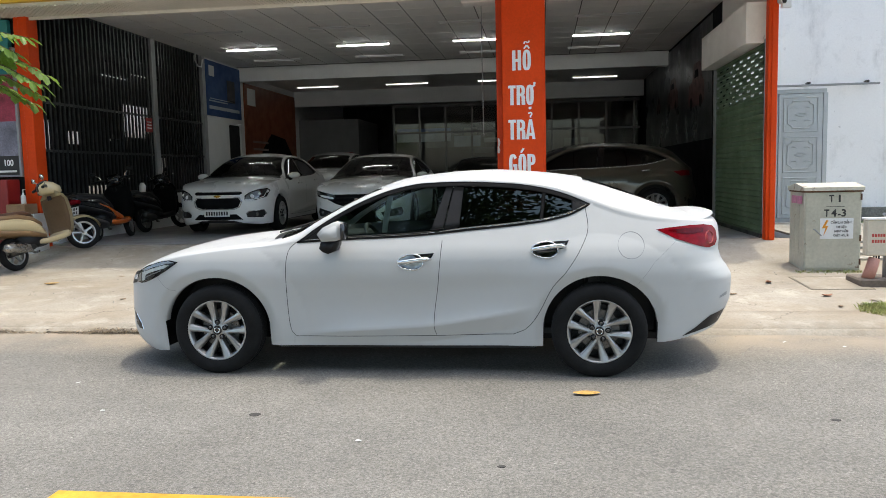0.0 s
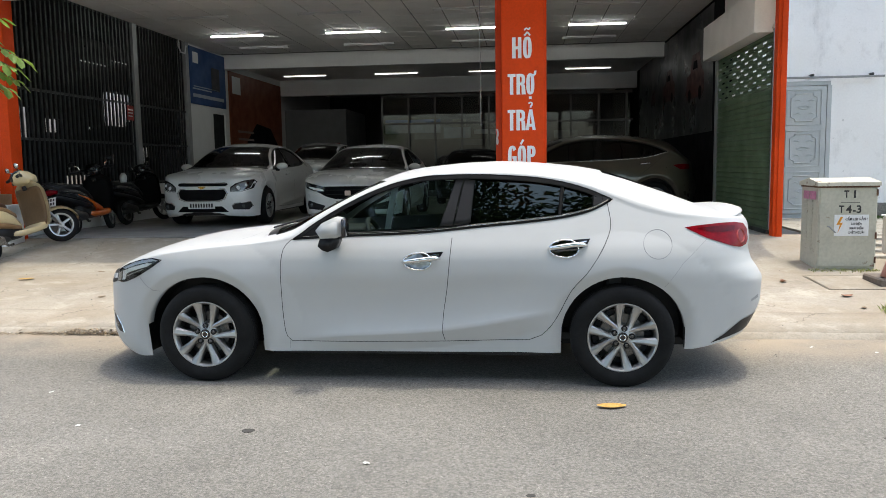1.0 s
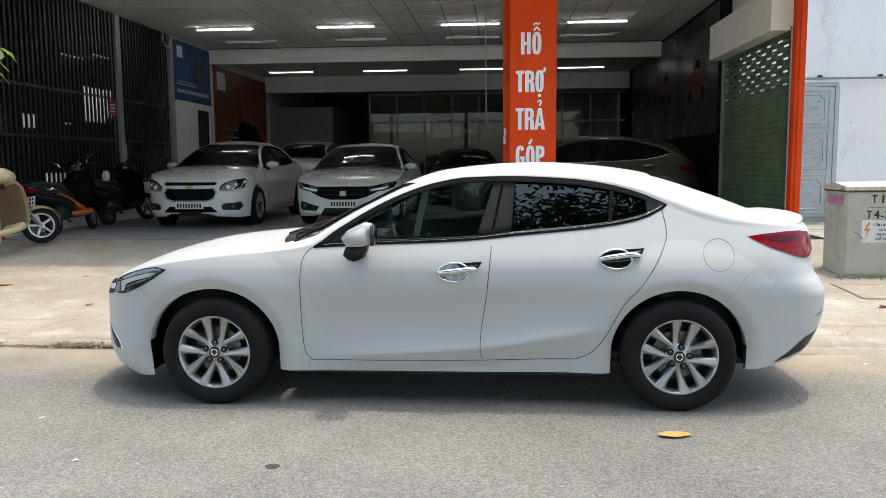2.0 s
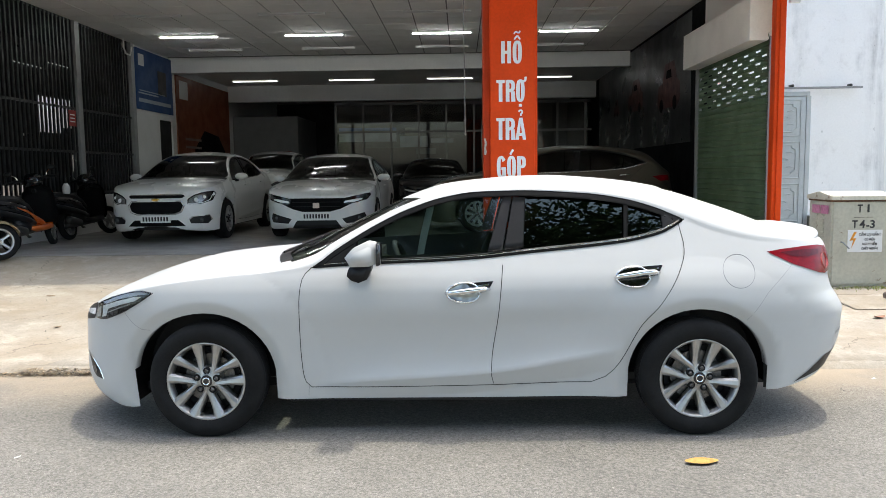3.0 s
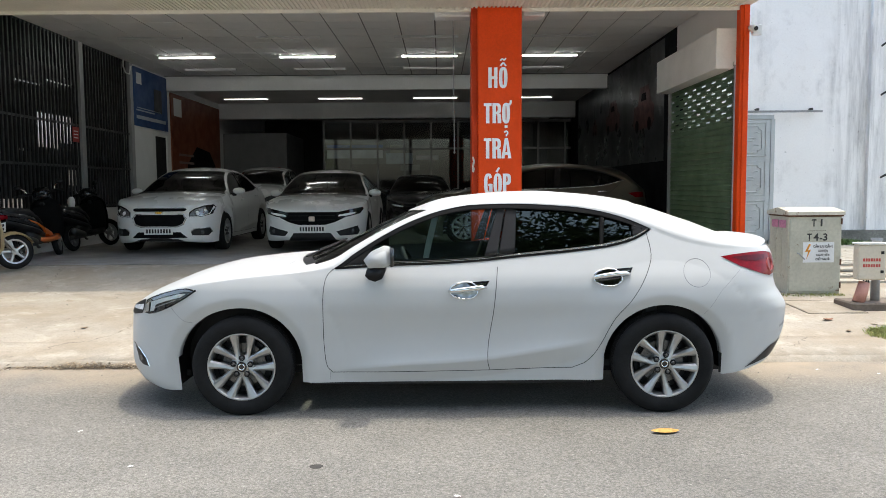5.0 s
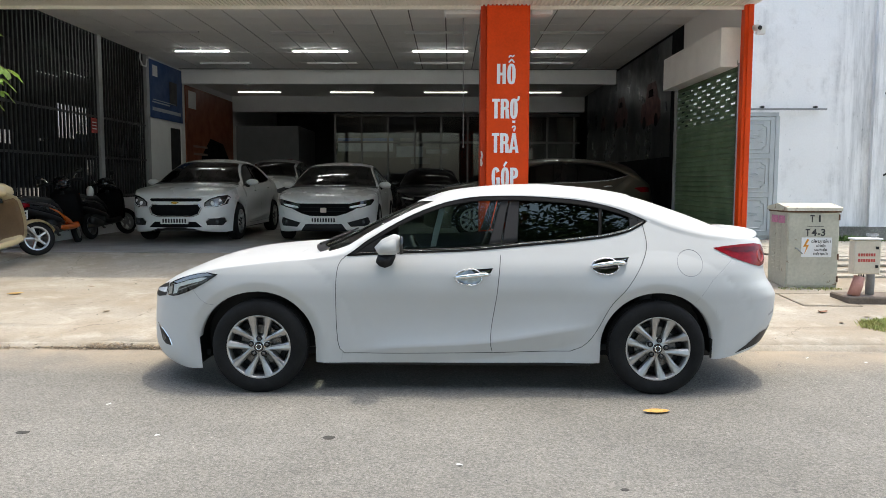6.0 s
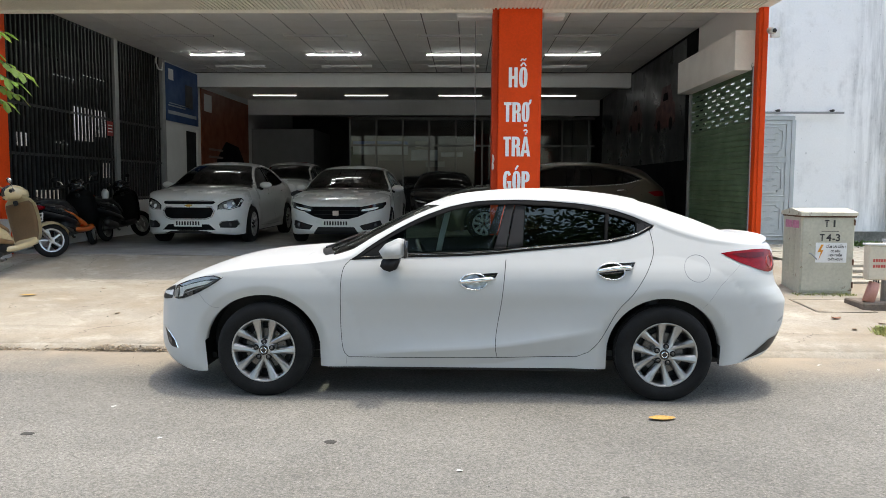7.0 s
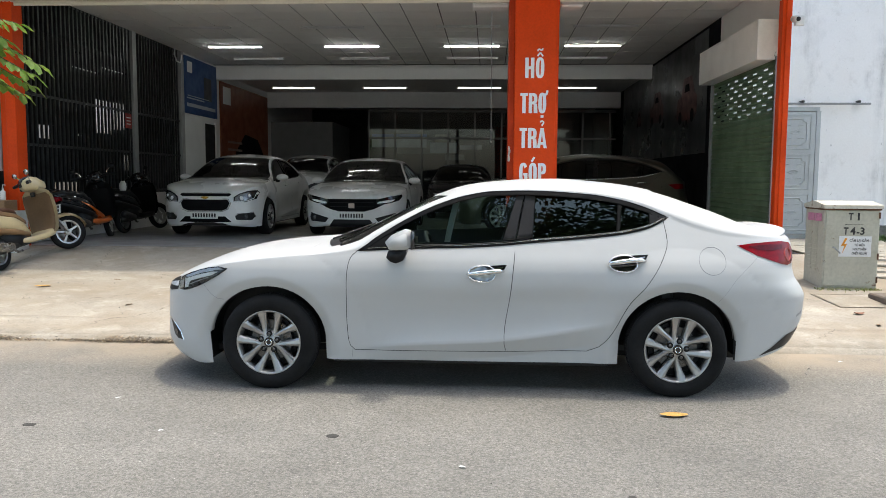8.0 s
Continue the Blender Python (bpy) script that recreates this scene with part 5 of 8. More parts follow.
def face_b(car, s):
    """Dark wing-shaped grille joining slim lamps, wide lower intake."""
    part("grille", face_panel(s, [(-0.5, 0.66), (0.5, 0.66), (0.55, 0.57), (0.38, 0.49), (0.22, 0.448), (-0.22, 0.448), (-0.38, 0.49), (-0.55, 0.57)], 0.006), GRILLE, car, "gloss black wing grille")
    for z in (0.53, 0.6):
        bm = bmesh.new()
        tube(bm, [(nose_at(s, y, z) - 0.01, y, z) for y in (-0.38, -0.19, 0, 0.19, 0.38)], 0.005, 5)
        part("grille_bar", bm, BLACKPL, car)
    bm = bmesh.new()
    x = nose_at(s, 0, 0.55) - 0.03
    box(bm, x, x + 0.02, -0.052, 0.052, 0.505, 0.59, 0.012)
    part("emblem", bm, pm("pale emblem", (0.6, 0.5, 0.46), 0.35, metal=0.3, var=0.1), car, "plain pale emblem block")
    for sd in (-1, 1):
        f = lambda pts: [(sd * y, z) for y, z in pts]
        part("headlamp", face_panel(s, f([(0.40, 0.61), (0.42, 0.655), (0.60, 0.695), (0.82, 0.738), (0.83, 0.70), (0.78, 0.63), (0.62, 0.585), (0.46, 0.565)]), 0.006), BLACKGL, car, "slim dark headlamp")
        part("lamp_bowl", face_panel(s, f([(0.43, 0.585), (0.45, 0.615), (0.62, 0.645), (0.72, 0.655), (0.7, 0.63), (0.6, 0.6)]), 0.010, 5), LAMPIN, car)
        part("fog_recess", face_panel(s, f([(0.40, 0.335), (0.74, 0.425), (0.77, 0.34), (0.74, 0.275), (0.46, 0.262)]), 0.004), BLACKPL, car)
        bm = bmesh.new()
        lathe(bm, [(0.0, 0.012), (0.03, 0.008), (0.038, 0.0)], 16, Matrix.Translation((nose_at(s, 0.66, 0.34) - 0.006, sd * 0.66, 0.34)) @ pose(0, 0, 0, 0, -90, 0))
        part("fog_lamp", bm, LAMPDARK, car)
    part("air_intake", face_panel(s, [(-0.31, 0.312), (-0.40, 0.185), (0.40, 0.185), (0.31, 0.312)], 0.004), BLACKPL, car, "black lower air intake")
    plate_on(car, s, 0.378)


def face_c(car, s):
    """Tall nose with high swept dark lamps and a black intake."""
    for sd in (-1, 1):
        f = lambda pts: [(sd * y, z) for y, z in pts]
        part("headlamp", face_panel(s, f([(0.34, 0.78), (0.5, 0.86), (0.70, 0.93), (0.82, 0.94), (0.82, 0.85), (0.62, 0.77), (0.42, 0.74)]), 0.012), LAMPDARK, car, "dark swept headlamp")
        part("lamp_bowl", face_panel(s, f([(0.44, 0.76), (0.52, 0.81), (0.6, 0.81), (0.56, 0.75)]), 0.01, 4), LAMPDARK, car)
    part("grille", face_panel(s, [(-0.32, 0.74), (0.32, 0.74), (0.36, 0.68), (-0.36, 0.68)], 0.006), GRILLE, car)
    part("air_intake", face_panel(s, [(-0.5, 0.42), (-0.56, 0.3), (0.56, 0.3), (0.5, 0.42)], 0.006), GRILLE, car)


GREYBROWN = pm("bronze grey paint", (0.095, 0.083, 0.062), 0.3, metal=0.4, var=0.05, coat=1.0, rvar=0.03)
NIGHT = pm("black car paint", (0.01, 0.01, 0.012), 0.25, var=0.05, coat=1.0, rvar=0.03)


def facing(x, y, heading):
    """Front axle middle at x, y; heading: degrees that the nose turns from the street towards the right."""
    return pose(x, y, FLOOR, 0, 0, 90 + heading)


HATCH = dict(WHITE_A)
HATCH.update(half=0.9, rear=3.5, wb=2.68, dlo=(0.45, 2.95), screen=(0.12, 1.1), rear_screen=(2.95, 3.35),
             upper=[(-0.93, 0.7), (-0.85, 0.76), (-0.7, 0.83), (-0.45, 0.9), (0.1, 0.96), (0.45, 0.98), (0.65, 1.1), (0.9, 1.25), (1.2, 1.36), (1.6, 1.41), (2.1, 1.4), (2.5, 1.34), (2.75, 1.26), (2.95, 1.16), (3.2, 1.05), (3.5, 0.95)],
             belt=[(0.45, 0.98), (1.0, 1.0), (1.8, 1.02), (2.5, 1.06), (2.95, 1.16)],
             crown=[(-0.93, 0.74), (-0.86, 0.82), (-0.7, 0.9), (-0.45, 0.97), (0.12, 1.05), (0.7, 1.33), (1.1, 1.45), (1.6, 1.5), (2.1, 1.49), (2.6, 1.45), (2.95, 1.38), (3.35, 1.1), (3.5, 1.0)], tail=0.7)
ca, sa_ = saloon("white saloon with chrome-ringed grille parked nose out in the showroom", facing(-5.64, 13.95, 0), PAINTB, WHITE_A, "a", "showroom cars")
face_a(ca, sa_)
cb, sb_ = saloon("white saloon with black wing grille parked nose out in the showroom", facing(-3.19, 14.2, 0), PAINTB, WHITE_B, "b", "showroom cars")
face_b(cb, sb_)
cc, sc_ = saloon("white car parked in the second row of the showroom", facing(-5.68, 19.7, 0), PAINTB, dict(HATCH, lift=0.13), "c", "showroom cars")
face_c(cc, sc_)
cd, sd_ = saloon("bronze grey hatchback standing sideways in the showroom", pose(-0.63, 15.35, FLOOR), GREYBROWN, HATCH, "crossover", "showroom cars")
both("tail_lamp", outline_panel(sd_, [(3.0, 0.93), (3.2, 0.95), (3.36, 0.94), (3.36, 0.86), (3.15, 0.85)], 0.004, 0.0, cells=5), REDLENS, cd)
ce, se_ = saloon("black car standing deep in the unlit showroom", pose(0.2, 20.3, FLOOR, 0, 0, 8), NIGHT, HATCH, "crossover", "showroom cars")
both("tail_lamp", outline_panel(se_, [(3.0, 0.93), (3.2, 0.95), (3.36, 0.94), (3.36, 0.86), (3.15, 0.85)], 0.004, 0.0, cells=5), REDLENS, ce)
cf, sf_ = saloon("black car with tinted windows parked nose out in the rear bay", facing(-1.55, 20.2, 2), NIGHT, WHITE_B, "b", "showroom cars")
face_b(cf, sf_)

# ---- shop front fittings ----
PILLARS = (("pillar", "orange sheet-clad middle pillar with white lettering", -0.53, 0.07, 11.06, 11.62), ("column_right", "orange folded sheet column at the shop corner", 3.03, 3.145, 11.06, 11.2), ("column_left", "orange folded sheet column at the gate", -7.86, -7.63, 11.06, 11.3))
for nm, lb, x0, x1, y0, y1 in PILLARS:
    bm = bmesh.new()
    box(bm, x0, x1, y0, y1, 0.2, 3.86, 0.006)
    if nm != "pillar":
        w = x1 - x0
        box(bm, x0 + w * 0.38, x1 + 0.004, y0 - 0.02, y0 + 0.05, 0.25, 3.86, 0.006)
    tagged(mesh_ob(nm, bm, ORANGE), lb, "column", kind="structure")
boxed("pillar_panel", -0.525, 0.036, 11.035, 11.061, 0.2, 3.84, ORANGE, None, 0.006)
tagged(bpy.data.objects["pillar_panel"], "raised orange sheet panel on the pillar", "trim", kind="structure")
words = thing("sign_lettering", "bold white letters on the orange pillar", "sign lettering")


ONSIGN = Matrix(((1, 0, 0, 0), (0, 0, -1, 11.034), (0, 1, 0, 0), (0, 0, 0, 1)))


def bow(bm, cx, cz, rx, rz, t, a0, a1, u, n=20, power=2.7):
    """A curved stroke t wide along part of a squared oval; u lays letter units on the sign."""
    outer, inner = [], []
    for k in range(n + 1):
        a = radians(a0 + (a1 - a0) * k / n)
        c, q = math.cos(a), math.sin(a)
        c, q = math.copysign(abs(c) ** (2 / power), c), math.copysign(abs(q) ** (2 / power), q)
        outer.append((cx + rx * c, cz + rz * q))
        inner.append((cx + (rx - t) * c, cz + (rz - t * 0.8) * q))
    for k in range(n):
        prism(bm, [u(*outer[k]), u(*outer[k + 1]), u(*inner[k + 1]), u(*inner[k])], 0.0, 0.006, ONSIGN)


def glyph(ch, x0, x1, z0, z1):
    """One condensed bold letter that fills its box on the pillar."""
    h = z1 - z0
    w, t = (x1 - x0) / h, 0.172 if ch != "A" else 0.16
    u = lambda x, z: (x0 + x * h, z0 + z * h)
    bm = bmesh.new()
    poly = lambda *pts: prism(bm, [u(*p) for p in pts], 0.0, 0.006, ONSIGN)
    bar = lambda a, b, c, d: poly((a, c), (b, c), (b, d), (a, d))
    if ch == "H":
        bar(0, t, 0, 1), bar(w - t, w, 0, 1), bar(t, w - t, 0.43, 0.57)
    elif ch == "T":
        bar(0, w, 0.855, 1), bar(w / 2 - t / 2, w / 2 + t / 2, 0, 0.855)
    elif ch == "O":
        bow(bm, w / 2, 0.5, w / 2, 0.515, t, 0, 360, u, 40)
    elif ch in "RP":
        bar(0, t, 0, 1)
        bow(bm, t, 0.72, w - t, 0.28, t * 0.98, 90, -90, u)
        if ch == "R":
            poly((w - 1.12 * t, 0.47), (w - 0.1 * t, 0.47), (w, 0.36), (w + 0.02, 0.0), (w - t, 0.0), (w - 1.05 * t, 0.36))
    elif ch == "A":
        poly((0, 0), (t, 0), (0.5 * w, 0.74), (0.5 * w, 1), (0.34 * w, 1))
        poly((w, 0), (0.66 * w, 1), (0.5 * w, 1), (0.5 * w, 0.74), (w - t, 0))
        q = lambda z: t + (0.5 * w - t) * z / 0.74
        poly((q(0.17), 0.17), (w - q(0.17), 0.17), (w - q(0.31), 0.31), (q(0.31), 0.31))
    elif ch == "G":
        bow(bm, w / 2, 0.5, w / 2, 0.515, t, 32, 315, u, 30)
        bar(w - t, w, 0.06, 0.5), bar(0.5 * w, w - t, 0.38, 0.5)
    bmesh.ops.recalc_face_normals(bm, faces=bm.faces[:])
    part("letter", bm, WHITELETTER, words)


def mark(pts, r):
    """A tone mark over or under a letter, as a flat raised stroke."""
    b = bmesh.new()
    P = [Vector((x, z)) for x, z in pts]
    L, R = [], []
    for k, q in enumerate(P):
        d = (P[min(k + 1, len(P) - 1)] - P[max(k - 1, 0)]).normalized()
        L.append(q + Vector((-d.y, d.x)) * r)
        R.append(q - Vector((-d.y, d.x)) * r)
    for k in range(len(P) - 1):
        prism(b, [L[k], R[k], R[k + 1], L[k + 1]], 0.0, 0.006, ONSIGN)
    bmesh.ops.recalc_face_normals(b, faces=b.faces[:])
    part("tone_mark", b, WHITELETTER, words)


for z0, z1, row in ((2.77, 3.043, (("H", -0.386, -0.262), ("O", -0.242, -0.126))), (2.295, 2.566, (("T", -0.448, -0.342), ("R", -0.33, -0.214), ("O", -0.2, -0.092))),
                    (1.819, 2.093, (("T", -0.45, -0.345), ("R", -0.334, -0.216), ("A", -0.21, -0.074))), (1.338, 1.612, (("G", -0.448, -0.332), ("O", -0.318, -0.204), ("P", -0.19, -0.078)))):
    for ch, x0, x1 in row:
        glyph(ch, x0, x1, z0, z1)
mark([(-0.222, 3.062), (-0.203, 3.086), (-0.184, 3.108)], 0.011)
mark([(-0.184, 3.109), (-0.165, 3.087), (-0.146, 3.062)], 0.011)
mark([(-0.222, 3.13), (-0.21, 3.152), (-0.195, 3.157), (-0.175, 3.143), (-0.16, 3.146), (-0.148, 3.166)], 0.01)
mark([(-0.118, 2.545), (-0.096, 2.548), (-0.085, 2.56), (-0.08, 2.59), (-0.081, 2.602)], 0.015)
mark([(-0.146, 2.232), (-0.146, 2.266)], 0.02)
mark([(-0.168, 2.168), (-0.158, 2.184), (-0.138, 2.188), (-0.123, 2.174), (-0.125, 2.155), (-0.14, 2.14), (-0.142, 2.118)], 0.011)
mark([(-0.278, 1.632), (-0.262, 1.66), (-0.24, 1.695)], 0.014)
bm = bmesh.new()
box(bm, -0.612, -0.53, 11.085, 11.6, 0.25, 3.86, 0.004)
# Darker orange paints the shade on the pillar's left side
tagged(mesh_ob("pillar_trim", bm, pm("orange sheet painted in shade", (0.5, 0.045, 0.008), 0.6, var=0.12, spec=0.2)), "folded orange edge sheet on the pillar", "trim", kind="structure")

torn = thing("sticker", "torn white sticker remnant on the orange pillar edge", "sticker")
bm = bmesh.new()
prism(bm, [(-0.609, 1.64), (-0.585, 1.632), (-0.572, 1.67), (-0.583, 1.72), (-0.568, 1.78), (-0.582, 1.84), (-0.606, 1.85), (-0.598, 1.78), (-0.608, 1.72)], 0.0, 0.002, Matrix(((1, 0, 0, 0), (0, 0, -1, 11.0845), (0, 1, 0, 0), (0, 0, 0, 1))))
part("paper", bm, pm("dirty white paper", (0.6, 0.55, 0.5), 0.8, var=0.2, scale=40), torn)

# sign board over the shop front
bm = bmesh.new()
box(bm, LX - 2.2, RX + 0.05, 10.38, 10.45, 3.9, 5.2)
sign = thing("shop_sign", "yellow and blue sign board over the shop front", "sign board")
part("board", bm, pm("yellow sign sheet", (0.72, 0.4, 0.02), 0.45, var=0.06), sign)
bm = bmesh.new()
box(bm, LX - 2.2, LX + 0.25, 10.372, 10.378, 3.9, 5.2)
part("blue_field", bm, pm("blue sign sheet", (0.02, 0.07, 0.4), 0.45, var=0.06), sign, "blue end of the sign board")

# lamps
LAMPS = [(x, 16.88, 4.2, 1) for x in (-6.92, -4.4, -1.85, 0.67)] + [(x, 23.1, 4.04, 1) for x in (-7.28, -4.57, -1.82, 0.92)] + [(x, y, 4.2, 0) for y in (14.83, 18.6) for x in (-6.92, -4.4, -1.88, 0.64)]
for x, y, z, lit in LAMPS:
    lamp = thing("ceiling_light", "lit white tube lamp under the ceiling" if lit else "unlit white tube lamp under the ceiling", "ceiling light", pose(x, y, z), "showroom tube lamps")
    L = 1.18 if y < 20 else 1.28
    bm = bmesh.new()
    box(bm, 0.0, L, -0.042, 0.042, -0.02, 0.004, 0.003)
    for q in (0.0, L - 0.02):
        box(bm, q, q + 0.02, -0.016, 0.016, -0.042, -0.02, 0.003)
    part("fitting", bm, TUBEOFF, lamp)
    bm = bmesh.new()
    tube(bm, [(0.02, 0, -0.031), (L - 0.02, 0, -0.031)], 0.0095 if y < 20 else 0.011, 10)
    part("tube", bm, (TUBE if y < 18 else TUBEDIM) if lit else TUBEOFF, lamp)

# pull cord
cord = thing("pull_cord", "thin grey shutter pull cord with knotted end", "cord")
bm = bmesh.new()
tube(bm, [(-0.85, 11.62, 4.2), (-0.848, 11.62, 3.2), (-0.842, 11.61, 2.5), (-0.84, 11.61, 1.95)], 0.007, 6)
part("line", bm, STEELGREY, cord)
for z in (2.32, 2.1, 1.93):
    bm = bmesh.new()
    tube(bm, [(-0.84, 11.61, z - 0.02), (-0.84, 11.61, z), (-0.84, 11.61, z + 0.02)], [0.006, 0.016, 0.006], 8)
    part("knot", bm, STEELGREY, cord)
# housings at the head of the opening
for x0, x1, nm in ((-1.12, -0.6, "l"), (0.1, 0.42, "r")):
    boxed("shutter_motor", x0, x1, 11.3, 11.6, 3.78, 3.98, WALLWHITE, None, 0.02)
    tagged(bpy.data.objects["shutter_motor"] if nm == "l" else bpy.data.objects["shutter_motor.001"], "white shutter motor cover beside the pillar", "motor cover")

# side shutter with pierced slats
shutter = thing("roller_shutter", "green slatted steel side shutter with pierced rows", "roller shutter", kind="structure")
PITCH = 0.0817
for k in range(34):
    z = 0.375 + k * PITCH
    if z > 3.08:
        break
    bm = bmesh.new()
    holes = []
    if 2.34 < z + PITCH / 2 < 2.95:
        q = round((z - 2.34) / PITCH)
        holes = [11.42 + 0.44 * i + (0.22 if q % 2 else 0.0) for i in range(7)]
    y = 11.3
    for hy in holes + [14.2]:
        hi = min(hy - 0.08, 14.2) if hy < 14.2 else 14.2
        if hi > y:
            rows = []
            for yy in (y, hi):
                rows.append([(3.058 - 0.024 * max(0.0, math.sin(math.pi * t)) ** 0.5, yy, z + PITCH * t) for t in (0.0, 0.04, 0.15, 0.35, 0.6, 0.85, 0.96, 1.0)])
            surface(bm, rows)
        y = hy + 0.08
    for hy in holes:
        if hy < 14.1:
            for t0, t1 in ((0.0, 0.4), (0.7, 1.0)):
                surface(bm, [[(3.058 - 0.024 * max(0.0, math.sin(math.pi * t)) ** 0.5, yy, z + PITCH * t) for t in (t0, (t0 + t1) / 2, t1)] for yy in (hy - 0.08, hy + 0.08)])
    bmesh.ops.solidify(bm, geom=bm.faces[:], thickness=0.003)
    part("slat", bm, GREENSH, shutter)
boxed("guide_rail", 3.0, 3.09, 14.2, 14.27, 0.37, 3.1, STEELGREY, shutter)
boxed("guide_rail", 3.05, 3.09, 11.3, 11.36, 0.37, 3.1, STEELGREY, shutter)
boxed("bottom_bar", 3.02, 3.08, 11.3, 14.2, 0.375, 0.43, STEELDARK, shutter)
boxed("shutter_housing", 2.8, 3.12, 11.32, 14.3, 3.05, 3.6, pm("white painted sheet", (0.9, 0.88, 0.84), 0.6, var=0.04, spots=0.08), None, 0.004)
tagged(bpy.data.objects["shutter_housing"], "white box over the green side shutter", "shutter housing", kind="structure")

# wall camera
cctv = thing("wall_camera", "small white wall camera on the orange column", "security camera", pose(3.2, 11.0, 3.5))
bm = bmesh.new()
box(bm, -0.03, 0.1, -0.01, 0.05, -0.055, 0.085, 0.01)
part("base", bm, WALLWHITE, cctv)
bm = bmesh.new()
lathe(bm, [(0.0, 0.0), (0.04, 0.0), (0.043, 0.02), (0.043, 0.15), (0.0, 0.16)], 20, pose(-0.03, -0.12, 0.01, -78, -20, 0))
part("barrel", bm, WALLWHITE, cctv, smooth=True)
bm = bmesh.new()
lathe(bm, [(0.0, -0.004), (0.024, -0.004), (0.03, 0.0)], 16, pose(-0.03, -0.122, 0.01, -78, -20, 0))
part("lens", bm, BLACKGL, cctv)

# neighbour's wall with sheet gate and rail
for nm, x0, x1, y0, y1 in (("wall_neighbour", RX + 0.15, 6.55, 14.3, 14.5), ("wall_neighbour_far", 6.55, 16.0, 14.2, 14.4)):
    bm = bmesh.new()
    box(bm, x0, x1, y0, y1, 0, 7.0)
    if nm.endswith("far"):
        for z in (2.55, 4.6):
            box(bm, x0, x1, y0 - 0.006, y0, z, z + 0.02)
    tagged(mesh_ob(nm, bm, WALLOLD), "tall white rendered boundary wall with grey stains", "wall", kind="structure")
tagged(boxed("wall_plinth", 4.9, 16, 14.12, 14.3, 0, 0.62, pm("mossy plinth", (0.3, 0.3, 0.27), 0.9, var=0.3, scale=2, bump=0.4)), "dark mossy plinth along the white wall", "plinth", kind="structure")
DOORGREY = pm("silver painted sheet", (0.5, 0.53, 0.55), 0.42, metal=0.3, var=0.06, spots=0.25)
gate = thing("sheet_gate", "silver painted sheet gate with embossed panels", "gate", kind="structure")
boxed("frame", 3.3, 4.88, 14.25, 14.3, 2.6, 2.67, DOORGREY, gate)
boxed("frame", 4.83, 4.9, 14.25, 14.3, 0.4, 2.6, DOORGREY, gate)
for x0 in (3.36, 4.1):
    leaf = boxed("leaf", x0, x0 + 0.72, 14.25, 14.29, 0.45, 2.59, DOORGREY, gate)
    for z0, z1 in ((0.52, 1.16), (1.24, 1.86), (1.94, 2.54)):
        bm = bmesh.new()
        for a, b, c, d in ((x0 + 0.07, x0 + 0.65, z0, z0 + 0.02), (x0 + 0.07, x0 + 0.65, z1 - 0.02, z1), (x0 + 0.07, x0 + 0.09, z0, z1), (x0 + 0.63, x0 + 0.65, z0, z1)):
            box(bm, a, b, 14.238, 14.25, c, d, 0.004)
        cxx, czz, hw, hh, ct = x0 + 0.36, (z0 + z1) / 2, 0.21, (z1 - z0) / 2 - 0.07, 0.07
        pts = [(cxx - hw + ct, czz - hh), (cxx + hw - ct, czz - hh), (cxx + hw - ct, czz - hh + ct * 0.5), (cxx + hw, czz - hh + ct), (cxx + hw, czz + hh - ct), (cxx + hw - ct, czz + hh - ct * 0.5), (cxx + hw - ct, czz + hh), (cxx - hw + ct, czz + hh), (cxx - hw + ct, czz + hh - ct * 0.5), (cxx - hw, czz + hh - ct), (cxx - hw, czz - hh + ct), (cxx - hw + ct, czz - hh + ct * 0.5)]
        tube(bm, [(x, 14.245, z) for x, z in pts + pts[:1]], 0.011, 6)
        for dx in (-0.11, 0.11):
            for dz in (-hh + 0.12, hh - 0.12):
                tube(bm, [(cxx + dx - 0.05, 14.246, czz + dz), (cxx + dx, 14.24, czz + dz + 0.02), (cxx + dx + 0.05, 14.246, czz + dz)], 0.009, 5)
        tube(bm, [(cxx - 0.1, 14.246, czz), (cxx - 0.03, 14.24, czz + 0.03), (cxx + 0.03, 14.24, czz + 0.03), (cxx + 0.1, 14.246, czz), (cxx + 0.03, 14.24, czz - 0.03), (cxx - 0.03, 14.24, czz - 0.03), (cxx - 0.1, 14.246, czz)], 0.008, 5)
        part("embossed_panel", bm, DOORGREY, leaf)
rail = thing("gate_rail", "grey steel sliding rail on the white wall", "rail")
bm = bmesh.new()
box(bm, 3.3, 5.72, 14.21, 14.24, 2.71, 2.745, 0.005)
part("bar", bm, STEELGREY, rail)
for x in (4.55, 5.5):
    bm = bmesh.new()
    box(bm, x, x + 0.045, 14.2, 14.3, 2.745, 2.785, 0.008)
    tube(bm, [(x, 14.21, 2.775), (x - 0.05, 14.2, 2.76)], 0.007, 6)
    part("bracket", bm, STEELDARK, rail)
for x, z in ((6.78, 1.55), (6.72, 3.85), (6.74, 3.0)):
    pg = thing("wall_peg", "dark metal peg in the white wall", "peg", pose(x, 14.2, z))
    bm = bmesh.new()
    tube(bm, [(0, 0.02, 0), (0.0, -0.06, 0.02), (0.05, -0.1, 0.06)], 0.018, 6)
    part("pin", bm, STEELDARK, pg)

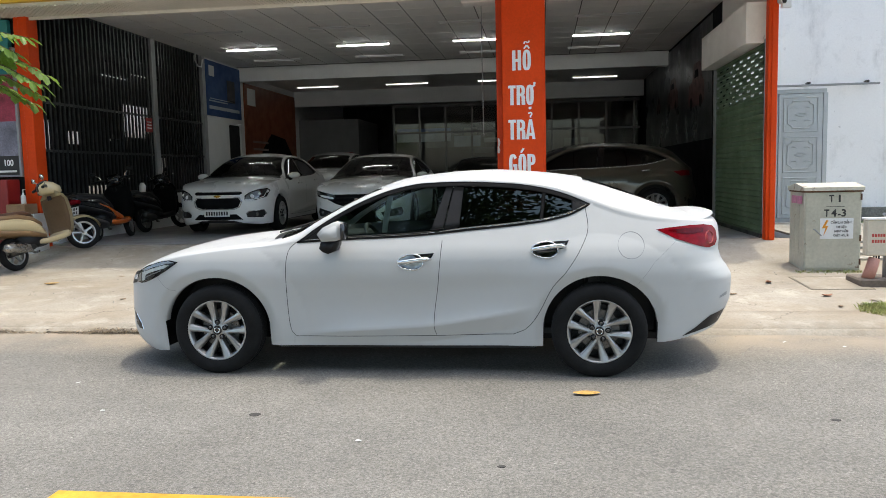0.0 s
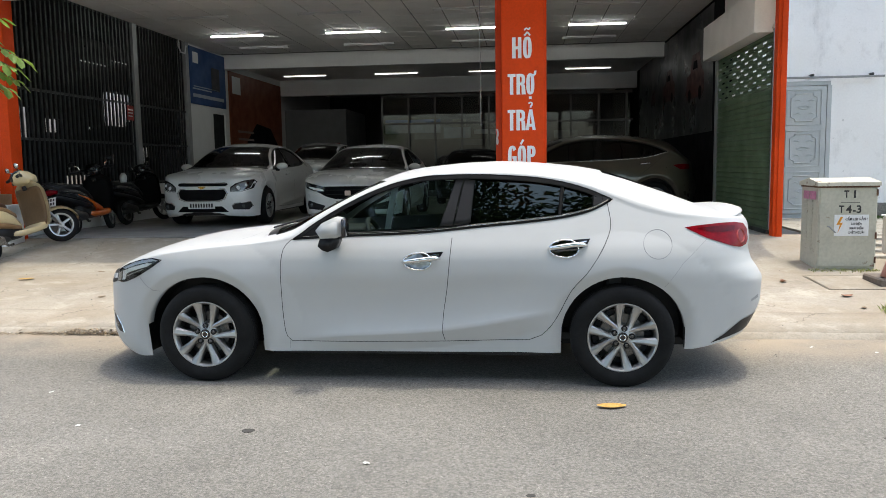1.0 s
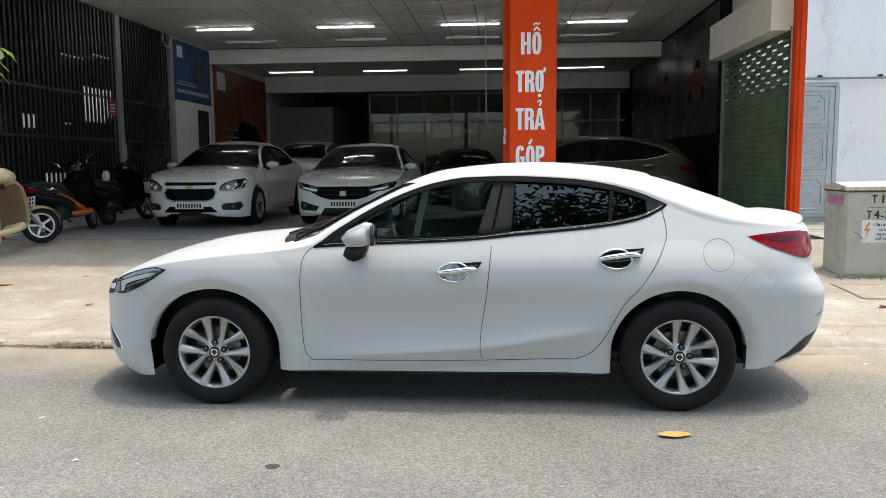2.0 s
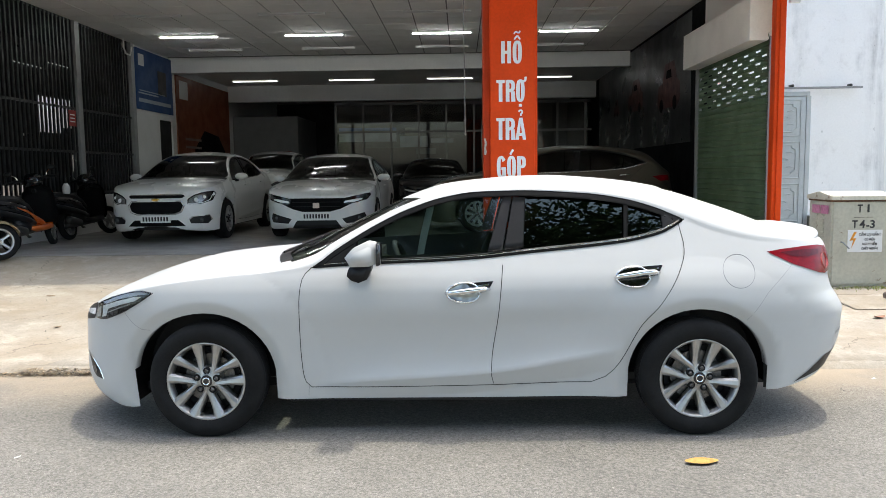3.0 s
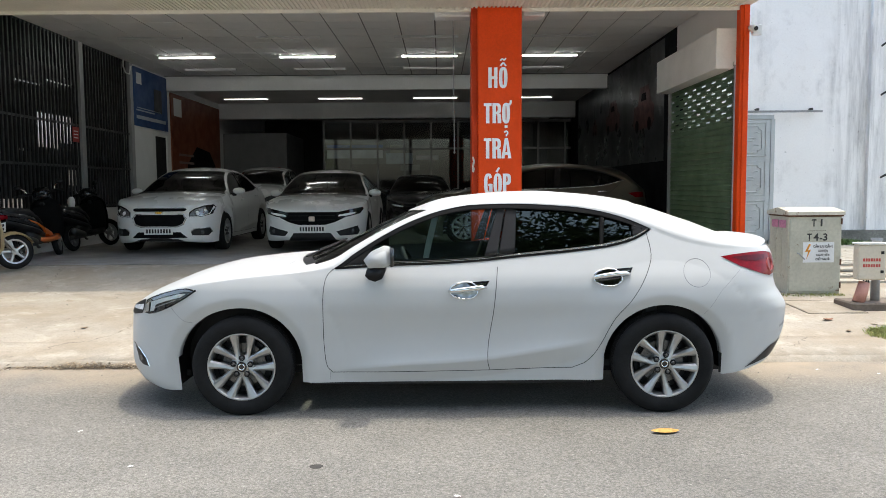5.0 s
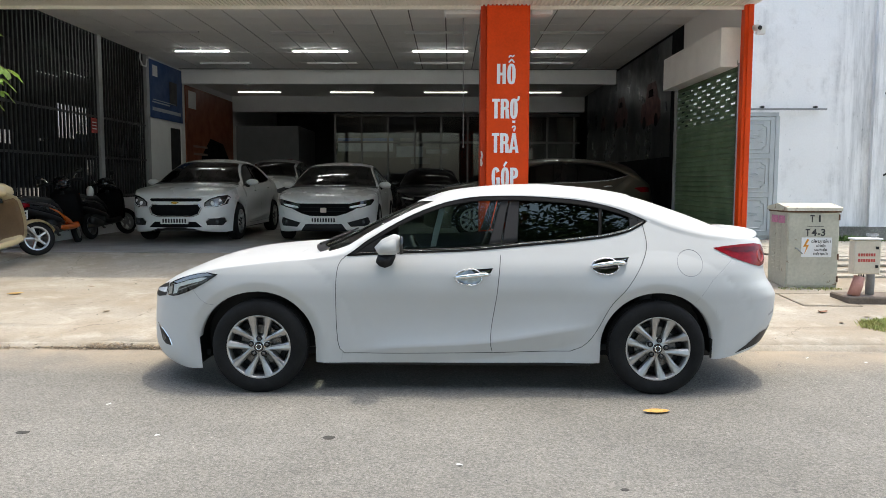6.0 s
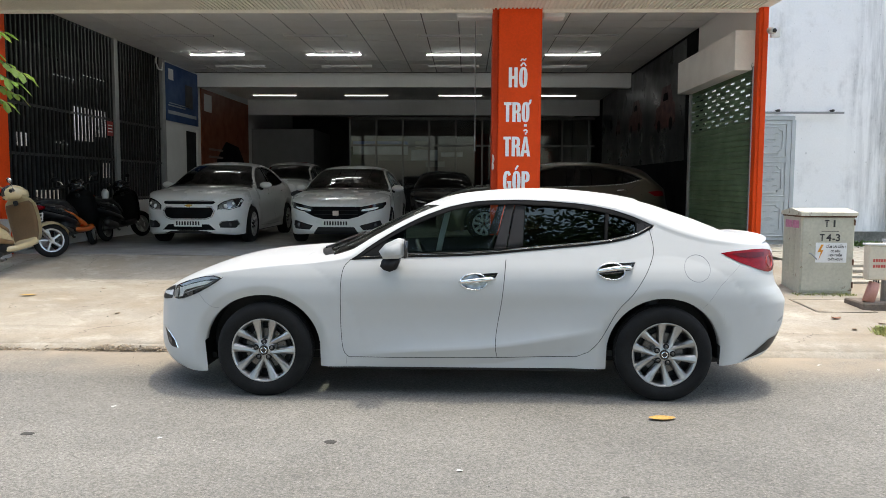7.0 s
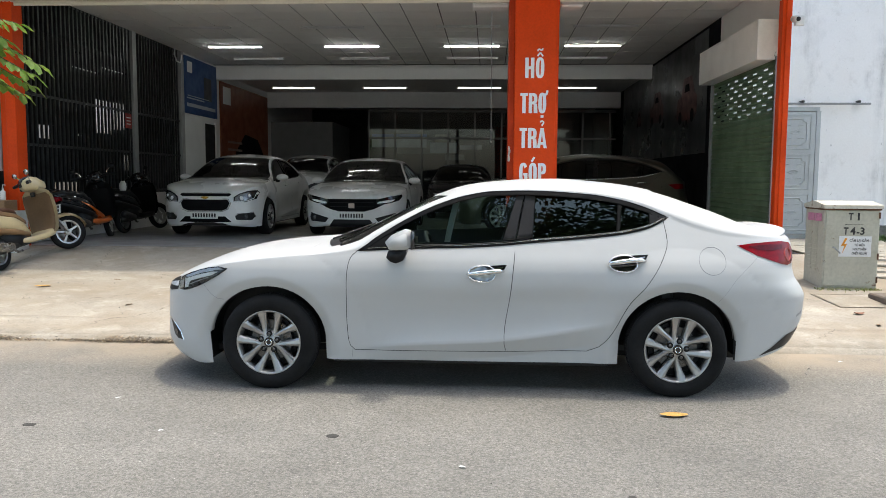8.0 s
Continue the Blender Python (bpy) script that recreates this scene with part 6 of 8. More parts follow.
# left gate of upright bars on a low wall
GX = LX
low = boxed("wall_low", GX - 0.08, GX + 0.06, 11.3, 17.6, 0.3, 1.07, WALLWHITE)
tagged(low, "low white wall under the bar gate", "wall", kind="structure")
GATEBAR = pm("grey-black gate steel", (0.032, 0.034, 0.038), 0.5, var=0.25, scale=5, spots=0.3)
grille = thing("bar_gate", "tall dark steel bar gate with grey posts on a low wall", "gate", kind="structure")
y = 11.4
while y < 17.55:
    if not (15.12 < y < 15.34):
        boxed("bar", GX - 0.014, GX + 0.014, y, y + 0.04, 1.07, 4.3, GATEBAR, grille)
    y += 0.128
for z in (1.1, 1.85, 2.62):
    boxed("crossbar", GX - 0.015, GX + 0.012, 11.3, 17.6, z, z + 0.04, BARDARK, grille)
for y in (15.14, 17.52):
    boxed("post", GX - 0.06, GX + 0.06, y, y + 0.16, 1.0, 4.3, STEELGREY, grille)
tagged(boxed("gate_notice", GX + 0.024, GX + 0.03, 14.83, 15.08, 2.32, 2.6, pm("red notice", (0.4, 0.05, 0.045), 0.5, var=0.1)), "small red notice plate on the bar gate", "notice")
bm = bmesh.new()
for z in (2.39, 2.45, 2.51):
    box(bm, GX + 0.03, GX + 0.032, 14.87, 15.04, z, z + 0.02)
part("notice_bars", bm, WHITELETTER, bpy.data.objects["gate_notice"])
# the yard behind the gate: an added shell, its darkness painted near-black, roofed against daylight
for nm, a in (("added_yard_roof", (-10.7, GX - 0.1, 11.2, 27, 4.45, 4.6)), ("yard_floor", (-10.7, GX - 0.1, 11.2, 27, 0.0, 0.36)), ("yard_end", (-13.5, GX - 0.2, 26.8, 27, 0, 4.5))):
    tagged(boxed(nm, *a, DARK), "added yard shell behind the bar gate, painted near-black as shade", "yard", kind="structure")
bm = bmesh.new()
# Openings placed to give bright glimpses between the bars
HOLES = [(15.45, 15.85, 2.05, 2.7), (16.3, 17.0, 2.2, 2.5), (17.8, 19.2, 3.88, 3.95), (19.2, 20.7, 4.05, 4.12), (17.95, 18.15, 4.23, 4.28), (20.1, 20.45, 4.22, 4.27), (18.7, 20.0, 2.45, 3.29), (20.0, 20.7, 2.6, 3.3), (20.05, 20.2, 2.2, 2.9),
         (20.1, 21.1, 1.55, 1.95), (17.87, 18.4, 2.33, 2.39), (21.7, 24.1, 3.3, 3.4), (21.7, 24.2, 2.25, 2.34), (21.6, 24.1, 1.1, 1.9), (16.9, 18.2, 1.0, 1.25), (22.6, 23.4, 2.6, 3.0)]
ys = sorted({11.2, 27.0} | {v for q in HOLES for v in q[:2]})
for ya, yb in zip(ys, ys[1:]):
    z = 0.0
    for q in sorted((q for q in HOLES if q[0] <= ya and q[1] >= yb), key=lambda q: q[2]):
        if q[2] > z:
            box(bm, -10.6, -10.45, ya, yb, z, q[2])
        z = max(z, q[3])
    box(bm, -10.6, -10.45, ya, yb, z, 4.5)
tagged(mesh_ob("yard_wall", bm, DARK), "added near-black yard wall with openings for bright glimpses", "wall", kind="structure")
# Added daylit backing that fills the openings with brightness
tagged(boxed("wall_beyond", -13.5, -13.3, 8, 34, 0, 6.0, pm("pale wall beyond", (0.62, 0.6, 0.56), 0.9, var=0.3, scale=0.8)), "added pale wall that shows bright through the yard openings", "wall", kind="structure")
# front of the neighbour to the left: near-black, also keeps light from the yard, with poster
tagged(boxed("wall_left_front", -13.4, -7.87, 11.1, 11.25, 0, 4.5, DARK), "near-black shop front beside the gate, closing off the yard", "wall", kind="structure")
poster = thing("poster_board", "framed poster in pink, grey and black with white text", "poster", pose(-9.4, 11.04, 0))
boxed("frame", 0.0, 1.53, -0.02, 0.06, 1.46, 3.4, STEELGREY, poster, 0.006)
boxed("field", 0.03, 1.5, -0.024, -0.02, 2.3, 3.38, pm("pink print", (0.42, 0.03, 0.08), 0.4, var=0.3, scale=5), poster)
boxed("field", 0.03, 1.5, -0.024, -0.02, 1.78, 2.3, pm("grey print", (0.28, 0.27, 0.36), 0.4, var=0.3, scale=4), poster)
boxed("field", 0.03, 1.5, -0.024, -0.02, 1.49, 1.78, INK, poster)
lettering("number", "100", 0.13, WHITELETTER, pose(1.33, -0.026, 1.67, 90, 0, 0), poster, 0.85, 0.004, 0.001, "CENTER")
boxed("address_bar", 0.75, 1.46, -0.027, -0.0245, 1.53, 1.56, WHITELETTER, poster)
tagged(boxed("sign_teal", -9.4, -7.92, 11.0, 11.08, 3.0, 3.8, pm("teal sign sheet", (0.02, 0.22, 0.24), 0.5, var=0.1)), "teal side sign board beside the column", "sign board")

# banners and boards on the left wall
blue = thing("wall_banner", "dark blue wall banner with white print", "banner", pose(LX, 17.8, 0))
boxed("sheet", 0.0, 0.03, 0.0, 2.1, 2.86, 4.16, BLUESIGN, blue)
for y0, y1, z0, z1 in ((0.1, 1.95, 3.02, 3.1), (0.1, 1.2, 3.2, 3.23), (0.15, 1.6, 3.26, 3.28)):
    boxed("print_bar", 0.031, 0.034, y0, y1, z0, z1, pm("dull white print", (0.45, 0.5, 0.55), 0.5, var=0.05), blue)
boxed("badge", 0.031, 0.034, 0.15, 0.45, 3.8, 4.05, WALLWHITE, blue)
boxed("dark_figure", 0.031, 0.034, 1.2, 1.7, 3.25, 3.8, INK, blue)
ora = thing("wall_banner", "orange wall banner with dark print in the rear bay", "banner", pose(LX, 20.15, 0))
boxed("sheet", 0.0, 0.03, 0.0, 4.3, 0.9, 3.86, pm("dim orange print", (0.22, 0.05, 0.014), 0.5, var=0.15), ora)
boxed("badge", 0.031, 0.034, 0.2, 0.8, 3.3, 3.75, WALLWHITE, ora)
bm = bmesh.new()
prism(bm, [(0.9, 1.3), (3.9, 1.2), (4.0, 1.9), (3.2, 2.5), (2.0, 2.6), (1.2, 2.1)], 0.031, 0.034, Matrix(((0, 0, 1, 0), (1, 0, 0, 0), (0, 1, 0, 0), (0, 0, 0, 1))))
part("dark_print", bm, DARKWALL, ora)
for k in range(5):
    boxed("print_bar", 0.035, 0.037, 0.5, 1.7, 1.5 + 0.2 * k, 1.56 + 0.2 * k, pm("grey print", (0.25, 0.2, 0.18), 0.5, var=0.05), ora)
door = thing("side_doorway", "doorway on the white side wall, its shade a near-black sheet", "door", pose(LX, 19.1, 0), kind="structure")
# Flat near-black sheet paints the shade inside the doorway
boxed("opening", 0.0, 0.012, 0.0, 0.65, FLOOR, 2.7, DARK, door)
boxed("jamb", 0.0, 0.05, 0.65, 0.72, FLOOR, 2.75, WALLWHITE, door)
# conduit and loop at the corner post
cab = thing("cable_loop", "white cable loop hanging from the ceiling edge", "cable")
bm = bmesh.new()
tube(bm, [(LX + 0.08, 17.15, 4.2), (LX + 0.09, 17.1, 4.05), (LX + 0.1, 17.2, 3.92), (LX + 0.1, 17.4, 3.92), (LX + 0.09, 17.5, 4.1)], 0.016, 6)
part("loop", bm, WALLWHITE, cab)

# mural on the right wall
mural = thing("wall_mural", "dark printed wall panel with red vehicles", "mural", pose(RX - 0.012, 14.9, 0))
boxed("sheet", 0.0, 0.012, 0.0, 9.0, 1.9, 4.15, pm("glossy dark print", (0.012, 0.014, 0.018), 0.32, var=0.35, scale=1.5, spec=0.35), mural)
REDP = pm("dim red print", (0.1, 0.014, 0.01), 0.5, var=0.45, scale=5)
for y0, z0, w, h in ((0.7, 2.6, 1.6, 0.85), (3.6, 2.75, 1.5, 0.7), (6.2, 2.8, 0.6, 0.4)):
    bm = bmesh.new()
    MY = Matrix(((0, 0, 1, 0), (1, 0, 0, 0), (0, 1, 0, 0), (0, 0, 0, 1)))
    prism(bm, [(y0, z0 + 0.1 * h), (y0 + 0.1 * w, z0), (y0 + 0.9 * w, z0), (y0 + w, z0 + 0.15 * h), (y0 + 0.95 * w, z0 + 0.55 * h), (y0 + 0.75 * w, z0 + 0.6 * h), (y0 + 0.65 * w, z0 + h), (y0 + 0.25 * w, z0 + h), (y0 + 0.12 * w, z0 + 0.6 * h), (y0, z0 + 0.5 * h)], -0.004, -0.001, MY)
    part("red_print", bm, REDP, mural)
    bm = bmesh.new()
    prism(bm, [(y0 + 0.34 * w, z0 + 0.66 * h), (y0 + 0.6 * w, z0 + 0.66 * h), (y0 + 0.55 * w, z0 + 0.84 * h), (y0 + 0.38 * w, z0 + 0.84 * h)], -0.007, -0.0045, MY)
    part("dark_print", bm, DARKWALL, mural)
    for q in (0.2, 0.8):
        bm = bmesh.new()
        prism(bm, [(y0 + q * w + 0.16 * h * math.cos(a), z0 + 0.08 * h + 0.16 * h * math.sin(a)) for a in (2 * math.pi * k / 14 for k in range(14))], -0.007, -0.0045, MY)
        part("dark_print", bm, DARKWALL, mural)

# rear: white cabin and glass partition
# White boards given dark grey, so the bay's dimness sits in the colour
DIMWHITE = pm("white board painted dim", (0.17, 0.174, 0.18), 0.8, var=0.06)
cabin = thing("white_partition", "white partition box painted dim grey in the rear bay", "partition", pose(-7.83, 24.85, FLOOR), kind="structure")
boxed("front", 0.0, 1.98, 0.0, 0.08, 0.0, 2.78, DIMWHITE, cabin)
boxed("flank", 1.9, 1.98, 0.08, 3.0, 0.0, 2.78, DIMWHITE, cabin)
tagged(boxed("red_sign", -6.5, -6.05, 24.8, 24.84, 1.75, 2.1, pm("dull red board", (0.22, 0.02, 0.02), 0.5, var=0.2)), "small dull red board on the white partition", "board")
part_w = thing("glass_partition", "dark framed glass office partition across the rear bay", "partition", kind="structure")
x0, x1, yy = -4.72, 3.05, 24.86
FRAMEDK = pm("dark aluminium frame", (0.12, 0.12, 0.125), 0.4, metal=0.5, var=0.1)
for z0, z1 in ((FLOOR, 0.5), (2.62, 2.68), (3.46, 3.55)):
    boxed("rail", x0, x1, yy, yy + 0.06, z0, z1, FRAMEDK, part_w)
x = x0
while x < x1:
    boxed("mullion", x, x + 0.055, yy - 0.004, yy + 0.064, FLOOR, 3.55, FRAMEDK, part_w)
    bm = bmesh.new()
    surface(bm, [[(x + 0.055, yy + 0.03, 0.5), (min(x + 0.84, x1), yy + 0.03, 0.5)], [(x + 0.055, yy + 0.03, 3.46), (min(x + 0.84, x1), yy + 0.03, 3.46)]])
    part("pane", bm, SHOPGLASS, part_w)
    x += 0.84
# Board colours are halved to put the office's dimness into them
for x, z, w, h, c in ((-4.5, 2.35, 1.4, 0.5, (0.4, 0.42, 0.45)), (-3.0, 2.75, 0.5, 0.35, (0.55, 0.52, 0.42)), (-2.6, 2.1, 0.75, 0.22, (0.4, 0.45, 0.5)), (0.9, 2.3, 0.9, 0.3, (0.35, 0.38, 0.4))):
    tagged(boxed("notice_board", x, x + w, 30.74, 30.8, z, z + h, pm("pale board painted dim", tuple(0.5 * v for v in c), 0.5, var=0.2, scale=3)), "pale notice board on the office rear wall", "board")

# Blue and white bands paint the bright street's reflection on the office glass
for x, z, w, h, c in ((-4.6, 2.62, 1.75, 0.16, (0.05, 0.12, 0.4)), (-4.6, 2.36, 1.75, 0.26, (0.85, 0.88, 0.92)), (-2.75, 2.18, 0.85, 0.34, (0.6, 0.68, 0.75)), (-1.8, 2.3, 0.7, 0.14, (0.7, 0.72, 0.75))):
    boxed("reflection_band", x, x + w, yy + 0.032, yy + 0.036, z, z + h, pm("painted street reflection", c, 0.5, var=0.15, scale=4), part_w, 0, "blue and white bands painted as street reflections on the office glass")

# ---- motor scooters ----


def hull(bm, st, power=2.6, seg=16, m=None):
    """A closed body through stations (x, middle height, half height, half width[, y])."""
    m = m or Matrix.Identity(4)
    rings = []
    for q in st:
        x, zc, hh, hw = q[:4]
        yc = q[4] if len(q) > 4 else 0.0
        ring = []
        for k in range(seg):
            a = 2 * math.pi * k / seg
            c, s = math.cos(a), math.sin(a)
            ring.append(bm.verts.new(m @ Vector((x, yc + hw * math.copysign(abs(c) ** (2 / power), c), zc + hh * math.copysign(abs(s) ** (2 / power), s)))))
        rings.append(ring)
    for a, b in zip(rings, rings[1:]):
        for k in range(seg):
            bm.faces.new((a[k], a[(k + 1) % seg], b[(k + 1) % seg], b[k]))
    bm.faces.new(rings[0][::-1])
    bm.faces.new(rings[-1])
    bmesh.ops.recalc_face_normals(bm, faces=bm.faces[:])


def bike_wheel(parent, x, r, w, alloy):
    hold = new("wheel")
    hold.parent = parent
    hold.matrix_basis = pose(x, 0, r, 90, 0, 0)
    bm = bmesh.new()
    lathe(bm, [(r * 0.68, -w * 0.4), (r * 0.8, -w * 0.5), (r * 0.93, -w * 0.42), (r, -w * 0.15), (r, w * 0.15), (r * 0.93, w * 0.42), (r * 0.8, w * 0.5), (r * 0.68, w * 0.4)], 36)
    part("tyre", bm, RUBBER, hold, smooth=True)
    bm = bmesh.new()
    lathe(bm, [(r * 0.7, -w * 0.42), (r * 0.62, -w * 0.38), (r * 0.6, 0), (r * 0.62, w * 0.38), (r * 0.7, w * 0.42)], 36)
    lathe(bm, [(0.0, -0.05), (0.04, -0.045), (0.045, 0.0), (0.04, 0.045), (0.0, 0.05)], 16)
    for k in range(5):
        mm = pose(0, 0, 0, 0, 0, 72 * k + 20)
        box(bm, 0.03, r * 0.63, -0.017, 0.017, -0.02, 0.02, 0.006, mm)
    part("rim", bm, alloy, hold)
    return hold


def scooter(label, m, skin, skin2, seatm, group, lean=-12, trim=None, steer=-20, pipe=None):
    front = trim or skin
    trim = trim or skin2
    ST = pose(1.02, 0, 0) @ pose(0, 0, 0, 0, 0, steer) @ pose(-1.02, 0, 0)
    sc = thing("scooter", label, "scooter", m @ pose(0, 0, 0, lean, 0, 0), group)
    bike_wheel(sc, 0.0, 0.225, 0.1, ALLOY)
    fw = bike_wheel(sc, 1.25, 0.24, 0.09, ALLOY)
    fw.matrix_basis = ST @ fw.matrix_basis
    turned = []
    bm = bmesh.new()
    hull(bm, [(-0.42, 0.71, 0.03, 0.05), (-0.36, 0.69, 0.07, 0.10), (-0.2, 0.655, 0.10, 0.155), (0.05, 0.61, 0.125, 0.185), (0.3, 0.55, 0.13, 0.185), (0.46, 0.46, 0.13, 0.16), (0.56, 0.38, 0.08, 0.12)])
    part("side_panel", bm, skin, sc, smooth=True)
    bm = bmesh.new()
    hull(bm, [(-0.34, 0.60, 0.03, 0.10), (-0.15, 0.53, 0.05, 0.165), (0.1, 0.475, 0.05, 0.188), (0.35, 0.41, 0.05, 0.185), (0.52, 0.36, 0.04, 0.15)])
    part("lower_panel", bm, skin2, sc, smooth=True)
    bm = bmesh.new()
    hull(bm, [(-0.40, 0.765, 0.012, 0.05), (-0.33, 0.775, 0.035, 0.10), (-0.12, 0.765, 0.045, 0.135), (0.1, 0.735, 0.045, 0.14), (0.3, 0.725, 0.045, 0.13), (0.43, 0.69, 0.035, 0.10), (0.48, 0.66, 0.015, 0.07)])
    part("seat", bm, seatm, sc, smooth=True)
    bm = bmesh.new()
    for sd in (-1, 1):
        hull(bm, [(-0.4, 0.735, 0.018, 0.012, sd * 0.075), (-0.15, 0.73, 0.028, 0.014, sd * 0.142), (0.12, 0.7, 0.03, 0.014, sd * 0.168), (0.36, 0.62, 0.03, 0.014, sd * 0.165), (0.5, 0.52, 0.03, 0.012, sd * 0.142)])
    part("side_trim", bm, skin2, sc, smooth=True)
    bm = bmesh.new()
    hull(bm, [(0.1, 0.38, 0.1, 0.12), (0.35, 0.34, 0.12, 0.14), (0.55, 0.3, 0.08, 0.12)])
    part("lower_cover", bm, BLACKPL, sc, smooth=True)
    bm = bmesh.new()
    hull(bm, [(0.36, 0.30, 0.04, 0.13), (0.55, 0.275, 0.042, 0.165), (0.78, 0.275, 0.045, 0.185), (0.92, 0.30, 0.055, 0.185), (1.0, 0.36, 0.05, 0.15)], 4.0)
    part("floorboard", bm, front if front is not BLACKGL else BLACKPL, sc, smooth=True)
    # leg shield: inner and outer faces
    prof = [(0.30, 0.93, 0.2), (0.40, 0.97, 0.225), (0.54, 1.0, 0.238), (0.68, 1.01, 0.242), (0.8, 1.01, 0.238), (0.85, 0.998, 0.2)]
    bm = bmesh.new()
    surface(bm, [[(x - 0.028 - 0.02 * (1 - abs(q)), q * w * 0.94, z) for q in (-1, -0.7, -0.35, 0, 0.35, 0.7, 1)] for z, x, w in prof])
    bmesh.ops.solidify(bm, geom=bm.faces[:], thickness=0.012)
    part("inner_shield", bm, skin2, sc, smooth=True)
    bm = bmesh.new()
    surface(bm, [[(x + 0.02 + d * (1 - q * q), q * w, z) for q in (-1, -0.8, -0.5, 0, 0.5, 0.8, 1)] for (z, x, w), d in zip(prof, (0.05, 0.09, 0.12, 0.13, 0.12, 0.08))])
    bmesh.ops.solidify(bm, geom=bm.faces[:], thickness=0.014)
    part("front_shield", bm, trim if trim is not skin2 else skin, sc, smooth=True)
    bm = bmesh.new()
    surface(bm, [[(1.25 + 0.275 * math.cos(radians(a)), q, 0.24 + 0.275 * math.sin(radians(a)) - 0.05 * (abs(q) / 0.075) ** 2) for q in (-0.075, -0.05, 0, 0.05, 0.075)] for a in range(10, 176, 15)])
    bmesh.ops.solidify(bm, geom=bm.faces[:], thickness=0.008)
    turned.append(part("front_fender", bm, skin, sc, smooth=True))
    bm = bmesh.new()
    for sd in (-1, 1):
        tube(bm, [(1.06, sd * 0.06, 0.62), (1.2, sd * 0.075, 0.36), (1.25, sd * 0.075, 0.24)], 0.017, 8)
    tube(bm, [(0.99, 0, 1.0), (1.08, 0, 0.6)], 0.025, 8)
    turned.append(part("fork", bm, ALLOY, sc))
    bm = bmesh.new()
    hull(bm, [(0.85, 1.0, 0.05, 0.07), (0.88, 1.0, 0.085, 0.115), (0.97, 1.01, 0.105, 0.13), (1.07, 0.98, 0.095, 0.115), (1.15, 0.95, 0.05, 0.07)], 3.0)
    turned.append(part("head_cowl", bm, skin, sc, smooth=True))
    bm = bmesh.new()
    surface(bm, [[(x + 0.006 - 0.02 * (1 - abs(q)), q * w, z) for q in (-1, -0.5, 0, 0.5, 1)] for z, x, w in ((0.29, 0.925, 0.2), (0.34, 0.945, 0.232), (0.45, 0.97, 0.248), (0.6, 0.995, 0.256), (0.76, 1.002, 0.254), (0.86, 0.99, 0.225), (0.92, 0.978, 0.14), (0.97, 0.965, 0.075))])
    bmesh.ops.solidify(bm, geom=bm.faces[:], thickness=0.012)
    part("shield_border", bm, skin2 if trim is not skin2 else front, sc, smooth=True)
    if trim is not skin2:
        bm = bmesh.new()
        hull(bm, [(0.05, 0.6, 0.02, 0.19), (0.3, 0.53, 0.045, 0.192), (0.52, 0.44, 0.055, 0.175), (0.7, 0.36, 0.05, 0.17), (0.78, 0.33, 0.02, 0.14)])
        part("side_stripe", bm, trim, sc, "orange side stripe", True)
    bm = bmesh.new()
    box(bm, 0.842, 0.9, -0.075, 0.06, 0.975, 1.055, 0.012)
    box(bm, 0.85, 0.9, 0.02, 0.085, 0.93, 0.97, 0.01)
    turned.append(part("switch_panel", bm, BLACKPL, sc))
    bm = bmesh.new()
    box(bm, 0.925, 0.96, -0.035, 0.035, 0.82, 0.885, 0.012)
    part("key_panel", bm, BLACKPL, sc)
    bm = bmesh.new()
    hull(bm, [(0.835, 1.02, 0.02, 0.05), (0.87, 1.055, 0.035, 0.09), (0.93, 1.09, 0.03, 0.1), (1.0, 1.105, 0.015, 0.07)])
    turned.append(part("dial", bm, BLACKGL, sc, smooth=True))
    for sd in (-1, 1):
        bm = bmesh.new()
        tube(bm, [(0.97, sd * 0.08, 1.02), (0.94, sd * 0.18, 1.035), (0.9, sd * 0.24, 1.03), (0.86, sd * 0.36, 1.015)], [0.02, 0.02, 0.024, 0.022], 8)
        turned.append(part("handlebar", bm, BLACKPL, sc))
        bm = bmesh.new()
        tube(bm, [(0.94, sd * 0.2, 1.04), (0.93, sd * 0.22, 1.1), (0.90, sd * 0.28, 1.14)], 0.007, 6)
        turned.append(part("mirror_stalk", bm, CHROME, sc))
        bm = bmesh.new()
        hull(bm, [(0.88, 1.16, 0.03, 0.045, sd * 0.31), (0.895, 1.16, 0.042, 0.06, sd * 0.31), (0.92, 1.16, 0.03, 0.045, sd * 0.31)], 2.2)
        turned.append(part("mirror", bm, BLACKPL if skin is BLACKGL else CHROME, sc, smooth=True))
    bm = bmesh.new()
    hull(bm, [(-0.08, 0.25, 0.06, 0.08), (0.08, 0.29, 0.1, 0.11), (0.3, 0.3, 0.1, 0.12), (0.46, 0.3, 0.06, 0.08)])
    tube(bm, [(-0.02, 0.1, 0.25), (0.1, 0.12, 0.45)], 0.03, 8)
    part("engine", bm, STEELDARK, sc, smooth=True)
    bm = bmesh.new()
    tube(bm, [(0.34, -0.1, 0.17), (0.22, -0.14, 0.17), (0.16, -0.16, 0.21), (0.12, -0.165, 0.25), (-0.22, -0.18, 0.32), (-0.26, -0.18, 0.33)], [0.016, 0.016, 0.02, 0.06, 0.065, 0.04], 12)
    part("exhaust", bm, pipe or STEELDARK, sc, smooth=True)
    for q in turned:
        q.matrix_basis = ST @ q.matrix_basis
    bm = bmesh.new()
    surface(bm, [[(-0.16 - 0.05 * k, q, 0.56 - 0.065 * k) for q in (-0.08, -0.04, 0.04, 0.08)] for k in range(6)])
    bmesh.ops.solidify(bm, geom=bm.faces[:], thickness=0.008)
    part("rear_fender", bm, BLACKPL, sc)
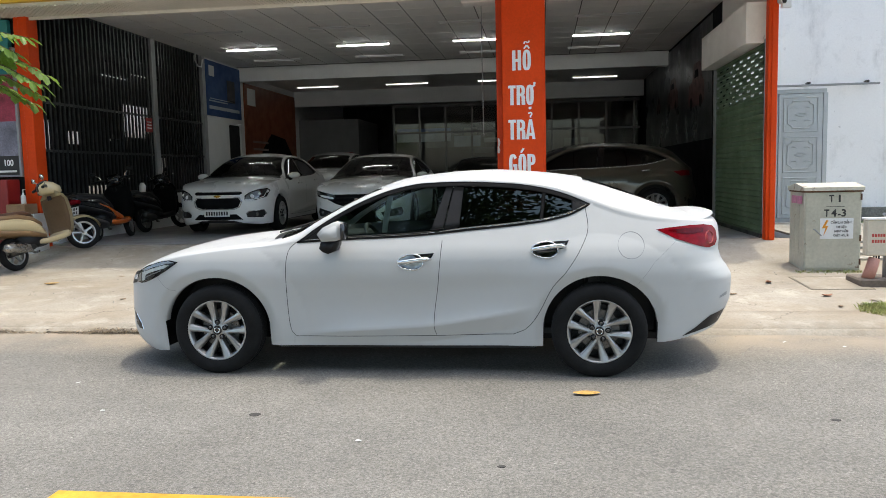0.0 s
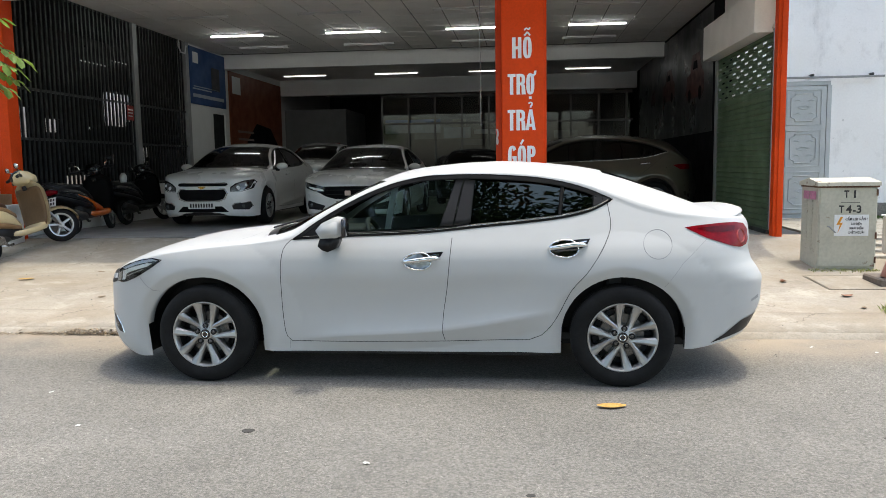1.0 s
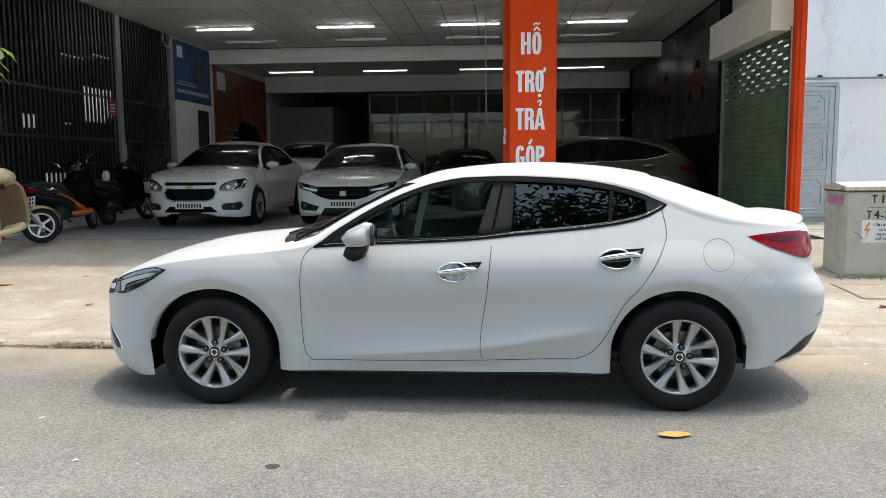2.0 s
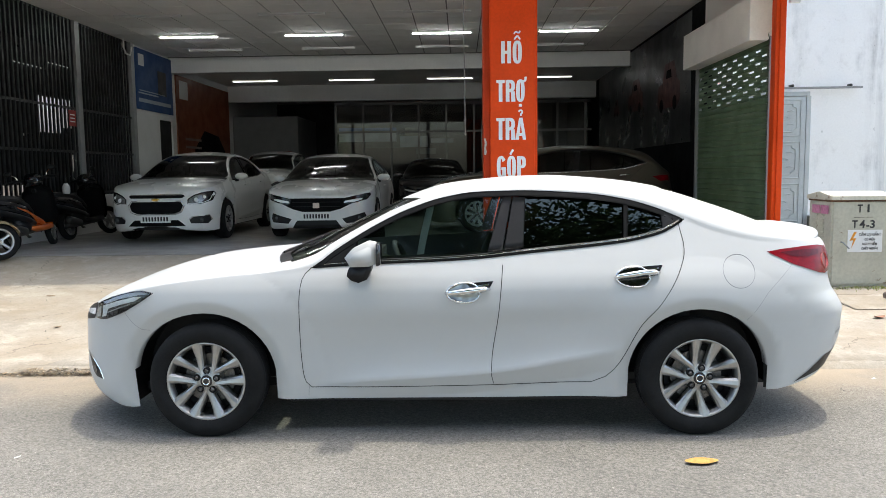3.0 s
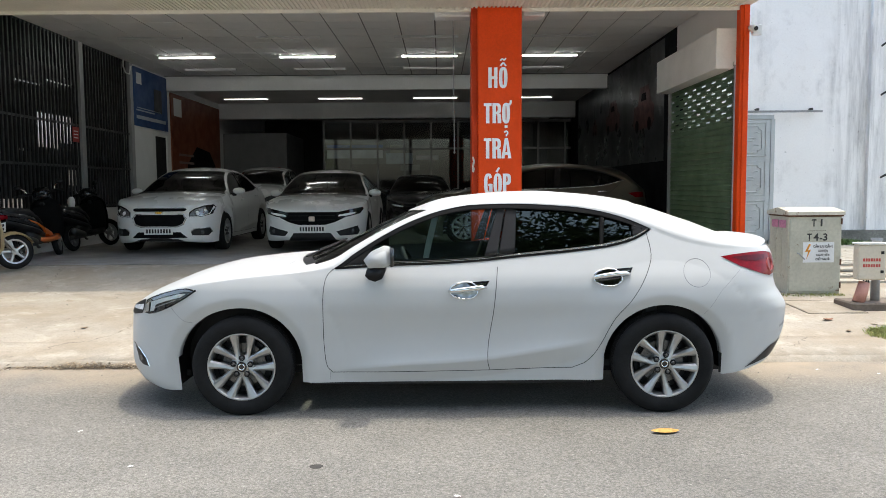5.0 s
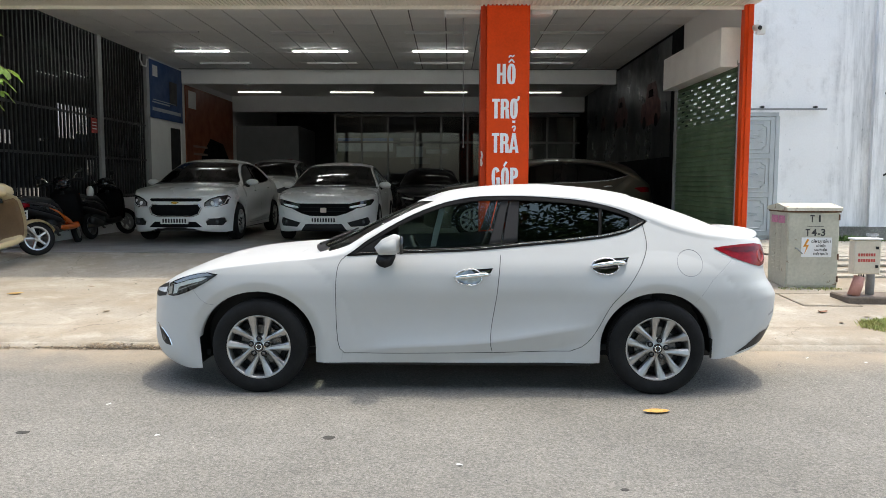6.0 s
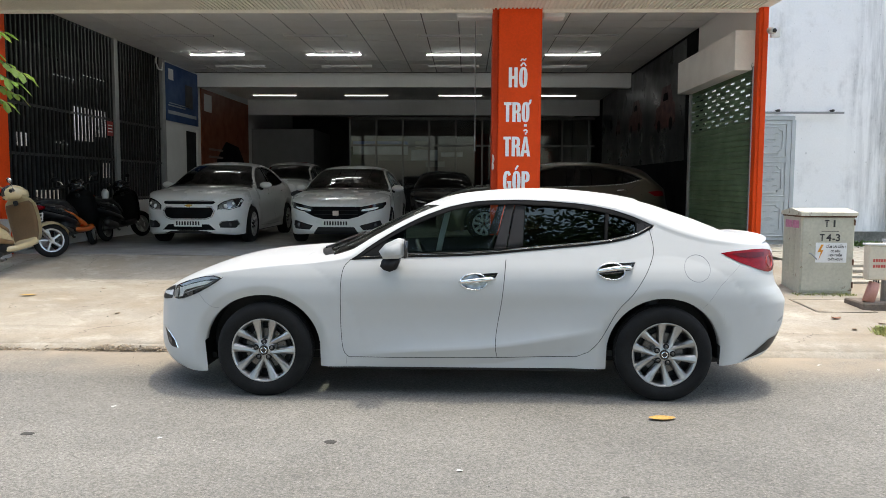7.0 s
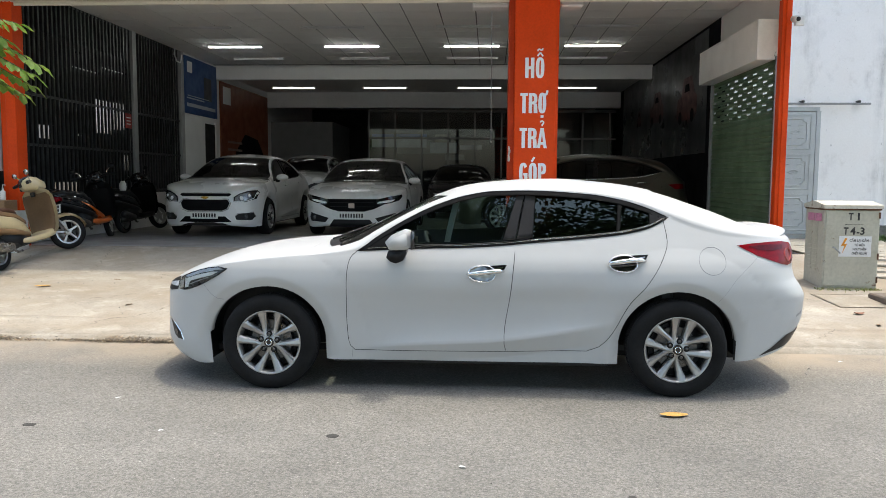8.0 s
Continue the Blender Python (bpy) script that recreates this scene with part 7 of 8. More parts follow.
    bm = bmesh.new()
    hull(bm, [(-0.46, 0.675, 0.02, 0.06), (-0.43, 0.675, 0.04, 0.09), (-0.36, 0.67, 0.045, 0.11)])
    part("tail_lamp", bm, REDLENS, sc, smooth=True)
    pl = boxed("number_plate", -0.004, 0.004, -0.095, 0.095, -0.07, 0.07, PLATE, sc, 0.003, "white scooter plate with plain black bars")
    pl.matrix_basis = pose(-0.45, 0, 0.53, 0, 22, 0)
    bm = bmesh.new()
    for z in (-0.03, 0.03):
        for k in range(4):
            box(bm, -0.006, -0.0045, -0.075 + k * 0.042, -0.05 + k * 0.042, z - 0.02, z + 0.02)
    part("plate_bars", bm, INK, pl)
    bm = bmesh.new()
    tube(bm, [(0.3, 0.1, 0.2), (0.24, 0.2, 0.0)], 0.012, 6)
    part("side_stand", bm, STEELDARK, sc)
    bm = bmesh.new()
    tube(bm, [(-0.32, -0.09, 0.79), (-0.45, -0.07, 0.82), (-0.45, 0.07, 0.82), (-0.32, 0.09, 0.79)], 0.011, 6)
    part("grab_rail", bm, BLACKPL, sc)
    return sc


CREAM = pm("cream scooter paint", (0.62, 0.5, 0.29), 0.3, var=0.04, coat=0.7, rvar=0.04)
TAN = pm("tan scooter trim", (0.26, 0.155, 0.075), 0.5, var=0.08)
SADDLE = pm("brown seat vinyl", (0.13, 0.06, 0.035), 0.5, var=0.1)
ORANGEP = pm("orange scooter paint", (0.62, 0.13, 0.02), 0.3, var=0.04, coat=0.7)
BLACKSEAT = pm("black seat vinyl", (0.02, 0.02, 0.02), 0.6, var=0.1)


def stand_at(rear, front):
    d = Vector(front) - Vector(rear)
    return pose(rear[0], rear[1], rear[2], 0, -math.degrees(math.atan2(d.z, math.hypot(d.x, d.y))), math.degrees(math.atan2(d.y, d.x)))


scooter("cream and tan scooter parked on the forecourt edge", stand_at((-7.07, 9.7, RAMP(9.7)), (-6.87, 10.92, RAMP(10.92))), CREAM, TAN, SADDLE, "parked scooters", -13, None, -34, pm("heat-stained steel pipe", (0.42, 0.4, 0.37), 0.3, metal=0.8, var=0.25, scale=9))
scooter("black and orange scooter beside the low wall", stand_at((-7.24, 11.88, FLOOR), (-7.26, 13.12, FLOOR)), BLACKGL, BLACKPL, BLACKSEAT, "parked scooters", -11, ORANGEP, 15)
scooter("black scooter beside the low wall", stand_at((-7.42, 13.85, FLOOR), (-7.36, 15.08, FLOOR)), BLACKGL, BLACKPL, BLACKSEAT, "parked scooters", -12)
cup = thing("plastic_jug", "white plastic jug standing on the black scooter", "jug", pose(-7.33, 13.62, FLOOR + 0.77))
bm = bmesh.new()
lathe(bm, [(0.0, 0.0), (0.05, 0.0), (0.062, 0.06), (0.058, 0.12), (0.04, 0.15), (0.03, 0.17), (0.0, 0.17)], 20)
part("bottle", bm, TUBEOFF, cup, smooth=True)

# ---- street furniture on the right ----
BOXPAINT = pm("pale green grey box paint", (0.54, 0.525, 0.43), 0.55, var=0.1, scale=2.2, fine=30, spots=0.25)


def rust_spots(m, lo=0.64, hi=0.69):
    """Rust blooms and grime with their own ragged shape."""
    N, K = m.node_tree.nodes, m.node_tree.links
    b = N["Principled BSDF"]
    old = b.inputs["Base Color"].links[0].from_socket
    t = N.new("ShaderNodeTexNoise")
    t.inputs["Scale"].default_value, t.inputs["Detail"].default_value, t.inputs["Roughness"].default_value = 7.0, 7, 0.65
    K.new(N.new("ShaderNodeNewGeometry").outputs["Position"], t.inputs["Vector"])
    r = N.new("ShaderNodeMapRange")
    r.inputs["From Min"].default_value, r.inputs["From Max"].default_value, r.inputs["To Max"].default_value = lo, hi, 0.85
    K.new(t.outputs[0], r.inputs["Value"])
    x = N.new("ShaderNodeMix")
    x.data_type = "RGBA"
    x.inputs["B"].default_value = (0.15, 0.08, 0.045, 1)
    K.new(r.outputs[0], x.inputs["Factor"])
    K.new(old, x.inputs["A"])
    K.new(x.outputs["Result"], b.inputs["Base Color"])


rust_spots(BOXPAINT)
RUST = pm("rusty rim", (0.16, 0.075, 0.04), 0.8, var=0.3)
EX0, EX1, EY0, EY1, EZ0, EZ1 = 2.985, 3.605, 9.34, 9.86, 0.16, 1.08
ebox = thing("electric_box", "pale grey-green steel electric cabinet with stencilled text", "electrical cabinet")
boxed("body", EX0, EX1, EY0, EY1, EZ0, EZ1, BOXPAINT, ebox, 0.008)
boxed("foot", EX0 + 0.03, EX1 - 0.03, EY0 + 0.02, EY1 - 0.02, 0.05, EZ0, pm("dirty concrete foot", (0.2, 0.19, 0.15), 0.9, var=0.2), ebox)
boxed("door", EX0 + 0.015, EX1 - 0.012, EY0 - 0.012, EY0 - 0.001, EZ0 + 0.03, EZ1 - 0.02, BOXPAINT, ebox, 0.004)
bm = bmesh.new()
prism(bm, [(EY0 - 0.035, EZ1), (EY1 + 0.035, EZ1), (EY1 + 0.035, EZ1 + 0.04), ((EY0 + EY1) / 2, EZ1 + 0.085), (EY0 - 0.035, EZ1 + 0.04)], EX0 - 0.02, EX1 + 0.018, Matrix(((0, 0, 1, 0), (1, 0, 0, 0), (0, 1, 0, 0), (0, 0, 0, 1))), 0.0)
bmesh.ops.recalc_face_normals(bm, faces=bm.faces[:])
LIDPAINT = pm("cream lid paint", (0.62, 0.59, 0.49), 0.6, var=0.1, spots=0.4)
rust_spots(LIDPAINT, 0.58, 0.66)
part("lid", bm, LIDPAINT, ebox, "cream ridged lid with rust")
boxed("rust_band", EX0 - 0.01, EX1 + 0.01, EY0 - 0.016, EY1 + 0.01, EZ1 - 0.018, EZ1, RUST, ebox)
for k in range(13):
    for y in (EY0 + 0.16, EY0 + 0.32):
        boxed("vent", EX0 - 0.008, EX0 + 0.002, y, y + 0.09, EZ0 + 0.2 + k * 0.045, EZ0 + 0.216 + k * 0.045, BOXPAINT, ebox)
for y in (EY0 + 0.05, EY0 + 0.25):
    boxed("pink_label", EX0 - 0.011, EX0 - 0.009, y, y + 0.18, EZ1 - 0.15, EZ1 - 0.06, pm("pink label", (0.62, 0.25, 0.38), 0.5, var=0.15, scale=30), ebox)
bm = bmesh.new()
hx = EX0 + 0.1
tube(bm, [(hx, EY0 - 0.02, 0.64), (hx + 0.01, EY0 - 0.045, 0.635), (hx + 0.075, EY0 - 0.045, 0.57)], 0.008, 8)
part("lever", bm, STEELGREY, ebox)
for z in (EZ0 + 0.07, 0.97, 0.5):
    bm = bmesh.new()
    tube(bm, [(EX1 - 0.012, EY0 - 0.016, z), (EX1 - 0.012, EY0 - 0.016, z + 0.07)], 0.01, 6)
    part("hinge", bm, RUST, ebox)
ecx = (EX0 + EX1) / 2 + 0.02
face = EY0 - 0.0135
for ch, dx, z, wd in (("T", -0.042, 0.985, 0.055), ("1", 0.045, 0.985, 0.022), ("T", -0.09, 0.82, 0.055), ("4", -0.012, 0.82, 0.06), ("-", 0.045, 0.815, 0.032), ("3", 0.094, 0.82, 0.05)):
    lettering("stencil", ch, 0.115, INK, pose(ecx + dx, face, z, 90, 0, 0), ebox, 0.95, 0.003, 0.0006, "CENTER", "", "CENTER", wd)
boxed("stencil_line", ecx - 0.1, ecx + 0.1, face - 0.001, face + 0.0005, 0.895, 0.9, INK, ebox)
boxed("warning_plate", EX0 + 0.17, EX0 + 0.53, face - 0.002, face, 0.53, 0.765, WALLWHITE, ebox)
for txt, z, sz, wd in (("CẤM LẠI GẦN !", 0.715, 0.04, 0.23), ("CÓ ĐIỆN", 0.663, 0.034, 0.11), ("NGUY HIỂM", 0.615, 0.034, 0.15), ("CHẾT NGƯỜI", 0.567, 0.034, 0.17)):
    lettering("warning_text", txt, sz, INK, pose(EX0 + 0.4, face - 0.003, z, 90, 0, 0), ebox, 0.8, 0.001, 0.0006, "CENTER", "", "CENTER", wd)
bm = bmesh.new()
bx, bz = EX0 + 0.225, 0.655
prism(bm, [(bx + 0.01, bz + 0.09), (bx - 0.035, bz - 0.005), (bx + 0.005, bz + 0.002), (bx - 0.02, bz - 0.095), (bx + 0.035, bz + 0.025), (bx, bz + 0.02), (bx + 0.035, bz + 0.085)], 0.0025, 0.0035, Matrix(((1, 0, 0, 0), (0, 0, -1, face), (0, 1, 0, 0), (0, 0, 0, 1))))
part("lightning_mark", bm, pm("orange mark", (0.75, 0.3, 0.02), 0.5, var=0.05), ebox, "orange lightning mark")

mbox = thing("meter_box", "small cream meter box on a steel post with concrete base", "meter box", pose(3.43, 8.45, RAMP(8.45)))
boxed("base", -0.2, 0.6, -0.13, 0.3, -0.05, 0.075, pm("grey brown base", (0.2, 0.16, 0.13), 0.9, var=0.2), mbox, 0.015)
bm = bmesh.new()
tube(bm, [(0.13, 0.08, 0.07), (0.13, 0.08, 0.74)], 0.045, 14)
part("post", bm, STEELGREY, mbox, smooth=True)
bm = bmesh.new()
lathe(bm, [(0.0, 0.74), (0.058, 0.74), (0.058, 0.715), (0.046, 0.712)], 14, Matrix.Translation((0.13, 0.08, 0)))
part("post_cap", bm, STEELGREY, mbox)
boxed("box", -0.13, 0.16, -0.06, 0.06, 0.31, 0.68, pm("cream box paint", (0.62, 0.56, 0.46), 0.5, var=0.06, spots=0.2), mbox, 0.012)
boxed("box_lid", -0.14, 0.17, -0.07, 0.07, 0.68, 0.7, WALLWHITE, mbox, 0.004)
REDINK = pm("red print", (0.5, 0.06, 0.05), 0.5, var=0.1)
for z in (0.52, 0.46):
    for k in range(7):
        boxed("print_bar", -0.085 + k * 0.027, -0.066 + k * 0.027, -0.0625, -0.0605, z - 0.016, z + 0.016, REDINK, mbox)
for z in (0.58, 0.38):
    boxed("latch", 0.1, 0.13, -0.068, -0.06, z, z + 0.03, BLACKPL, mbox)
bm = bmesh.new()
tube(bm, [(-0.1, -0.02, 0.07), (-0.06, -0.01, 0.18), (-0.03, 0.0, 0.28)], [0.062, 0.06, 0.055], 14)
part("duct", bm, pm("pink plastic duct", (0.5, 0.24, 0.19), 0.55, var=0.1), mbox, "pinkish plastic cable duct", True)
bm = bmesh.new()
for dx in (-0.04, -0.015, 0.01):
    tube(bm, [(dx, 0, 0.26), (dx + 0.005, 0, 0.33)], 0.008, 6)
part("cables", bm, BLACKPL, mbox)

# ---- pavement details ----
bm = bmesh.new()
rows = []
random.seed(5)
for y in (6.69, 6.7, 6.9, 7.1, 7.27, 7.275):
    rows.append([(x * 0.25, y + 0.02 * noise.noise((x * 0.7, y, 1)), RAMP(y) + (-0.03 if y in (6.69, 7.275) else 0.0035) + 0.006 * noise.noise((x * 0.25, y, 0))) for x in range(-60, 61)])
surface(bm, rows)
tagged(mesh_ob("pavement_edge", bm, CONCRETE, smooth=True), "paler worn concrete strip along the kerb", "pavement", kind="structure")
cov = thing("ground_cover", "square concrete inspection cover flush in the pavement", "inspection cover", kind="structure")
bm = bmesh.new()
surface(bm, [[(x, y, RAMP(y) + 0.008) for x in (2.72, 3.0, 3.3)] for y in (8.22, 8.45, 8.68, 8.9)])
part("slab", bm, CONCRETE, cov)
bm = bmesh.new()
for a, b in (((2.7, 8.2), (3.32, 8.2)), ((2.7, 8.92), (3.32, 8.92)), ((2.7, 8.2), (2.7, 8.92)), ((3.32, 8.2), (3.32, 8.92))):
    tube(bm, [(a[0], a[1], RAMP(a[1]) + 0.006), ((a[0] + b[0]) / 2, (a[1] + b[1]) / 2, RAMP((a[1] + b[1]) / 2) + 0.006), (b[0], b[1], RAMP(b[1]) + 0.005)], 0.002, 5)
part("joint", bm, EARTH, cov)
pav = thing("paver_field", "pale worn square pavers in front of the white wall", "pavers", kind="structure")
bm = bmesh.new()
box(bm, -0.1475, 0.1475, -0.1475, 0.1475, -0.03, 0.0, 0.004)
pme = bpy.data.meshes.new("paver")
bm.to_mesh(pme)
bm.free()
pme.materials.append(pm("pale paver", (0.42, 0.39, 0.33), 0.9, var=0.15, scale=3, bump=0.3, world_space=True))
for i in range(15):
    for j in range(14):
        y = 10.05 + 0.3 * j
        x = 3.75 + 0.3 * i
        q = new("paver", pme)
        q.parent = pav
        q.matrix_basis = pose(x, y, RAMP(y) + 0.01 + random.uniform(-0.003, 0.003), random.uniform(-0.6, 0.6), random.uniform(-0.6, 0.6), 0)

# ---- fallen leaves and litter ----


def leaf_mesh(name, length, width, material, curl=0.15, fold=0.1):
    bm = bmesh.new()
    rows = []
    for k in range(6):
        t = k / 5
        w = width * math.sin(math.pi * (0.06 + 0.9 * t)) ** 0.8 / 2
        z = curl * length * (t - 0.5) ** 2 * 2
        rows.append([(length * (t - 0.5), -w, z + fold * w), (length * (t - 0.5), 0, z), (length * (t - 0.5), w, z + fold * w)])
    surface(bm, rows)
    me = bpy.data.meshes.new(name)
    bm.to_mesh(me)
    bm.free()
    me.materials.append(material)
    for p in me.polygons:
        p.use_smooth = True
    return me


YELLOWLEAF = pm("dry yellow leaf", (0.62, 0.36, 0.09), 0.7, var=0.2, scale=30)
BROWNLEAF = pm("dry brown leaf", (0.3, 0.2, 0.12), 0.8, var=0.3, scale=30)
ym = leaf_mesh("leaf", 0.17, 0.08, YELLOWLEAF, 0.1, 0.25)
for x, y, z, rz in ((0.27, 4.83, -0.016, 8), (-5.93, 8.7, RAMP(8.7) + 0.006, 30)):
    q = tagged(new("fallen_leaf", ym), "dry yellow fallen leaf lying on the ground", "leaf", "fallen leaves")
    q.matrix_basis = pose(x, y, z, 2, 1, rz)
bmx = leaf_mesh("leaf", 0.09, 0.045, BROWNLEAF, 0.15, 0.2)
orl = leaf_mesh("leaf", 0.13, 0.07, pm("reddish dry leaf", (0.42, 0.21, 0.13), 0.8, var=0.25, scale=30), 0.3, 0.3)
for x, y, me, rz in ((2.75, 7.9, orl, 20), (2.72, 7.45, bmx, 60), (3.0, 7.5, bmx, 10), (3.1, 7.7, bmx, 120), (2.4, 8.6, orl, 80), (-5.3, 9.2, bmx, 15), (-4.5, 7.8, bmx, 70), (1.9, 8.0, bmx, 30)):
    q = tagged(new("fallen_leaf", me), "small brown fallen leaf on the pavement", "leaf", "fallen leaves")
    q.matrix_basis = pose(x, y, RAMP(y) + 0.003, 3, 3, rz)
STAIN = pm("dark road stain", (0.06, 0.055, 0.048), 0.85, var=0.3, scale=40)
for x, y, a, b in ((-1.70, 4.315, 0.035, 0.03), (-3.466, 4.377, 0.04, 0.028), (-0.2, 3.6, 0.02, 0.016), (1.6, 4.4, 0.025, 0.02)):
    bm = bmesh.new()
    prism(bm, [((a + 0.3 * a * noise.noise((k * 0.7, x, y))) * math.cos(k * math.pi / 9), (b + 0.3 * b * noise.noise((k * 0.9, y, x))) * math.sin(k * math.pi / 9)) for k in range(18)], 0.0, 0.002)
    q = mesh_ob("road_stain", bm, STAIN)
    q.matrix_basis = pose(x, y, -0.02)
    tagged(q, "small dark tar spot on the asphalt", "stain", "tar spots")
PAPER = pm("white litter", (0.6, 0.6, 0.57), 0.8, var=0.1)
for x, y, rz in ((-2.68, 4.33, 10), (-3.22, 4.93, 40), (-0.98, 3.9, 5), (2.3, 6.2, 60), (1.9, 6.35, 10)):
    bm = bmesh.new()
    rows = [[(0.011 * (i - 1) + random.uniform(-0.006, 0.006), 0.009 * (j - 1) + random.uniform(-0.005, 0.005), 0.003 + random.uniform(0, 0.006)) for i in range(4)] for j in range(3)]
    surface(bm, rows)
    q = mesh_ob("paper_scrap", bm, PAPER)
    q.matrix_basis = pose(x, y, -0.02, 0, 0, rz)
    tagged(q, "small crumpled white scrap on the asphalt", "litter", "litter scraps")
# dry leaves and crumbs gathered along the kerb in low heaps
random.seed(11)


def heap(x):
    """Height of the litter heap along the kerb."""
    n = noise.noise((x * 1.6, 0.7, 0)) + 0.45 * noise.noise((x * 6.0, 2.1, 0))
    return min(0.055, max(0.0, 0.016 + 0.075 * n)) if x < 0 else max(0.0, 0.03 * (n - 0.25))


bm = bmesh.new()
n = 0
while n < 7500:
    x = random.uniform(-8, 3.5)
    top = heap(x)
    if random.random() > top / 0.035:
        continue
    y = 6.6 + random.gauss(0, 0.028)
    q = max(0.0, 1 - abs(y - 6.6) / 0.08)
    z = -0.018 + random.uniform(0, 1) * top * q + (0.02 if y > 6.64 else 0)
    s = random.uniform(0.004, 0.013) * (1.6 if random.random() < 0.08 else 1)
    a, h = random.uniform(0, 6.28), random.uniform(-0.5, 0.6) * s
    c, d = math.cos(a) * s, math.sin(a) * s
    w = random.uniform(0.3, 0.8)
    bm.faces.new([bm.verts.new(p) for p in ((x - c, y - d, z), (x + d * w, y - c * w, z + h), (x + c, y + d, z + 0.4 * s), (x - d * w, y + c * w, z + h * 0.5))])
    n += 1
LITTER = bpy.data.materials.new("mixed dry litter")
LITTER.use_nodes = True
_nt = LITTER.node_tree
_g, _r = _nt.nodes.new("ShaderNodeNewGeometry"), _nt.nodes.new("ShaderNodeValToRGB")
for p, c in ((0.0, (0.08, 0.065, 0.05)), (0.4, (0.19, 0.15, 0.11)), (0.75, (0.32, 0.25, 0.17)), (0.93, (0.4, 0.28, 0.16)), (1.0, (0.6, 0.56, 0.5))):
    e = _r.color_ramp.elements.new(p) if p not in (0.0, 1.0) else _r.color_ramp.elements[0 if p == 0.0 else -1]
    e.color = (*c, 1)
_nt.links.new(_g.outputs["Random Per Island"], _r.inputs[0])
_nt.links.new(_r.outputs[0], _nt.nodes["Principled BSDF"].inputs["Base Color"])
_nt.nodes["Principled BSDF"].inputs["Roughness"].default_value = 0.9
lit = mesh_ob("leaf_litter", bm, LITTER)
tagged(lit, "brown leaf litter and crumbs along the kerb", "leaf litter", kind="stuff")
bm = bmesh.new()
for k in range(500):
    x, y = random.uniform(-7, 7), random.choice((random.uniform(2.0, 6.6), random.uniform(5.9, 6.65), random.uniform(6.8, 9.5)))
    s = random.uniform(0.0025, 0.006)
    z = -0.02 if y < 6.65 else RAMP(y) + 0.004
    bmesh.ops.create_icosphere(bm, subdivisions=1, radius=s, matrix=Matrix.Translation((x, y, z + s * 0.3)))
tagged(mesh_ob("gravel", bm, pm("pale grit", (0.42, 0.4, 0.36), 0.9, var=0.3, scale=8)), "loose pale grit on road and pavement", "grit", kind="stuff")
# grass tuft beside the meter box
GRASS = pm("grass blades", (0.36, 0.44, 0.14), 0.7, var=0.3, scale=12, col2=(0.34, 0.29, 0.12))
bm = bmesh.new()
for k in range(9000):
    a, r = random.uniform(0, 6.28), math.sqrt(random.uniform(0, 1)) * (0.8 + 0.2 * math.sin(k * 0.37))
    x = 3.3 + 0.5 * r * math.cos(a)
    y = 7.28 + 0.3 * r * math.sin(a) + 0.03 * noise.noise((x * 5, 0, 0))
    if k > 8700:
        x, y = random.uniform(EX0 - 0.1, EX1), EY0 - 0.05 - abs(random.gauss(0, 0.07))
    z0 = RAMP(max(y, 6.7))
    h = random.uniform(0.015, 0.05) * (0.6 if k > 8700 else 1.0)
    a = random.uniform(0, 6.28)
    w = 0.005
    dx, dy = math.cos(a), math.sin(a)
    lx, ly = random.gauss(0, 0.5) * h, random.gauss(0, 0.5) * h
    vs = [bm.verts.new(p) for p in ((x - dy * w, y + dx * w, z0), (x + dy * w, y - dx * w, z0), (x + lx * 0.5 + dy * w * 0.7, y + ly * 0.5 - dx * w * 0.7, z0 + h * 0.7), (x + lx, y + ly, z0 + h))]
    bm.faces.new(vs)
tagged(mesh_ob("grass", bm, GRASS), "short green grass tufts in the pavement", "grass", kind="stuff")

# weeds at the foot of the white wall
bm = bmesh.new()
for k in range(600):
    x = 5.9 + random.gauss(0, 0.45)
    y = 13.98 - abs(random.gauss(0, 0.14))
    h = random.uniform(0.03, 0.13) * math.exp(-((x - 6.05) / 0.6) ** 2)
    a, w = random.uniform(0, 6.28), 0.012
    dx, dy = math.cos(a), math.sin(a)
    lx, ly = random.gauss(0, 0.4) * h, random.gauss(0, 0.4) * h
    z0 = RAMP(y)
    bm.faces.new([bm.verts.new(v) for v in ((x, y, z0), (x + lx * 0.5 + dy * w, y + ly * 0.5 - dx * w, z0 + h * 0.6), (x + lx, y + ly, z0 + h), (x + lx * 0.5 - dy * w, y + ly * 0.5 + dx * w, z0 + h * 0.65))])
tagged(mesh_ob("weeds", bm, pm("weed leaves", (0.16, 0.27, 0.07), 0.6, var=0.3, scale=10)), "green weeds along the foot of the white wall", "weeds", kind="stuff")

# ---- trees ----
LEAFGREEN = pm("fresh leaf", (0.24, 0.38, 0.11), 0.32, var=0.3, scale=9, coat=0.5)


def leafy(m, glow):
    """Lets part of the sunlight through the leaf blade."""
    N, K = m.node_tree.nodes, m.node_tree.links
    t, mx = N.new("ShaderNodeBsdfTranslucent"), N.new("ShaderNodeMixShader")
    t.inputs["Color"].default_value = (*glow, 1)
    mx.inputs[0].default_value = 0.4
    K.new(N["Principled BSDF"].outputs[0], mx.inputs[1])
    K.new(t.outputs[0], mx.inputs[2])
    K.new(mx.outputs[0], N["Material Output"].inputs["Surface"])


leafy(LEAFGREEN, (0.36, 0.56, 0.1))
LEAFDARK = pm("dark street tree leaf", (0.11, 0.16, 0.06), 0.5, var=0.3, scale=6)
BARK = pm("tree bark", (0.16, 0.13, 0.1), 0.9, var=0.3, scale=8, bump=0.6)


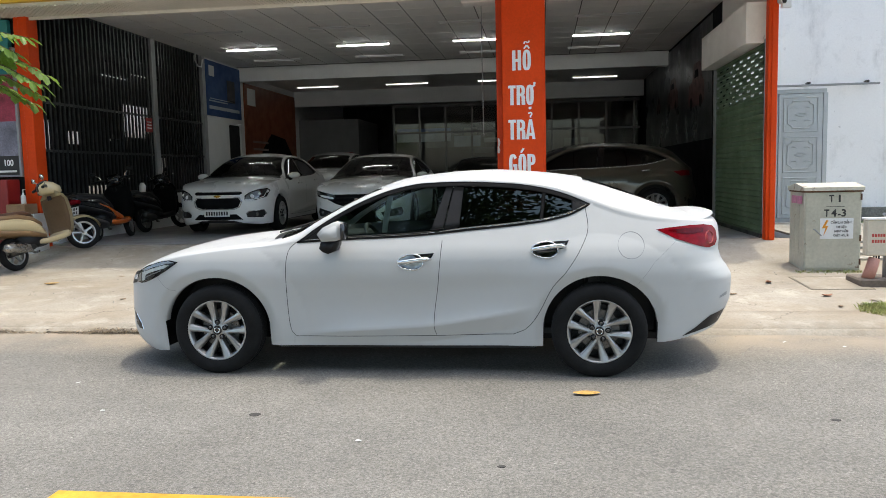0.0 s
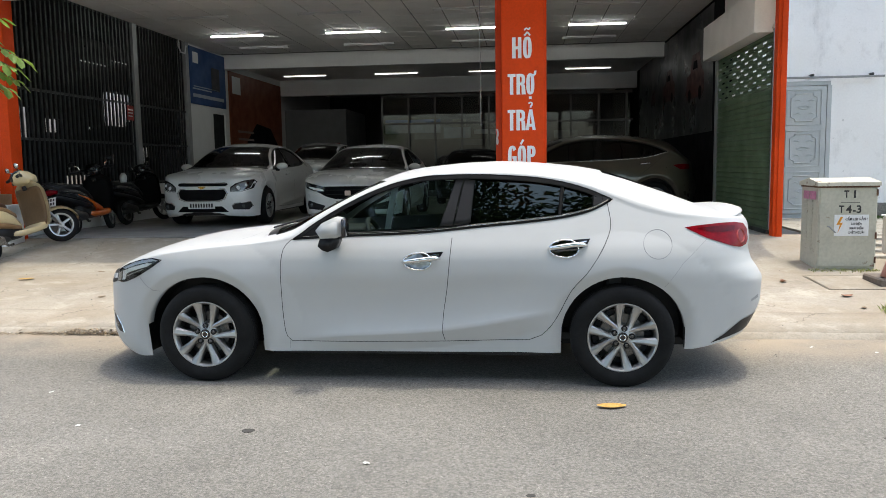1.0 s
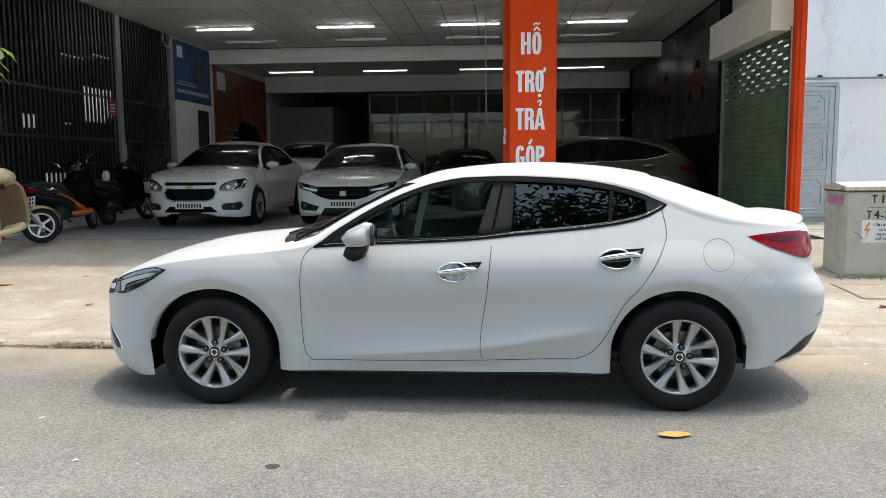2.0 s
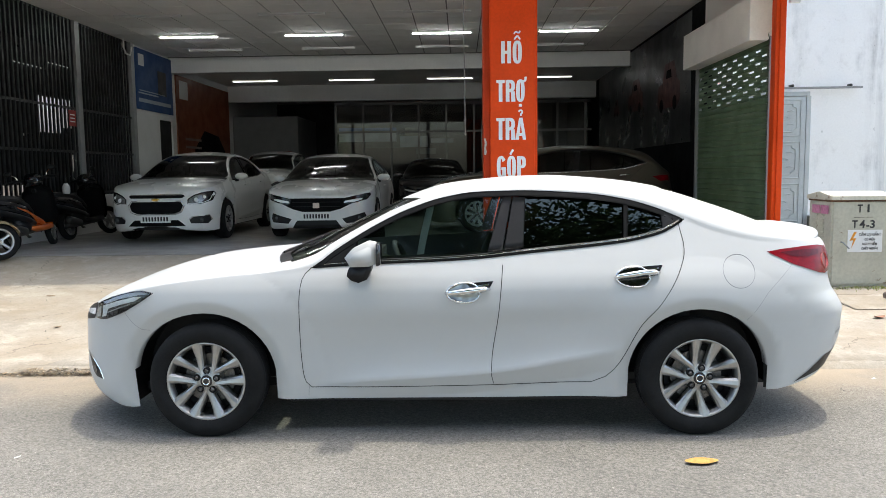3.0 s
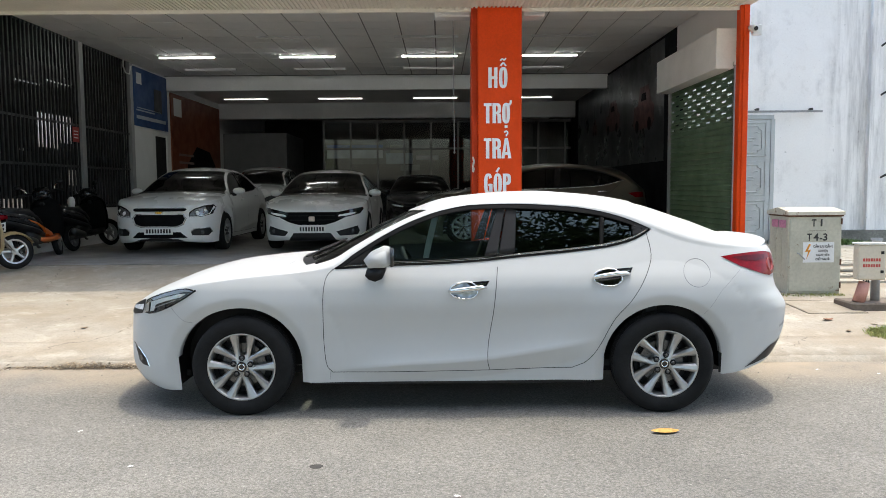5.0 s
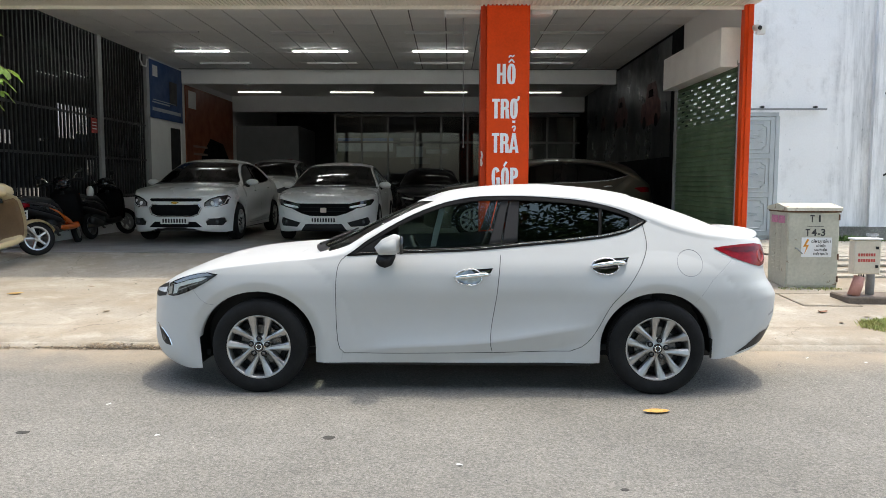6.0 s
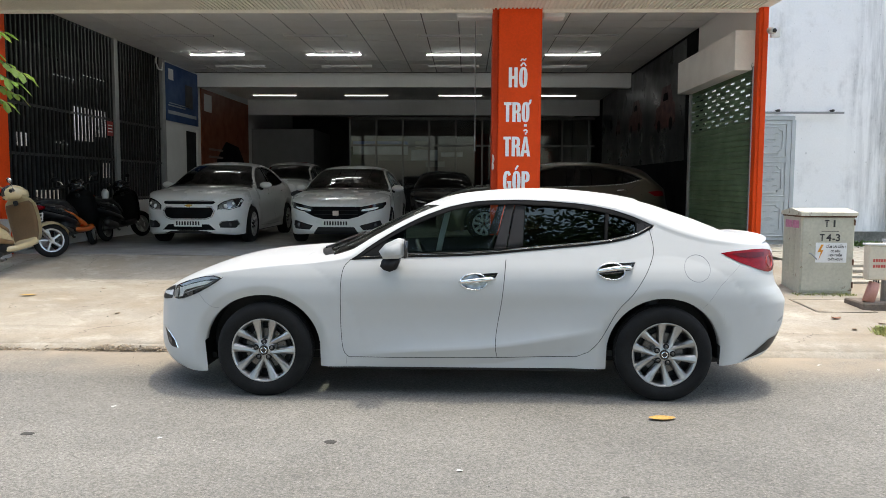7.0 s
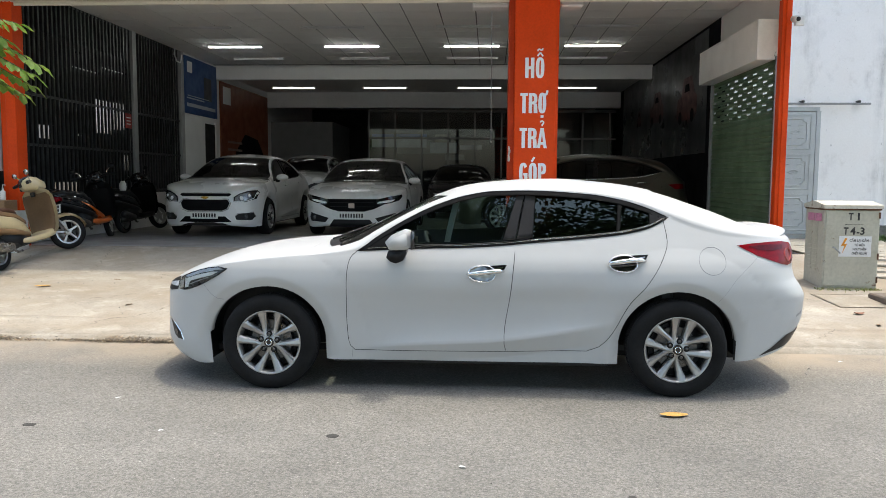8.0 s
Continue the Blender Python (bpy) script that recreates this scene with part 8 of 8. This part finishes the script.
def leaves_into(bm, centre, spread, count, size, rnd):
    for _ in range(count):
        c = Vector(centre) + Vector((rnd.gauss(0, spread[0]), rnd.gauss(0, spread[1]), rnd.gauss(0, spread[2])))
        L = size * rnd.uniform(0.7, 1.3)
        q = Euler((rnd.uniform(-0.8, 0.8), rnd.uniform(-0.9, 0.9), rnd.uniform(0, 6.28))).to_matrix()
        pts = [(-0.5, 0, 0), (-0.15, -0.2, 0.05), (0.25, -0.17, 0.03), (0.5, 0, -0.08), (0.25, 0.17, 0.03), (-0.15, 0.2, 0.05)]
        bm.faces.new([bm.verts.new(c + q @ (Vector(p) * L)) for p in pts])


def tree(label, x, y, z, height, clumps, size, seed, reach=1.6, group="", leaf=None):
    rnd = random.Random(seed)
    t = thing("tree", label, "tree", None, group)
    bm = bmesh.new()
    tips = []
    tube(bm, [(x, y, z - 0.1), (x + 0.05, y, z + height * 0.25), (x - 0.03, y + 0.04, z + height * 0.5), (x, y, z + height * 0.8)], [0.16, 0.13, 0.1, 0.04], 10)
    for k in range(12):
        a = 2.4 * k
        h = height * (0.42 + 0.045 * k)
        r = reach * rnd.uniform(0.6, 1.0)
        tip = Vector((x + math.cos(a) * r, y + math.sin(a) * r, z + h + rnd.uniform(0.2, 0.7)))
        tube(bm, [(x, y, z + h), ((x * 0.5 + tip.x * 0.5), (y * 0.5 + tip.y * 0.5), z + h + 0.2), tip], [0.05, 0.032, 0.012], 6)
        tips.append(tip)
    part("trunk", bm, BARK, t)
    bm = bmesh.new()
    for k in range(clumps):
        tip = rnd.choice(tips)
        c = tip + Vector((rnd.gauss(0, 0.33 * reach), rnd.gauss(0, 0.33 * reach), rnd.gauss(0.05, 0.35 * reach)))
        leaves_into(bm, c, (0.2, 0.2, 0.15), 9, size, rnd)
    part("crown", bm, leaf or LEAFGREEN, t)
    return t


near = tree("leafy roadside tree with drooping leafy twigs", -9.3, 9.0, 0.15, 5.2, 150, 0.14, 3, 1.0)
rnd = random.Random(8)
for k, (tip, root) in enumerate((((-6.45, 9.8, 2.74), (-7.6, 9.6, 3.25)), ((-6.55, 9.8, 2.48), (-7.6, 9.7, 2.9)), ((-6.72, 9.75, 3.28), (-7.7, 9.5, 3.3)), ((-6.95, 9.8, 2.5), (-7.8, 9.6, 2.9)), ((-6.95, 9.8, 2.95), (-7.8, 9.6, 3.1)), ((-6.5, 9.7, 2.62), (-7.5, 9.5, 3.0)), ((-6.75, 9.9, 2.4), (-7.7, 9.9, 2.75)), ((-6.8, 9.65, 3.05), (-7.7, 9.4, 3.35)))):
    a, b = Vector(root), Vector(tip)
    mid = (a + b) / 2 + Vector((0, 0, 0.1))
    pts = [Vector((-9.3, 9.0, 3.2)), a, mid, b]
    bm = bmesh.new()
    tube(bm, pts, [0.03, 0.012, 0.007, 0.003], 6)
    part("twig", bm, BARK, near)
    bm = bmesh.new()
    for i in range(14):
        t = i / 13
        p = a.lerp(mid, t * 2) if t < 0.5 else mid.lerp(b, t * 2 - 1)
        for sd in (-1, 1):
            d = (b - a).normalized()
            side = Vector((d.x * 0.5, sd * 0.55, -0.35 + rnd.uniform(-0.35, 0.25))).normalized()
            if i == 13:
                side = (d + Vector((0, 0, -0.3))).normalized()
            L = rnd.uniform(0.12, 0.19)
            w = side.cross(Vector((0.2, 0.3, 1))).normalized() * L * 0.31
            up = Vector((0, 0, 0.02))
            q0, q1, q2, q3 = p, p + side * L * 0.35, p + side * L * 0.72 - up, p + side * L - up * 2.2
            vs = [bm.verts.new(v) for v in (q0, q1 + w * 0.8, q2 + w * 1.05, q3, q2 - w * 1.05, q1 - w * 0.8)]
            md = [bm.verts.new(v) for v in (q1 - up * 0.6, q2 - up * 0.6)]
            bm.faces.new((vs[0], md[0], vs[1]))
            bm.faces.new((vs[1], md[0], md[1], vs[2]))
            bm.faces.new((vs[2], md[1], vs[3]))
            bm.faces.new((vs[0], vs[5], md[0]))
            bm.faces.new((vs[5], vs[4], md[1], md[0]))
            bm.faces.new((vs[4], vs[3], md[1]))
    part("leaf_spray", bm, LEAFGREEN, near)
for k, (x, y, h) in enumerate(((-21.0, -11.0, 19.6), (-15.0, -10.4, 20.6), (-9.2, -11.2, 19.4), (-3.4, -10.6, 20.3), (2.4, -11.1, 19.5), (8.2, -10.5, 20.2), (14.0, -11.0, 19.4))):
    tree("leafy street tree across the road", x, y, 0.0, h, 4600, 0.27, 20 + k, 4.0, "street trees", LEAFDARK)

# ---- small things by the left column ----
tagged(boxed("red_cabinet", -8.6, -7.93, 10.75, 11.05, 0.32, 1.42, pm("red cabinet paint", (0.3, 0.02, 0.02), 0.45, var=0.1), None, 0.01), "red cabinet beside the orange column", "cabinet")
tbl = thing("side_table", "small white table beside the orange column", "table")
boxed("top", -7.95, -7.45, 10.62, 11.0, 0.86, 0.9, WALLWHITE, tbl, 0.004)
boxed("panel", -7.93, -7.47, 10.64, 10.98, RAMP(10.8) - 0.02, 0.86, WALLWHITE, tbl)
ctn = boxed("carton", -7.9, -7.6, 10.65, 10.95, 0.9, 1.05, pm("cardboard", (0.33, 0.2, 0.11), 0.8, var=0.12), None, 0.004)
tagged(ctn, "brown cardboard carton on the small table", "carton")
btl = thing("pump_bottle", "white pump bottle on the carton", "bottle", pose(-7.7, 10.78, 1.05))
bm = bmesh.new()
lathe(bm, [(0.0, 0.0), (0.035, 0.0), (0.037, 0.02), (0.036, 0.12), (0.012, 0.145), (0.012, 0.17), (0.0, 0.17)], 16)
part("body", bm, WALLWHITE, btl, smooth=True)
bm = bmesh.new()
tube(bm, [(0, 0, 0.165), (0, 0, 0.215), (0.04, 0, 0.212)], 0.007, 6)
part("pump", bm, WALLWHITE, btl)
